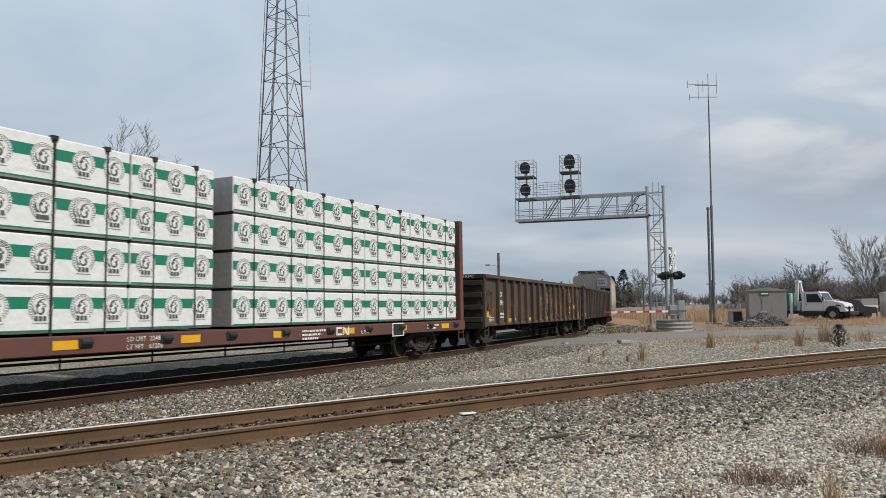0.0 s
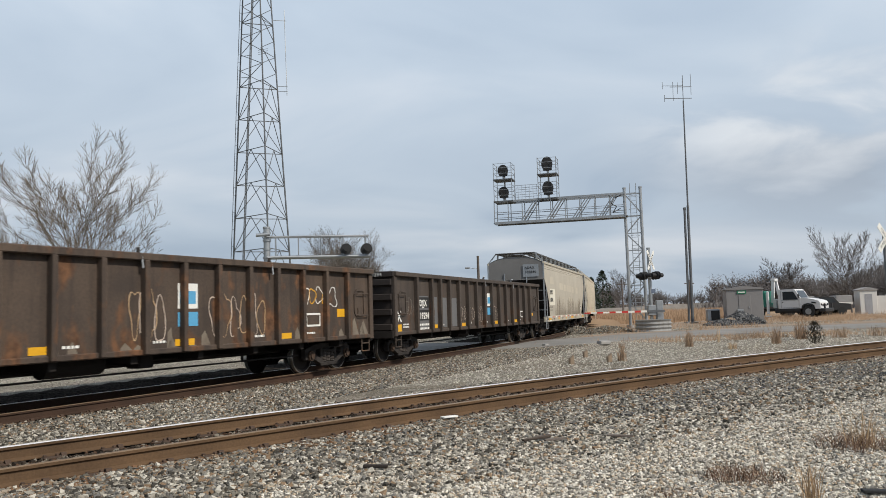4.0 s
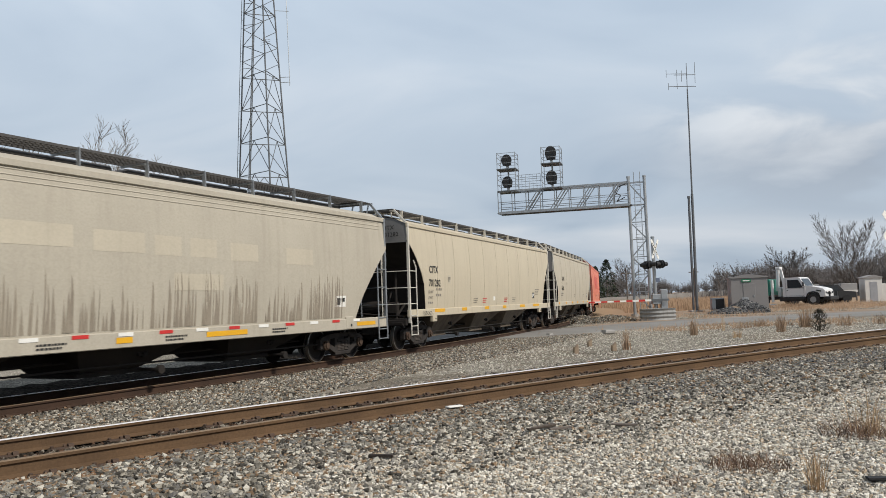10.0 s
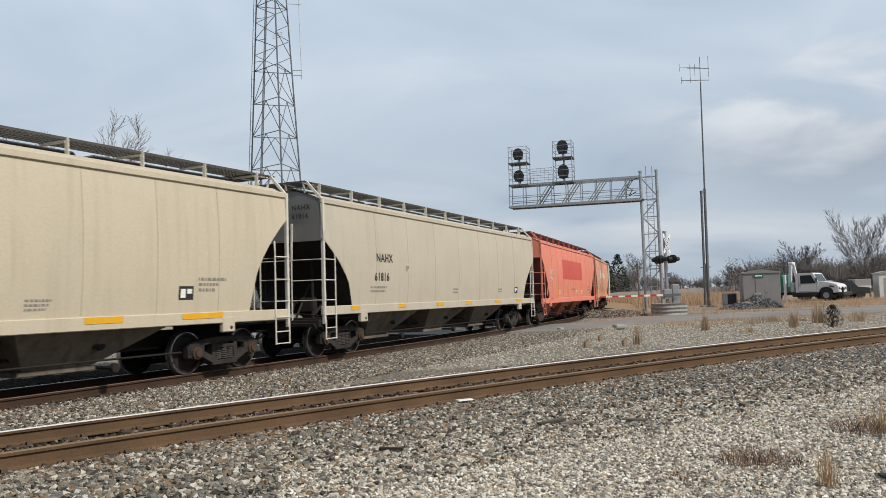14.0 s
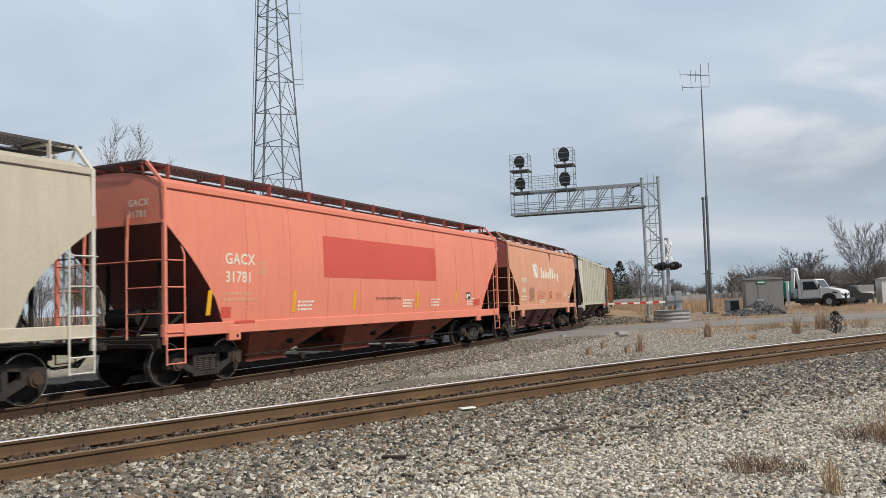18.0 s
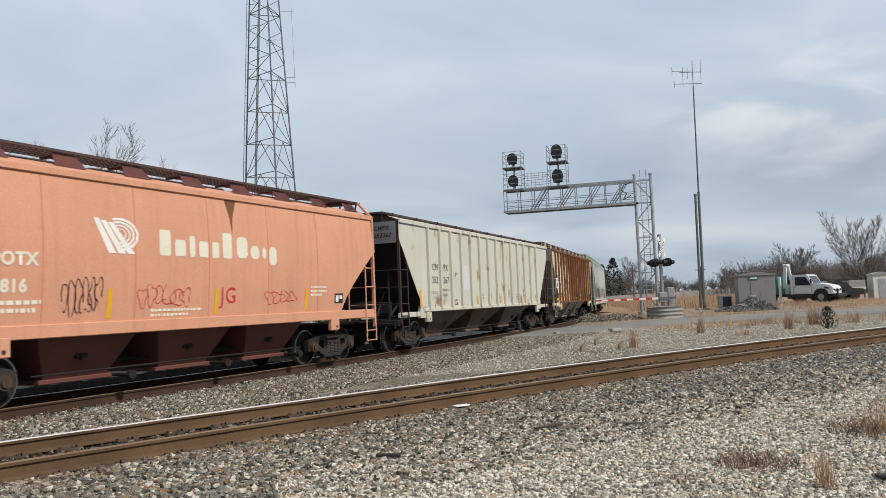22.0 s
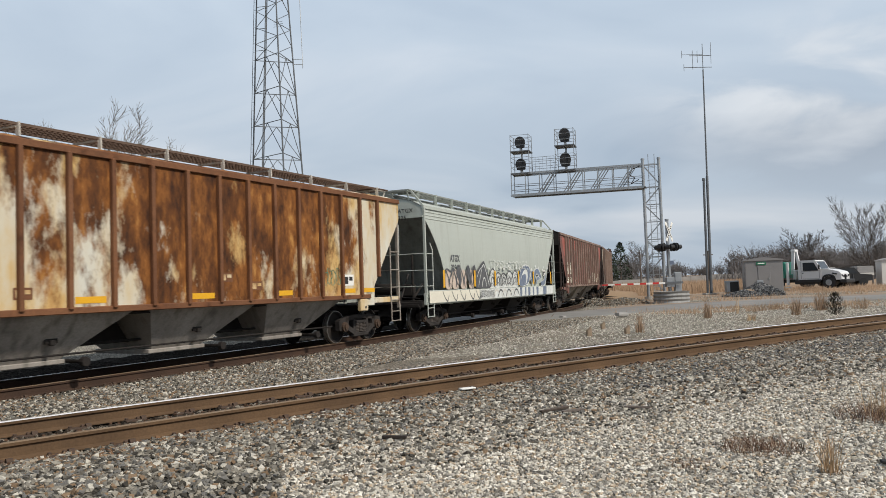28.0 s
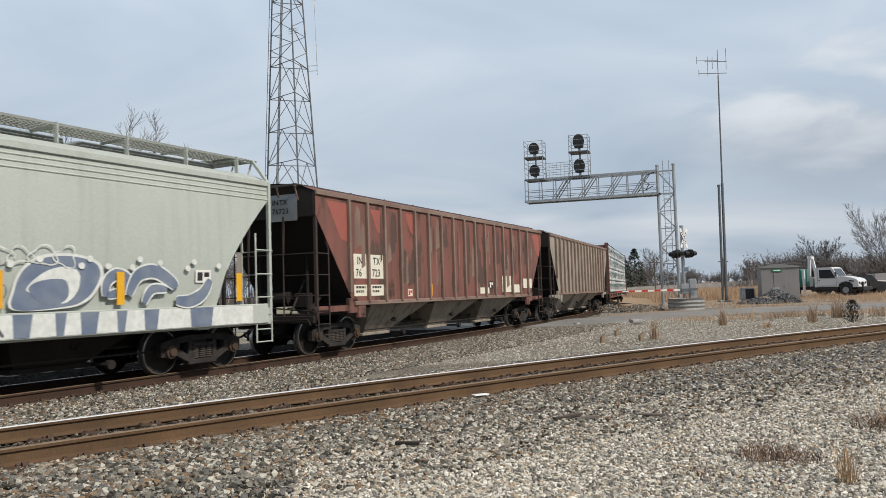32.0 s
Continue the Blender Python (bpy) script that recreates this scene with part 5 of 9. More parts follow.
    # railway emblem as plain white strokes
    for k, pts in enumerate((((0, 0), (0.26, 0), (0.26, 0.05), (0.05, 0.05), (0.05, 0.17), (0.26, 0.17), (0.26, 0.22), (0, 0.22)), ((0.30, 0), (0.35, 0), (0.35, 0.22), (0.30, 0.22)), ((0.35, 0.17), (0.52, 0.0), (0.57, 0.0), (0.40, 0.22)), ((0.55, 0.0), (0.60, 0.0), (0.60, 0.22), (0.55, 0.22)))):
        side_patch(car, [(h - 6.2 - 1.9 + u, 0.85 + v) for u, v in pts], M["white_paint"], w, "painted_emblem", 0.005 + 0.001 * k)
    bars(car, h - 2.9, 0.98, 2, 0.05, M["white_paint"], w, (0.8, 0.6))
    bars(car, h - 9.6, 0.98, 3, 0.05, M["white_paint"], w, (1.0, 0.8, 0.7))
    finish_car(car, s0, s1, 2.6)
    return car


# --- gondolas
def gondola(s0, s1, mat, label, num, seed, older):
    L = s1 - s0
    h = L / 2
    car = car_thing("gondola_car", label, s0, s1)
    wall = lambda z: 1.50
    z0, z1 = 0.86, 2.80
    for sy in (-1, 1):
        bm = bmesh.new()
        box(bm, -h, h, min(sy * 1.44, sy * 1.50), max(sy * 1.44, sy * 1.50), z0, z1)
        part("side_sheet", bm, mat, car)
        bm = bmesh.new()
        box(bm, -h, h, min(sy * 1.40, sy * 1.64), max(sy * 1.40, sy * 1.64), z1 - 0.10, z1 + 0.05, bevel=0.02)
        part("top_chord", bm, mat, car)
        bm = bmesh.new()
        box(bm, -h, h, min(sy * 1.42, sy * 1.56), max(sy * 1.42, sy * 1.56), z0 - 0.02, z0 + 0.10, bevel=0.02)
        part("side_sill", bm, mat, car)
        for i in range(15):
            x = -h + 1.62 + (L - 3.0) * i / 14 if older else -h + 1.68 + (L - 3.5) * i / 14 + (0.30 if i == 1 else 0.1 if i == 2 else 0.0)
            bm = bmesh.new()
            box(bm, x - 0.06, x + 0.06, min(sy * 1.49, sy * 1.645), max(sy * 1.49, sy * 1.645), z0, z1 - 0.09, bevel=0.012)
            part("side_post", bm, mat, car)
        for x in (-h + 0.08, h - 0.08):
            bm = bmesh.new()
            box(bm, x - 0.09, x + 0.09, min(sy * 1.47, sy * 1.58), max(sy * 1.47, sy * 1.58), z0 - 0.05, z1 - 0.09, bevel=0.02)
            part("corner_post", bm, mat, car)
    for sx in (-1, 1):
        bm = bmesh.new()
        x = sx * (h - 0.05)
        box(bm, x - 0.03, x + 0.03, -1.46, 1.46, z0, z1)
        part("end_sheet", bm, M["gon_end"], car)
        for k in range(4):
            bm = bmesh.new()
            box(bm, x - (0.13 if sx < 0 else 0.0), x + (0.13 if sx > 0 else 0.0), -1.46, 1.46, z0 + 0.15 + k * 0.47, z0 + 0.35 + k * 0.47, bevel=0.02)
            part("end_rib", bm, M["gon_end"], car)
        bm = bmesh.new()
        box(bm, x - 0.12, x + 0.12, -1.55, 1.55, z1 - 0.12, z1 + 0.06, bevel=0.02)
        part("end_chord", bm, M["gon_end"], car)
        if sx < 0:
            cu = bpy.data.curves.new("end_lettering", "FONT")
            cu.body, cu.size, cu.resolution_u, cu.space_character = "DJJX " + num, 0.17, 2, 1.1
            tmp = bpy.data.objects.new("end_lettering", cu)
            scene.collection.objects.link(tmp)
            me = bpy.data.meshes.new_from_object(tmp.evaluated_get(bpy.context.evaluated_depsgraph_get()))
            bpy.data.objects.remove(tmp)
            for v in me.vertices:
                v.co = (x - 0.126, -0.28 - v.co.x, z1 - 0.09 + v.co.y)
            me.materials.clear()
            part("end_lettering", me, M["white_paint"], car)
        bm = bmesh.new()
        box(bm, x - 0.12, x + 0.12, -1.5, 1.5, 0.75, 1.0, bevel=0.02)
        box(bm, min(x, x - sx * 2.0), max(x, x - sx * 2.0), -0.3, 0.3, 0.70, 1.0)
        part("draft_sill", bm, M["under_black"], car)
        coupler(car, sx * h, sx)
        for sy in (-1, 1):
            for z in (1.50, 2.12):
                bm = bmesh.new()
                xa = sx * (h - 0.1) - (0.72 if sx > 0 else -0.15)
                rod(bm, (xa, sy * 1.58, z), (xa + 0.55, sy * 1.58, z), 0.014, 6)
                rod(bm, (xa, sy * 1.48, z), (xa, sy * 1.58, z), 0.014, 6)
                rod(bm, (xa + 0.55, sy * 1.48, z), (xa + 0.55, sy * 1.58, z), 0.014, 6)
                part("grab_iron", bm, mat, car)
            stirrup(car, sx * h - (0.55 if sx > 0 else -0.12), sy * 1.5, mat)
    bm = bmesh.new()
    box(bm, -h, h, -1.46, 1.46, z0 - 0.03, z0 + 0.05)
    for i in range(9):
        x = -h + 1.5 + (L - 3.0) * i / 8
        box(bm, x - 0.08, x + 0.08, -1.4, 1.4, z0 - 0.18, z0 - 0.02)
    box(bm, -h, h, -0.28, 0.28, 0.62, 0.95)
    part("floor", bm, M["under_black"], car)
    bm = bmesh.new()
    rod(bm, (-1.6, -0.75, 0.72), (-0.3, -0.75, 0.72), 0.22, 14)
    box(bm, 0.5, 0.9, -1.0, -0.6, 0.55, 0.92, bevel=0.03)
    rod(bm, (-4.5, -0.55, 0.6), (4.5, -0.55, 0.62), 0.03, 8)
    rod(bm, (0.9, -0.8, 0.7), (3.4, -0.8, 0.66), 0.03, 8)
    part("brake_gear", bm, M["under_black"], car)
    # raised placard frame at each near corner
    for xa in (-h + 0.42, h - 0.92):
        bm = bmesh.new()
        pts = [(xa, 1.62), (xa + 0.06, 1.52), (xa + 0.50, 1.52), (xa + 0.50, 2.22), (xa + 0.10, 2.22), (xa, 2.10)]
        for p, q in zip(pts, pts[1:] + pts[:1]):
            beam(bm, (p[0], -1.515, p[1]), (q[0], -1.515, q[1]), 0.03, 0.05)
        part("placard_frame", bm, mat, car)
    # lashing brackets on the top edge
    for x in (-h + L * 0.5, -h + L * 0.73):
        bm = bmesh.new()
        beam(bm, (x, -1.5, z1 + 0.02), (x - 0.12, -1.62, z1 + 0.16), 0.07, 0.03)
        beam(bm, (x + 0.01, -1.62, z1 - 0.25), (x - 0.02, -1.60, z1 + 0.05), 0.07, 0.03)
        part("lashing_bracket", bm, M["galv"], car)
    wp = M["white_paint"]
    post = [-h + 1.62 + (L - 3.0) * k / 14 for k in range(15)] if older else [-h + 1.68 + (L - 3.5) * k / 14 for k in range(15)]
    if older:
        lettering(car, "DJJX", -7.06, 2.00, 0.30, wp, wall, bold=0.005)
        lettering(car, num, -7.08, 1.67, 0.30, wp, wall, bold=0.005)
        bars(car, -7.1, 1.28, 2, 0.07, wp, wall, (1.1, 1.2))
        lettering(car, "X", -8.22, 1.02, 0.36, wp, wall)
        for x in (-5.28, -2.1, 1.25, 4.65):
            panel(car, x - 0.28, x + 0.28, 0.98, 1.12, M["yellow"], wall, "reflector_strip", 0.006)
        panel(car, -8.68, -8.18, 1.2, 1.42, M["yellow"], wall, "reflector_panel", 0.006)
        panel(car, 7.0, 7.7, 1.48, 1.70, M["yellow"], wall, "reflector_panel", 0.006)
        xb = 1.05
        scrawl(car, -0.2, 0.66, 1.05, 2.15, 11, [M["pale_straw"], M["graf_tan"]], wall, 4, 0.03)
        scrawl(car, 2.03, 3.9, 1.1, 2.1, 12, [M["graf_tan"], M["pale_straw"]], wall, 6, 0.03)
        scrawl(car, 5.4, 6.9, 1.75, 2.3, 13, [wp, M["yellow"]], wall, 5, 0.035)
        panel(car, 5.55, 6.2, 1.25, 1.6, wp, wall, "notice_plate", 0.004)
        panel(car, 5.6, 6.15, 1.3, 1.55, mat, wall, "notice_mark", 0.008)
        rnd = random.Random(21)
        for k in range(26):
            x = rnd.uniform(-8.5, 8.3)
            t = rnd.uniform(1.0, 1.5)
            side_patch(car, [(x, 0.9), (x + rnd.uniform(0.1, 0.45), 0.9), (x + 0.12, t), (x + 0.02, t - 0.1)], M["pale_dust"], wall, "dust_stain", 0.003)
    else:
        for z, w, q in ((1.76, "DJJX", 0.30), (1.33, num, 0.30)):
            panel(car, -6.86, -5.83, z - 0.06, z + 0.30, INK, wall, "dark_patch", 0.006)
            lettering(car, w, -6.70, z, q, wp, lambda v: 1.503, bold=0.008)
        bars(car, -6.8, 1.10, 2, 0.07, wp, wall, (0.9, 0.9))
        for x0, x1, zt in ((-6.95, -5.9, 2.1), (-5.66, -5.1, 2.08), (-4.88, -4.17, 2.06), (-3.98, -3.13, 2.05)):
            panel(car, x0, x1, 1.0, zt, M["patch_grey"], wall, "paint_patch", 0.003)
        panel(car, -5.62, -5.36, 1.45, 1.68, mat, wall, "dark_patch", 0.006)
        for x in (-5.4, -2.5, 1.75, 4.7):
            panel(car, x - 0.28, x + 0.28, 0.98, 1.11, M["yellow"], wall, "reflector_strip", 0.007)
        panel(car, 7.35, 7.7, 1.25, 1.38, M["yellow"], wall, "reflector_panel", 0.006)
        panel(car, -8.65, -8.16, 0.94, 1.18, M["yellow"], wall, "reflector_panel", 0.006)
        lettering(car, "X", -8.52, 1.26, 0.50, wp, wall, bold=0.01)
        scrawl(car, -7.75, -7.25, 1.45, 2.05, 4, [M["grey_ink"]], wall, 3, 0.018)
        xb = 0.5
        for k, x in enumerate((-2.85, -1.9, -0.9, 1.3)):
            scrawl(car, x, x + 0.7, 1.05, 1.75, 20 + k, [M["graf_tan"], M["grey_ink"]], wall, 3, 0.025)
        panel(car, 5.5, 6.1, 1.2, 1.5, wp, wall, "notice_plate", 0.004)
        panel(car, 5.55, 6.05, 1.24, 1.46, mat, wall, "notice_mark", 0.008)
    bars(car, -8.05, 1.15, 2, 0.045, wp, wall, (0.45, 0.45))
    panel(car, xb, xb + 0.58, 1.75, 2.28, wp, wall, "notice_sheet", 0.006, "weathered white and blue notice")
    panel(car, xb + 0.05, xb + 0.52, 1.85, 2.12, M["sky_blue"], wall, "notice_print", 0.010)
    panel(car, xb, xb + 0.58, 1.38, 1.68, M["sky_blue"], wall, "notice_sheet", 0.006, "blue notice")
    for k in (2, 5, 7, 10, 12):
        bars(car, post[k] + 0.25, 1.06, 1, 0.05, wp, wall, (0.35,))
    bm = bmesh.new()
    for x in (-h + 0.55, h - 0.75):
        box(bm, x, x + 0.2, -1.53, -1.5, 1.55, 1.72)
    part("placard_holder", bm, mat, car)
    finish_car(car, s0, s1, 2.05)
    return car


# --- smooth-sided covered hoppers
def smooth_hopper(s0, s1, mat, label, bays, end_mat, slope_mat, board_mat, bracket_mat, z_eave=4.10, z_top=4.50, board=4.72, cut=1.75, z_cut=3.2, curve=0.75, seams=10, bay_mat=None, sill=(1.04, 1.28), style="plate", post_mat=None, stile_mat=None):
    L = s1 - s0
    car = car_thing("covered_hopper_car", label, s0, s1)
    wall = curved_wall(1.58, sill[1], 2.4, z_eave, 0.13)
    hopper_shell(car, L, wall, sill[1] - 0.02, z_eave, z_top, cut, z_cut, mat, end_mat, slope_mat, curve, seams=seams)
    side_sill(car, L, mat, sill[0], sill[1], 1.50)
    if bays:
        n = bays
        a, b = -L / 2 + 2.7, L / 2 - 2.9
        w = (b - a) / n
        outlet_bays(car, [(a + w * i + 0.03, a + w * (i + 1) - 0.03) for i in range(n)], sill[1] - 0.04, 0.38, bay_mat or mat, M["under_black"])
    bm = bmesh.new()
    box(bm, -L / 2, L / 2, -0.22, 0.22, 0.56, 0.95)
    box(bm, -L / 2 + 2.6, L / 2 - 2.6, -1.3, 1.3, 1.16, 1.2)
    part("centre_sill", bm, M["under_black"], car)
    running_board(car, L - 0.7, board, board_mat, bracket_mat, z_eave, wall(z_eave), 9 if style == "gusset" else 11, style, z_eave + (z_top - z_eave) * 0.52)
    end_works(car, L, wall, z_eave, post_mat or bracket_mat, M["under_black"], mat, board if style != "post" else None, stile_mat)
    return car, wall, L


# --- rib-sided covered hoppers
def ribbed_hopper(s0, s1, mat, label, end_mat, slope_mat, post_mat, bay_mat, ribs=17, z_eave=4.15, cut=1.7, z_cut=3.55, board=0.40, board_mat=None, bracket_mat=None, ladder_mat=None, pad_mat=None, rib_span=None):
    L = s1 - s0
    car = car_thing("covered_hopper_car", label, s0, s1)
    wall = lambda z: 1.52
    hopper_shell(car, L, wall, 1.30, z_eave, z_eave + 0.28, cut, z_cut, mat, end_mat, slope_mat, 1.0, ribs=ribs, rib_mat=post_mat, roof_mat=post_mat, rib_span=rib_span or (-L / 2 + 2.15, L / 2 - 2.2))
    side_sill(car, L, post_mat, 1.22, 1.34, 1.52, 1.75)
    for sx in (-1, 1):
        for sy in (-1, 1):
            bm = bmesh.new()
            box(bm, min(sx * L / 2, sx * (L / 2 - 1.85)), max(sx * L / 2, sx * (L / 2 - 1.85)), sy * 1.44 - 0.05, sy * 1.44 + 0.05, 1.08, 1.24, bevel=0.012)
            box(bm, min(sx * (L / 2 - 1.5), sx * (L / 2 - 1.95)), max(sx * (L / 2 - 1.5), sx * (L / 2 - 1.95)), sy * 1.46 - 0.06, sy * 1.46 + 0.06, 1.02, 1.42, bevel=0.015)
            part("corner_sill", bm, mat, car)
    a, b = -L / 2 + 2.7, L / 2 - 2.7
    w = (b - a) / 3
    outlet_bays(car, [(a + w * i + 0.03, a + w * (i + 1) - 0.03) for i in range(3)], 1.27, 0.38, bay_mat, M["under_black"])
    bm = bmesh.new()
    box(bm, -L / 2, L / 2, -0.22, 0.22, 0.56, 0.95)
    box(bm, -L / 2 + 2.6, L / 2 - 2.6, -1.3, 1.3, 1.16, 1.2)
    part("centre_sill", bm, M["under_black"], car)
    running_board(car, L - 0.5, z_eave + board, board_mat or M["grating"], bracket_mat or post_mat, z_eave, 1.3, 10, "plate", z_eave + 0.10)
    end_works(car, L, wall, z_eave, ladder_mat or end_mat, M["under_black"], pad_mat or mat)
    return car, wall, L


lumber_car(12.6, 36.95, "brown flat car loaded with white plastic-wrapped lumber bundles", [(-11.6 + 4.1 * i, -11.6 + 4.1 * (i + 1)) for i in range(1, 2)] + [(-7.3 + 2.28 * i, -7.3 + 2.28 * (i + 1)) for i in range(3)] + [(0.15, 2.95), (2.95, 5.68), (5.68, 8.4), (8.4, 11.65)])
gondola(38.75, 56.38, M["gon_brown"], "rusty brown gondola with side posts, spray-painted marks", "19341", 1, True)
gondola(57.7, 75.2, M["gon_grey"], "dark grey-brown gondola with grey paint patches", "19294", 2, False)


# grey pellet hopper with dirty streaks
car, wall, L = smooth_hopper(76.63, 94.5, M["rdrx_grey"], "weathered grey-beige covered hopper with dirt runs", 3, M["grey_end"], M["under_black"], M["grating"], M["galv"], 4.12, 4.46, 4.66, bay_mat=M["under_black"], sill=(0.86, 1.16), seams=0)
sw = lambda z: 1.555
panel(car, -7.33, -5.44, 1.78, 2.69, M["cream_patch"], wall, "cream_panel", 0.003)
lettering(car, "RDRX", -7.27, 2.38, 0.33, INK, wall, bold=0.008)
lettering(car, "100840", -7.27, 1.96, 0.33, INK, wall, bold=0.008)
bars(car, -7.3, 1.62, 2, 0.09, M["grey_ink"], wall, (1.1, 1.0))
for x0, x1, z in ((-7.02, -5.84, 2.98), (-3.58, -2.18, 2.72), (-1.75, -0.53, 2.68), (-0.28, 0.45, 2.66), (0.7, 1.5, 2.66), (1.95, 2.9, 2.62), (3.98, 5.1, 2.6)):
    panel(car, x0, x1, z, z + 0.40, M["beige"], wall, "paint_patch", 0.003)
panel(car, 0.23, 1.71, 1.95, 2.3, M["beige"], wall, "paint_patch", 0.003)
for z in (3.78, 3.88, 3.98):
    bm = bmesh.new()
    for sy in (-1, 1):
        rod(bm, (-8.6, sy * (wall(z) - 0.004), z), (8.6, sy * (wall(z) - 0.004), z), 0.016, 6)
    part("side_bead", bm, M["rdrx_grey"], car)
rnd = random.Random(7)
for i in range(210):
    x = -5.35 + rnd.uniform(0, 11.8)
    zt = rnd.uniform(1.55, 2.3) + 0.15 * math.sin(x * 1.3)
    w = rnd.uniform(0.02, 0.10)
    side_patch(car, [(x, 1.2), (x + w, 1.2), (x + w * 0.8, zt - 0.35), (x + w * 0.35, zt)], M["dirt_run"], wall, "dirt_run", 0.0035 + 0.00005 * i)
for i in range(15):
    x = -7.3 + i * 1.02
    panel(car, x, x + 0.36, 1.08, 1.15, M["red_paint"] if i % 2 else WP, sw, "reflector_strip")
for x0, x1 in ((-7.8, -6.98), (-4.36, -3.88), (-1.23, -0.84), (1.17, 2.5), (7.2, 8.2)):
    panel(car, x0, x1, 0.95, 1.06, M["yellow"], sw, "reflector_strip")
panel(car, -7.5, -6.95, 0.88, 0.95, WP, sw, "white_strip")
for x in (-6.2, -2.9, 0.0, 3.4):
    bars(car, x, 1.0, 2, 0.035, INK, sw, (0.6, 0.5))
bars(car, -8.55, 1.05, 2, 0.04, INK, sw, (0.75, 0.6))
plate_sign(car, 6.15, 1.5, 0.5, 0.3, WP, INK, wall)
end_marks(car, L, ("RDRX", "100840"), 3.75, INK, M["galv"], -1.2)
finish_car(car, 76.63, 94.5, 2.2)

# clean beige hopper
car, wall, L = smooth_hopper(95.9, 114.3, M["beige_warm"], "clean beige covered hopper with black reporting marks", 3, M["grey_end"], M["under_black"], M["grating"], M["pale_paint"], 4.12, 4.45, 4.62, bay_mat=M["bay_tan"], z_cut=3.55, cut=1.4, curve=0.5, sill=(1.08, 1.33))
lettering(car, "CITX", -7.56, 2.56, 0.33, INK, wall, bold=0.01)
lettering(car, "701282", -7.6, 2.10, 0.33, INK, wall, bold=0.01)
lettering(car, "LD LMT", -7.66, 1.86, 0.13, M["grey_ink"], wall, bold=0.003)
lettering(car, "LT WT", -7.66, 1.66, 0.13, M["grey_ink"], wall, bold=0.003)
bars(car, -6.95, 1.95, 1, 0.09, M["grey_ink"], wall, (0.55,))
bars(car, -6.95, 1.75, 1, 0.09, M["grey_ink"], wall, (0.5,))
bars(car, -7.6, 1.5, 1, 0.09, M["grey_ink"], wall, (0.4,))
plate_sign(car, -5.81, 2.22, 0.26, 0.28, M["beige"], M["grey_ink"], wall)
for x, m in ((-3.0, "grey_ink"), (-1.88, "red_paint"), (1.03, "red_paint"), (2.3, "grey_ink")):
    bars(car, x, 1.62, 3, 0.04, M[m], wall, (0.5, 0.45, 0.4))
panel(car, -0.5, -0.25, 1.55, 1.72, WP, wall, "notice_plate")
bars(car, 6.2, 2.0, 3, 0.06, M["grey_ink"], wall, (0.8, 0.6, 0.5))
plate_sign(car, 5.66, 1.6, 0.4, 0.28, INK, WP, wall)
for x0, x1 in ((-7.1, -6.16), (-4.38, -3.85), (-1.73, -1.17), (0.76, 1.26), (3.44, 4.28), (5.75, 6.9)):
    panel(car, x0, x1, 1.2, 1.32, M["yellow"], sw, "reflector_strip")
scrawl(car, -8.1, -7.4, 1.12, 1.25, 5, [INK], sw, 4, 0.02)
end_marks(car, L, ("CITX", "701282"), 3.95, INK)
finish_car(car, 95.9, 114.3, 2.15)

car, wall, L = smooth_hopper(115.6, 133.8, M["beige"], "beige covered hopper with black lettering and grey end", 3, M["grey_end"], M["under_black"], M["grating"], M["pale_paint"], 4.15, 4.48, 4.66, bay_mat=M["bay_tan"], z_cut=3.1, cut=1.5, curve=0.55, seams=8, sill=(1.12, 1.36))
lettering(car, "NAHX", -6.28, 2.60, 0.34, INK, wall, bold=0.008)
lettering(car, "61816", -6.38, 2.04, 0.34, INK, wall, bold=0.008)
bars(car, -6.6, 1.82, 2, 0.06, M["grey_ink"], wall, (1.0, 0.9))
plate_sign(car, -4.36, 2.3, 0.24, 0.28, M["beige_warm"], M["grey_ink"], wall)
bars(car, -0.57, 1.75, 2, 0.06, M["grey_ink"], wall, (0.5, 0.5))
bars(car, 4.2, 1.75, 2, 0.05, M["grey_ink"], wall, (0.5, 0.4))
plate_sign(car, 6.3, 1.6, 0.4, 0.26, INK, WP, wall)
for x0, x1 in ((-7.73, -7.3), (-4.88, -4.39), (-1.98, -1.43), (0.61, 1.2), (3.8, 4.4), (6.5, 7.2)):
    panel(car, x0, x1, 1.22, 1.34, M["yellow"], sw, "reflector_strip")
end_marks(car, L, ("NAHX", "61816"), 3.9, INK)
finish_car(car, 115.6, 133.8, 2.15)

# coral-orange hopper; its maroon slope sheets are orange with shade painted in
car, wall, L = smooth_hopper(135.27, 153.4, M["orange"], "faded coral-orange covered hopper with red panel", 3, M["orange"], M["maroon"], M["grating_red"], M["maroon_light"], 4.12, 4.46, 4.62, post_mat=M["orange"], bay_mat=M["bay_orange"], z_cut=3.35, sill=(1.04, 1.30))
lettering(car, "GACX", -7.3, 2.56, 0.34, M["cream_patch"], wall, bold=0.006, wide=1.0)
lettering(car, "31781", -7.3, 2.16, 0.34, M["cream_patch"], wall, bold=0.006, wide=1.0)
bars(car, -7.35, 1.88, 2, 0.07, M["potash"], wall, (1.0, 1.2))
plate_sign(car, -6.2, 2.34, 0.32, 0.3, M["potash"], M["orange"], wall)
panel(car, -3.48, 3.25, 2.33, 3.42, M["orange_dark"], wall, "red_panel", 0.004, "darker red painted-over panel")
lettering(car, "DO NOT HAMMER ON CAR", -0.78, 1.72, 0.115, INK, wall)
for x in (-7.87, -4.85, -2.05, 1.8, 4.8):
    panel(car, x, x + 0.13, 1.45, 1.98, M["yellow"], wall, "reflector_strip", 0.006, shear=0.05)
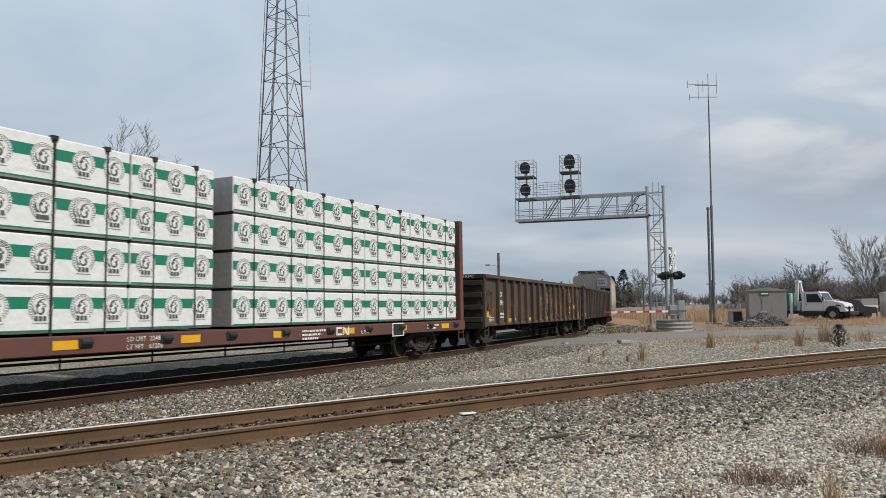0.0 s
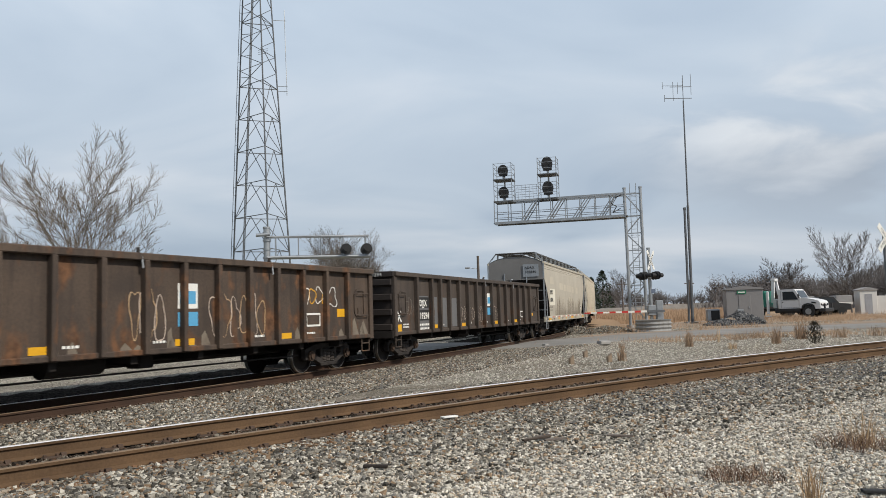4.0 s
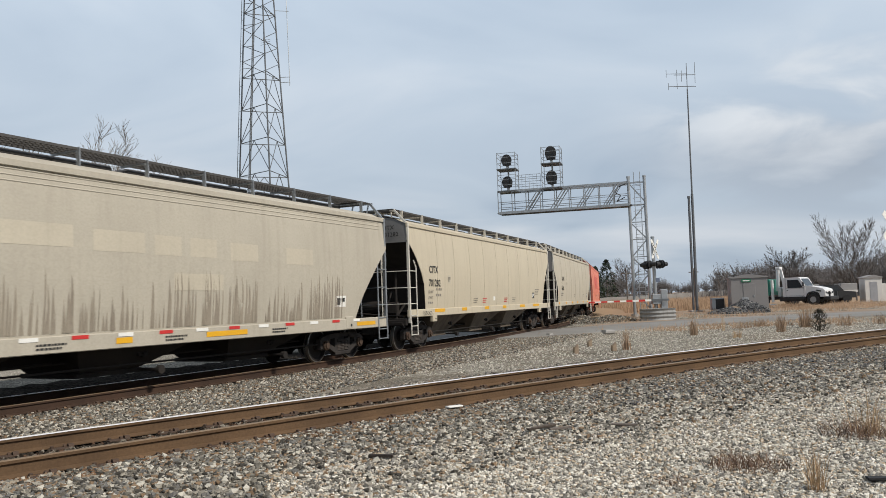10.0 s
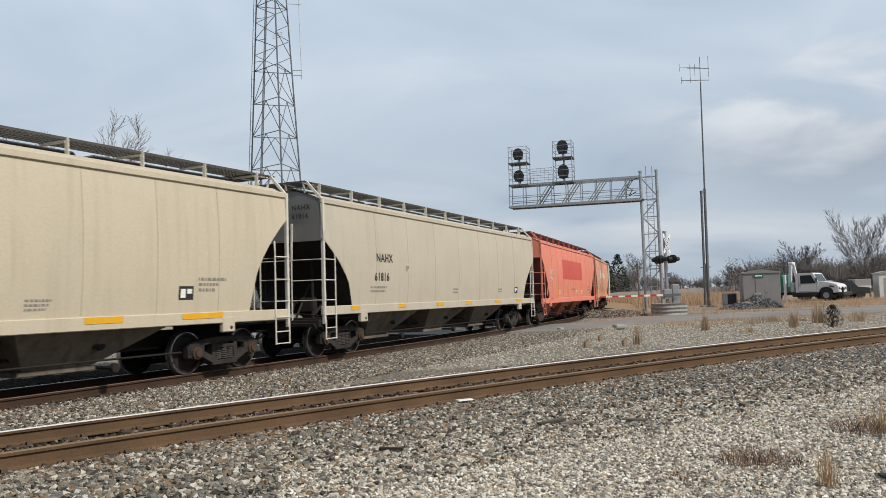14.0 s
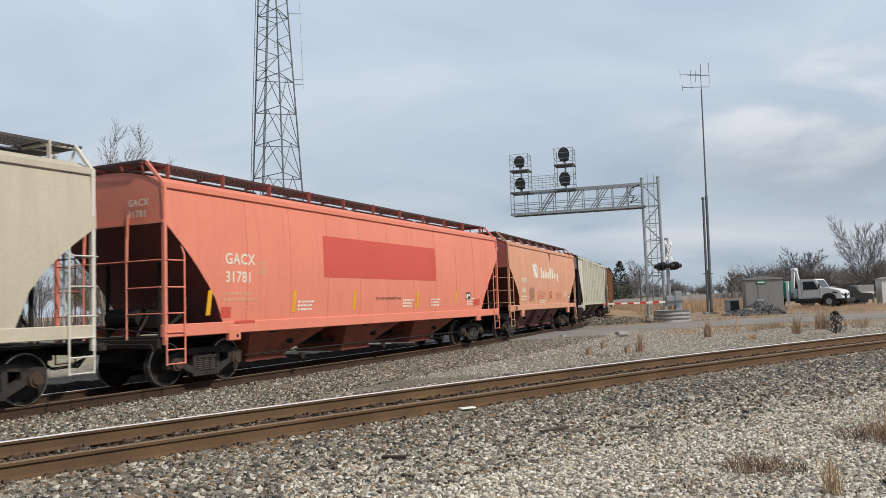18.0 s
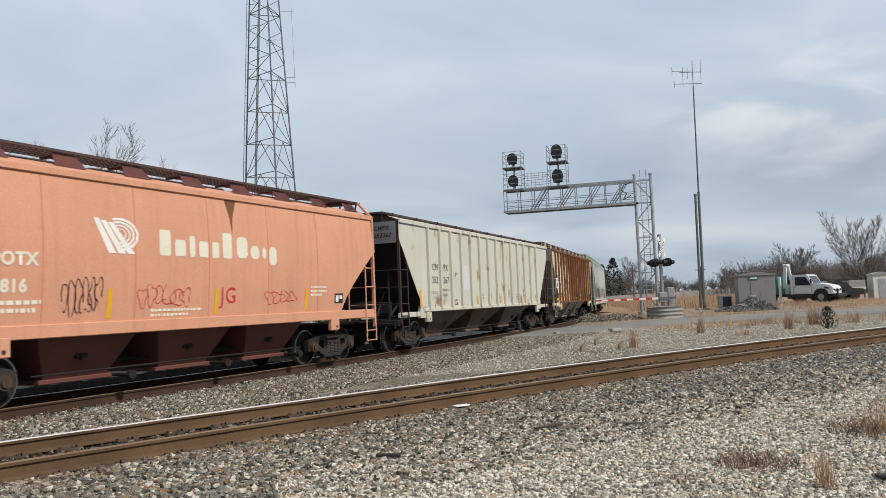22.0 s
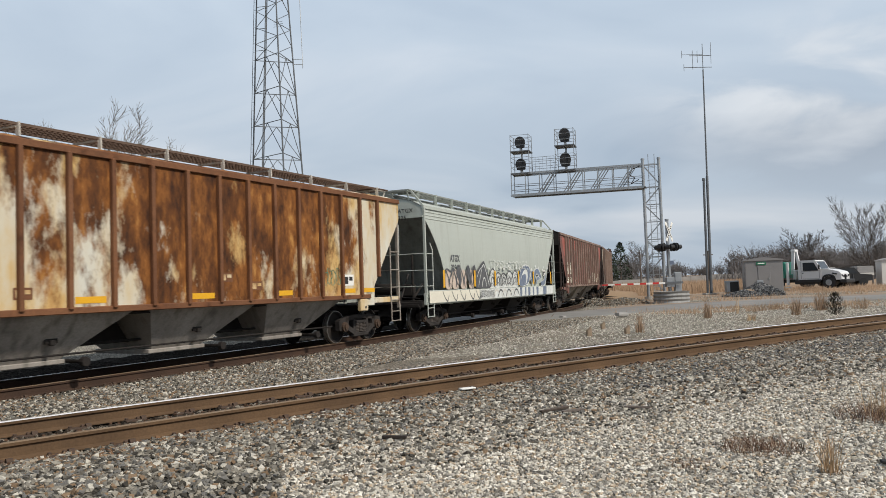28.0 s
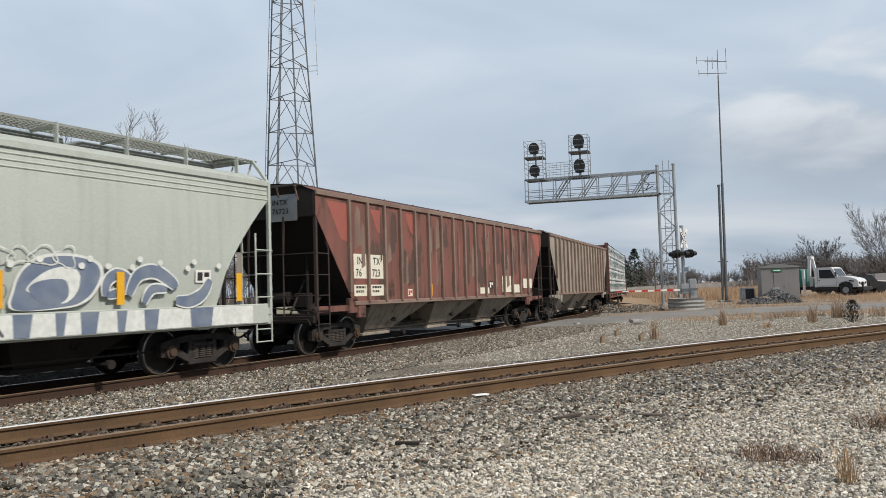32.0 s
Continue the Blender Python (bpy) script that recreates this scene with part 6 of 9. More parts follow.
panel(car, -7.41, -7.08, 1.38, 1.62, M["orange_dark"], wall, "red_square")
panel(car, 6.45, 7.1, 1.45, 1.7, M["orange_dark"], wall, "red_square")
panel(car, -7.0, -6.3, 1.25, 1.31, M["orange_dark"], sw, "red_strip")
plate_sign(car, 5.77, 1.68, 0.42, 0.26, INK, WP, wall)
for x in (-4.6, 0.9, 2.9, 5.9):
    bars(car, x, 1.68, 3, 0.05, M["cream_patch"], wall, (0.7, 0.6, 0.6))
for x in (-5.4, -1.1, 3.3):
    panel(car, x, x + 0.3, 0.98, 1.12, INK, lambda z: 1.0 + 0.4 * (z - 0.4), "notice_plate", 0.02)
end_marks(car, L, ("GACX", "31781"), 3.7, M["cream_patch"])
finish_car(car, 135.27, 153.4, 2.15)

# short peach-orange potash hopper; its maroon end walls are peach with shade painted in
car, wall, L = smooth_hopper(154.8, 168.48, M["potash"], "faded peach-orange short covered hopper with white lettering", 3, M["maroon_light"], M["maroon"], M["grating_red"], M["maroon"], 4.08, 4.42, 4.56, bay_mat=M["maroon"], z_cut=3.05, seams=6, sill=(1.16, 1.40), style="gusset", post_mat=M["potash"], stile_mat=M["potash"])
lettering(car, "POTX", -4.91, 2.40, 0.30, M["cream_patch"], wall, bold=0.012)
lettering(car, "1816", -4.91, 1.95, 0.30, M["cream_patch"], wall, bold=0.012)
bars(car, -5.0, 1.74, 2, 0.07, M["cream_patch"], wall, (1.0, 0.9))
# company emblem and name as plain white shapes
for k in range(4):
    co = []
    for i in range(9):
        t = i / 8 * 1.15 * math.pi
        r = 0.40 - 0.085 * k
        co.append((-2.42 + r * 1.15 * math.sin(t - 0.35) + 0.05, 3.02 + r * 0.8 * math.cos(t - 0.35)))
    inner = [(-2.42 + (x + 2.42) * 0.88, 3.02 + (z - 3.02) * 0.84) for x, z in co][::-1]
    for i in range(8):
        side_patch(car, [co[i], co[i + 1], inner[7 - i], inner[8 - i]], WP, wall, "emblem_stroke", 0.005 + 0.0002 * k)
for k in range(3):
    side_patch(car, [(-2.95 + 0.16 * k, 3.30 - 0.03 * k), (-2.83 + 0.16 * k, 3.30 - 0.03 * k), (-2.45 + 0.22 * k, 2.66), (-2.62 + 0.22 * k, 2.66)], WP, wall, "emblem_stroke", 0.006)
u = -1.42
for k, (w, z0, z1) in enumerate(((0.36, 2.66, 3.18), (0.36, 2.66, 3.00), (0.22, 2.66, 3.10), (0.34, 2.66, 3.00), (0.28, 2.66, 3.00), (0.36, 2.66, 3.22), (0.42, 2.68, 3.16), (0.36, 2.68, 2.98), (0.20, 2.68, 2.98), (0.34, 2.55, 2.98))):
    thin = 0.05 if k < 6 else 0.10
    side_patch(car, [(u + thin, z0), (u + w - thin, z0), (u + w - 0.03, z0 + 0.08), (u + w - 0.03, z1 - 0.08), (u + w - thin, z1), (u + thin, z1), (u + 0.03, z1 - 0.08), (u + 0.03, z0 + 0.08)], M["cream_patch"], wall, "name_block", 0.005)
    u += w + (0.10 if k == 5 else 0.05)
for xx in (-5.31, -2.67, 0.15, 3.4):
    panel(car, xx, xx + 0.11, 1.45, 2.0, M["yellow"], wall, "reflector_strip", 0.006, shear=0.04)
scrawl(car, -3.62, -2.76, 1.5, 2.25, 31, [INK], wall, 6, 0.025)
scrawl(car, -1.93, -0.57, 1.6, 2.1, 32, [M["red_paint"]], wall, 6, 0.02)
lettering(car, "JG", 0.35, 1.68, 0.5, M["red_paint"], wall)
scrawl(car, 1.92, 3.0, 1.6, 1.95, 33, [M["red_paint"]], wall, 4, 0.02)
bars(car, -1.6, 1.55, 2, 0.05, M["cream_patch"], wall, (1.4, 1.0))
bars(car, 3.67, 2.0, 3, 0.05, M["cream_patch"], wall, (0.7, 0.7, 0.5))
plate_sign(car, 4.75, 1.6, 0.4, 0.26, INK, WP, wall)
side_patch(car, [(0.55, 4.0), (0.95, 4.0), (0.8, 3.6), (0.75, 3.2), (0.7, 3.55)], M["mrmx_post"], wall, "rust_run")
panel(car, -6.0, -5.7, 1.2, 1.36, M["maroon"], sw, "sill_notice")
end_marks(car, L, ("POTX", "1816"), 3.75, M["cream_patch"])
finish_car(car, 154.8, 168.48, 2.0)

# pale ribbed hopper
car, wall, L = ribbed_hopper(170.0, 187.55, M["cmpx_white"], "off-white ribbed covered hopper with rust stains", M["brown_end"], M["under_black"], M["cmpx_white"], M["bay_brown"], ribs=14, board=0.27, board_mat=M["grating_red"], bracket_mat=M["brown_end"])
proud = lambda z: 1.625
lettering(car, "CM", -6.24, 2.62, 0.33, INK, wall, bold=0.0)
lettering(car, "PX", -5.24, 2.62, 0.33, INK, wall, bold=0.0)
lettering(car, "252", -6.28, 2.18, 0.33, INK, wall, bold=0.0)
lettering(car, "267", -5.28, 2.18, 0.33, INK, wall, bold=0.0)
lettering(car, "LD LMT", -6.3, 1.82, 0.12, M["grey_ink"], wall)
lettering(car, "LT WT", -6.3, 1.64, 0.12, M["grey_ink"], wall)
bars(car, -5.35, 1.90, 2, 0.09, M["grey_ink"], wall, (0.5, 0.45))
panel(car, -3.5, -2.75, 1.95, 2.85, M["pale_patch"], wall, "paint_patch", 0.003)
for x in (-7.3, -4.48, -1.82, 1.0, 4.1):
    panel(car, x - 0.06, x + 0.07, 1.4, 1.95 if x < -7 else 1.7, M["yellow"], lambda z: 1.53, "reflector_strip", 0.004)
for x in (-1.6, -0.62, 0.4, 2.4, 3.3):
    bars(car, x, 1.72, 3, 0.06, M["grey_ink"], wall, (0.5, 0.5, 0.4))
plate_sign(car, -4.27, 1.4, 0.3, 0.2, M["maroon"], M["cream_patch"], wall)
plate_sign(car, 4.35, 1.65, 0.42, 0.3, INK, WP, wall)
plate_sign(car, -4.2, 2.38, 0.26, 0.26, M["cmpx_white"], M["grey_ink"], wall)
rnd = random.Random(17)
for i in range(22):
    x, zt, w = rnd.uniform(-0.5, 4.8), rnd.uniform(2.6, 3.9), rnd.uniform(0.015, 0.045)
    side_patch(car, [(x, zt), (x + w, zt - 0.05), (x + w * 0.8, zt - 0.5), (x + w * 0.45, zt - rnd.uniform(0.6, 1.2)), (x + w * 0.15, zt - 0.4)], M["rust_wash"], wall, "rust_run", 0.002 + 0.00005 * i)
end_marks(car, L, ("CMPX", "252267"), 3.85, INK, M["galv"], -1.35)
finish_car(car, 170.0, 187.55, 2.0)

# heavily rusted ribbed hopper
car, wall, L = ribbed_hopper(188.9, 204.95, M["mrmx_rust"], "heavily rusted cream ribbed covered hopper", M["grey_end"], M["grimy_grey"], M["mrmx_post"], M["bay_grey"], ribs=16, rib_span=(-7.3, 6.73), board=0.40, board_mat=M["grating_rust"], bracket_mat=M["pale_paint"], ladder_mat=M["post_grey"])
for x, q, r in ((-7.2, "MRM", "140"), (-6.2, "X", "050")):
    panel(car, x, x + (0.78 if q == "MRM" else 0.38), 2.56, 2.90, WP, wall, "white_patch", 0.004)
    panel(car, x, x + 0.80, 2.06, 2.42, WP, wall, "white_patch", 0.004)
    lettering(car, q, x + 0.03, 2.62, 0.33, INK, wall, bold=0.0)
    lettering(car, r, x + 0.05, 2.12, 0.34, INK, wall, bold=0.008)
    bars(car, x + 0.1, 1.70, 2, 0.08, INK, wall, (0.6, 0.5))
for x in (-6.82, -5.9, -3.1, -0.3, 2.4, 5.2, 6.2):
    panel(car, x - 0.33, x + 0.33, 1.40, 1.52, M["yellow"], wall, "reflector_strip", 0.005)
plate_sign(car, 4.95, 1.6, 0.5, 0.3, WP, INK, wall)
plate_sign(car, -4.6, 1.5, 0.35, 0.2, M["mrmx_post"], M["mrmx_mid"], wall)
plate_sign(car, 0.2, 1.75, 0.4, 0.2, M["mrmx_post"], M["mrmx_mid"], wall)
plate_sign(car, 1.2, 1.55, 0.4, 0.2, M["mrmx_post"], M["mrmx_mid"], wall)
scrawl(car, 4.05, 4.75, 1.6, 2.1, 41, [M["truck_green"]], wall, 4, 0.02)
finish_car(car, 188.9, 204.95, 2.0)

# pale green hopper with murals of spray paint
car, wall, L = smooth_hopper(206.55, 222.78, M["atgx_green"], "pale grey-green covered hopper with blue and white graffiti", 3, M["atgx_green"], M["shaded_slope_green"], M["atgx_board"], M["atgx_green"], 4.15, 4.5, 4.72, z_cut=3.80, seams=0, cut=1.75, bay_mat=M["under_black"], curve=0.62, sill=(0.90, 1.28))
side_sill(car, L - 0.4, M["atgx_green"], 0.93, 1.37, 1.56)
lettering(car, "ATGX", -6.05, 2.36, 0.32, M["graf_grey"], wall, bold=0.012, wide=0.95)
lettering(car, "325", -5.98, 2.02, 0.32, M["graf_grey"], wall, bold=0.012, wide=0.95)
for z in (3.74, 3.85, 3.96):
    bm = bmesh.new()
    for sy in (-1, 1):
        rod(bm, (-8.1, sy * wall(z), z), (8.1, sy * wall(z), z), 0.018, 6)
    part("side_bead", bm, M["atgx_green"], car)
mural = lambda z: max(wall(z), 1.614)
rnd = random.Random(3)
def blob(x, z, rx, rz, m, pr, jag=0.25, n=14):
    pts = [(x + rx * (1 + rnd.uniform(-jag, jag)) * math.cos(2 * math.pi * i / n), min(2.35, max(0.93, z + rz * (1 + rnd.uniform(-jag, jag)) * math.sin(2 * math.pi * i / n)))) for i in range(n)]
    side_patch(car, pts, m, mural, "spray_shape", pr)
def curve_of(pts, n=7, closed=False):
    """A smooth curve through pts."""
    out, m = [], len(pts)
    for i in range(m if closed else m - 1):
        p = [Vector(pts[(i + q) % m]) if closed else Vector(pts[min(m - 1, max(0, i + q))]) for q in (-1, 0, 1, 2)]
        for k in range(n):
            u = k / n
            out.append(0.5 * (2 * p[1] + (p[2] - p[0]) * u + (2 * p[0] - 5 * p[1] + 4 * p[2] - p[3]) * u * u + (3 * p[1] - p[0] - 3 * p[2] + p[3]) * u ** 3))
    return out if closed else out + [Vector(pts[-1])]
def stroke(pts, w, m, pr, name="spray_stroke"):
    """A sprayed stroke that swells in the middle and thins at its ends."""
    c = curve_of(pts)
    co, k = [], len(c)
    for i, p in enumerate(c):
        d = (c[min(k - 1, i + 1)] - c[max(0, i - 1)]).normalized()
        h = w / 2 * (0.35 + 0.65 * math.sin(math.pi * (i + 0.5) / k) ** 0.5)
        for q in (1, -1):
            x, z = p.x - d.y * h * q, min(2.6, max(0.94, p.y + d.x * h * q))
            co.append((x, -(mural(z) + pr), z))
    part(name, mesh_from(name, co, [(2 * i, 2 * i + 1, 2 * i + 3, 2 * i + 2) for i in range(k - 1)]), m, car)
def fill(pts, m, pr):
    c = curve_of(pts, 5, True)
    cx, cz = sum(p.x for p in c) / len(c), sum(p.y for p in c) / len(c)
    co = [(cx, -(mural(cz) + pr), cz)] + [(p.x, -(mural(p.y) + pr), max(0.94, p.y)) for p in c]
    k = len(c)
    part("spray_shape", mesh_from("spray_shape", co, [(0, 1 + i, 1 + (i + 1) % k) for i in range(k)]), m, car)
gg, gt, gw, gb = M["graf_grey"], M["graf_tan"], M["graf_white"], M["graf_blue"]
# pink letters with dark shadows
for k, x in enumerate((-6.35, -5.72, -4.95, -4.15)):
    fill([(x - 0.22, 1.42), (x - 0.28, 1.75), (x - 0.20, 2.03), (x + 0.12, 2.06), (x + 0.30, 1.80), (x + 0.26, 1.42)], gt, 0.004 + 0.0004 * k)
for k, x in enumerate((-5.40, -4.42, -3.78)):
    fill([(x - 0.24, 1.95), (x - 0.05, 2.25), (x + 0.16, 2.10), (x + 0.28, 1.70), (x + 0.10, 1.50), (x - 0.08, 1.75)], gg, 0.008 + 0.0004 * k)
zig = [(-6.62, 2.08), (-6.33, 1.47), (-5.92, 2.08), (-5.64, 1.46), (-5.32, 2.24), (-4.92, 1.48), (-4.52, 2.14), (-4.18, 1.46), (-3.92, 2.22), (-3.62, 1.45)]
for k in range(len(zig) - 1):
    p, q = zig[k], zig[k + 1]
    stroke([p, ((p[0] + q[0]) / 2 + 0.10 * (-1) ** k, (p[1] + q[1]) / 2), q], 0.075, gg, 0.012 + 0.0004 * k)
    stroke([(p[0] + 0.05, p[1] - 0.12), ((p[0] + q[0]) / 2 + 0.16, (p[1] + q[1]) / 2 - 0.05), (q[0] + 0.12, q[1] + 0.06)], 0.03, gg, 0.013 + 0.0004 * k)
stroke([(-6.75, 1.98), (-6.5, 2.08), (-6.15, 2.0), (-5.95, 2.1), (-5.7, 2.02)], 0.07, gg, 0.018)
# dark peaked letter with scratched light lines
fill([(-3.72, 1.42), (-3.60, 1.95), (-3.20, 2.22), (-2.78, 2.42), (-2.52, 2.18), (-2.25, 1.80), (-2.02, 1.42), (-2.9, 1.38)], gg, 0.019)
stroke([(-3.42, 1.45), (-3.1, 1.98), (-2.78, 2.28), (-2.42, 1.8), (-2.2, 1.46)], 0.04, gw, 0.021)
stroke([(-3.05, 1.42), (-2.86, 1.74), (-2.66, 1.72), (-2.50, 1.42)], 0.05, gw, 0.0215)
stroke([(-3.55, 1.80), (-3.3, 2.05), (-2.95, 2.2)], 0.025, gw, 0.022)
# white letters with black edges
for k, (x, w, t) in enumerate(((-1.75, 0.46, 2.12), (-1.05, 0.44, 1.98), (-0.35, 0.48, 1.95), (0.42, 0.50, 2.04), (1.18, 0.46, 2.06))):
    fill([(x - w, 1.40), (x - w * 0.9, 1.78), (x - w * 0.3, t), (x + w * 0.45, t - 0.03), (x + w, 1.72), (x + w * 0.95, 1.40)], gw, 0.004 + 0.0004 * k)
    stroke([(x - w, 1.44), (x - w * 0.85, 1.80), (x - w * 0.1, t), (x + w * 0.65, t - 0.10), (x + w * 0.95, 1.70), (x + w * 0.8, 1.44)], 0.06, gg, 0.010 + 0.0004 * k)
    stroke([(x - w * 0.45, 1.44), (x - w * 0.35, 1.70), (x + 0.02, 1.80), (x + w * 0.35, 1.62), (x + w * 0.12, 1.46)], 0.055, gg, 0.0125 + 0.0004 * k)
    stroke([(x - w * 0.7, 1.50), (x + 0.1 * w, 1.60), (x + w * 0.7, 1.86)], 0.03, gg, 0.015 + 0.0004 * k)
scrawl(car, -2.2, 1.7, 1.42, 1.98, 64, [gg], lambda z: mural(z) + 0.012, 15, 0.018, "spray_stroke")
# blue letters with pale edges
fill([(1.85, 1.42), (1.84, 1.75), (2.0, 2.09), (2.32, 2.30), (2.75, 2.36), (3.18, 2.32), (3.48, 2.20), (3.55, 1.98), (3.42, 1.72), (3.2, 1.52), (2.8, 1.42)], gw, 0.005)
fill([(1.90, 1.42), (1.89, 1.75), (2.04, 2.06), (2.34, 2.25), (2.75, 2.31), (3.14, 2.28), (3.42, 2.17), (3.48, 1.98), (3.36, 1.74), (3.15, 1.55), (2.8, 1.45)], gb, 0.007)
fill([(2.08, 1.76), (2.40, 2.03), (2.80, 2.13), (3.06, 2.02), (3.02, 1.70), (2.76, 1.50), (2.5, 1.62), (2.25, 1.66)], gw, 0.009)
fill([(2.12, 1.76), (2.35, 1.89), (2.78, 1.90), (2.84, 1.62), (2.6, 1.48), (2.3, 1.55)], gb, 0.011)
for k, (pts, w) in enumerate((([(3.58, 1.60), (3.62, 1.86), (3.82, 2.0), (4.06, 1.90), (3.92, 1.70), (3.62, 1.62)], 0.20), ([(4.08, 1.62), (4.30, 1.98), (4.70, 2.06), (5.10, 1.86), (5.20, 1.74)], 0.24), ([(4.42, 1.46), (4.62, 1.72), (4.98, 1.72)], 0.16), ([(6.12, 1.90), (5.90, 1.62), (5.55, 1.48), (5.20, 1.50)], 0.24))):
    stroke(pts, w + 0.07, gw, 0.012 + 0.002 * k, "spray_shape")
    stroke(pts, w, gb, 0.013 + 0.002 * k, "spray_shape")
# the sill below: pink, white and blue strokes that run on from the letters
panel(car, -8.0, -3.3, 0.96, 1.34, M["cream_patch"], mural, "spray_shape", 0.003)
panel(car, -3.2, 7.4, 0.96, 1.34, gw, mural, "spray_shape", 0.003)
for k, x in enumerate((-6.9, -6.1, -5.3, -4.4, -3.7)):
    stroke([(x, 1.34), (x + 0.18, 1.12), (x + 0.42, 0.99), (x + 0.55, 1.2)], 0.05, gg, 0.006 + 0.0003 * k)
scrawl(car, -3.2, -1.6, 0.99, 1.32, 57, [gg], lambda z: mural(z) + 0.006, 16, 0.022, "spray_stroke")
for k in range(6):
    x = -1.4 + 0.52 * k
    stroke([(x - 0.3, 0.99), (x, 1.26), (x + 0.3, 1.22), (x + 0.5, 1.0)], 0.07, gg if k % 2 else M["pale_paint"], 0.008 + 0.0003 * k)
for k, (a, b) in enumerate(((1.87, 2.14), (3.10, 3.40), (4.46, 4.74), (5.60, 6.15), (2.62, 2.76), (3.85, 4.0))):
    side_patch(car, [(a, 0.96), (b, 0.96), (b + 0.06, 1.34), (a - 0.02, 1.34)], gb, mural, "spray_shape", 0.006 + 0.0003 * k)
scrawl(car, -1.9, 3.0, 2.1, 2.5, 59, [gw], lambda z: mural(z) + 0.001, 12, 0.03, "spray_stroke")
for i in range(24):
    x = rnd.uniform(-2.4, 6.6)
    blob(x, rnd.uniform(2.12, 2.3), 0.07, 0.06, M["graf_white"], 0.03, 0.1, 8)
for x in (-6.92, -3.95, -1.62, 1.50, 3.80, 6.85):
    panel(car, x, x + 0.17, 1.45, 2.05, M["yellow"], mural, "reflector_strip", 0.045)
plate_sign(car, 5.75, 1.85, 0.42, 0.26, WP, INK, lambda z: wall(z) + 0.03)
panel(car, 6.95, 7.1, 2.05, 2.5, M["grey_ink"], wall, "vent_panel")
end_marks(car, L, ("ATGX", "325"), 3.95, INK)
finish_car(car, 206.55, 222.78, 2.1)

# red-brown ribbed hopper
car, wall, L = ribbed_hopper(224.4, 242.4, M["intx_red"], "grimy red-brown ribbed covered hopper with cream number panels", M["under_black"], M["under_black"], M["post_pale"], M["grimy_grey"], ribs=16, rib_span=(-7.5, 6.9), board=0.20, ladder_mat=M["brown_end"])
for x, q, r in ((-7.25, "IN", "76"), (-6.38, "TX", "723")):
    panel(car, x, x + 0.74, 1.95, 2.62, M["cream_patch"], wall, "cream_panel", 0.004)
    panel(car, x, x + 0.74, 1.47, 1.78, M["cream_patch"], wall, "cream_panel", 0.004)
    lettering(car, q, x + 0.16, 2.34, 0.29, INK, wall, bold=0.004)
    lettering(car, r, x + 0.10, 2.01, 0.29, INK, wall, bold=0.004)
    bars(car, x + 0.1, 1.68, 2, 0.06, INK, wall, (0.5, 0.4))
panel(car, -2.55, -2.43, 1.42, 1.8, M["yellow"], wall, "reflector_strip", 0.005)
for x0, x1, z0, z1 in ((3.9, 4.9, 1.45, 2.1), (5.15, 6.1, 1.42, 1.75), (6.4, 7.5, 1.6, 2.0), (1.6, 2.5, 1.42, 1.65)):
    panel(car, x0, x1, z0, z1, M["cream_patch"], wall, "paint_patch", 0.004)
plate_sign(car, 2.5, 1.6, 0.42, 0.3, INK, WP, wall)
plate_sign(car, -4.15, 1.42, 0.3, 0.22, M["cream_patch"], M["red_paint"], wall)
for x0, x1, z0, z1 in ((-8.5, -7.45, 2.9, 3.95), (7.7, 8.7, 3.0, 3.95), (-6.3, -5.7, 3.2, 3.9), (-4.2, -3.7, 3.3, 3.95)):
    side_patch(car, [(x0, z1), (x1, z1), (x1, z0), (x0 + (x1 - x0) * 0.6, z0 + 0.1)], M["faded_red"], wall, "faded_patch", 0.003)
rnd = random.Random(27)
for i in range(70):
    x, w = rnd.uniform(-7.2, 7.6), rnd.uniform(0.05, 0.35)
    z0 = rnd.uniform(1.45, 3.0)
    z1 = min(3.95, z0 + rnd.uniform(0.5, 1.6))
    side_patch(car, [(x, z0), (x + w, z0 + 0.1), (x + w * 0.9, z1 - 0.15), (x + w * 0.4, z1), (x + 0.02, z1 - 0.3)], (M["soot"], M["post_pale"], M["soot"])[i % 3], wall, "grime_patch", 0.002 + 0.00004 * i)
end_marks(car, L, ("INTX", "76723"), 3.85, INK, M["galv"], -0.9)
finish_car(car, 224.4, 242.4, 2.0)

# grey-brown ribbed hopper
car, wall, L = ribbed_hopper(243.8, 261.1, M["grimy_grey"], "soot-stained grey ribbed covered hopper", M["under_black"], M["under_black"], M["post_pale"], M["grimy_grey"], ribs=16, rib_span=(-7.5, 6.9), board=0.20, ladder_mat=M["brown_end"])
finish_car(car, 243.8, 261.1, 2.0)
lumber_car(262.8, 287.0, "distant flat car loaded with white plastic-wrapped lumber bundles", [(-11.6 + 2.9 * i, -11.6 + 2.9 * (i + 1)) for i in range(8)])


# ---------------------------------------------------------------- ground
def grid_lines(lo, hi, fine_lo, fine_hi, step):
    a = list(np.arange(fine_lo, fine_hi + 1e-6, step))
    d, x = step, fine_hi
    while x < hi:
        d *= 1.35
        x += d
        a.append(min(x, hi))
    d, x = step, fine_lo
    while x > lo:
        d *= 1.35
        x -= d
        a.insert(0, max(x, lo))
    return np.array(a)


gx, gy = grid_lines(-2500, 2500, -14, 40, 0.4), grid_lines(-2500, 2500, 2, 60, 0.4)
XX, YY = np.meshgrid(gx, gy)
HEAPS = ((22.9, 57.2, 1.75, 0.9, 1.3), (21.5, 56.6, 1.6, 0.4, 1.2), (12.0, 53.0, 1.8, 0.45, 1.6), (10.6, 55.5, 1.8, 0.5, 1.5))
ZZ = ground_z(XX, YY)
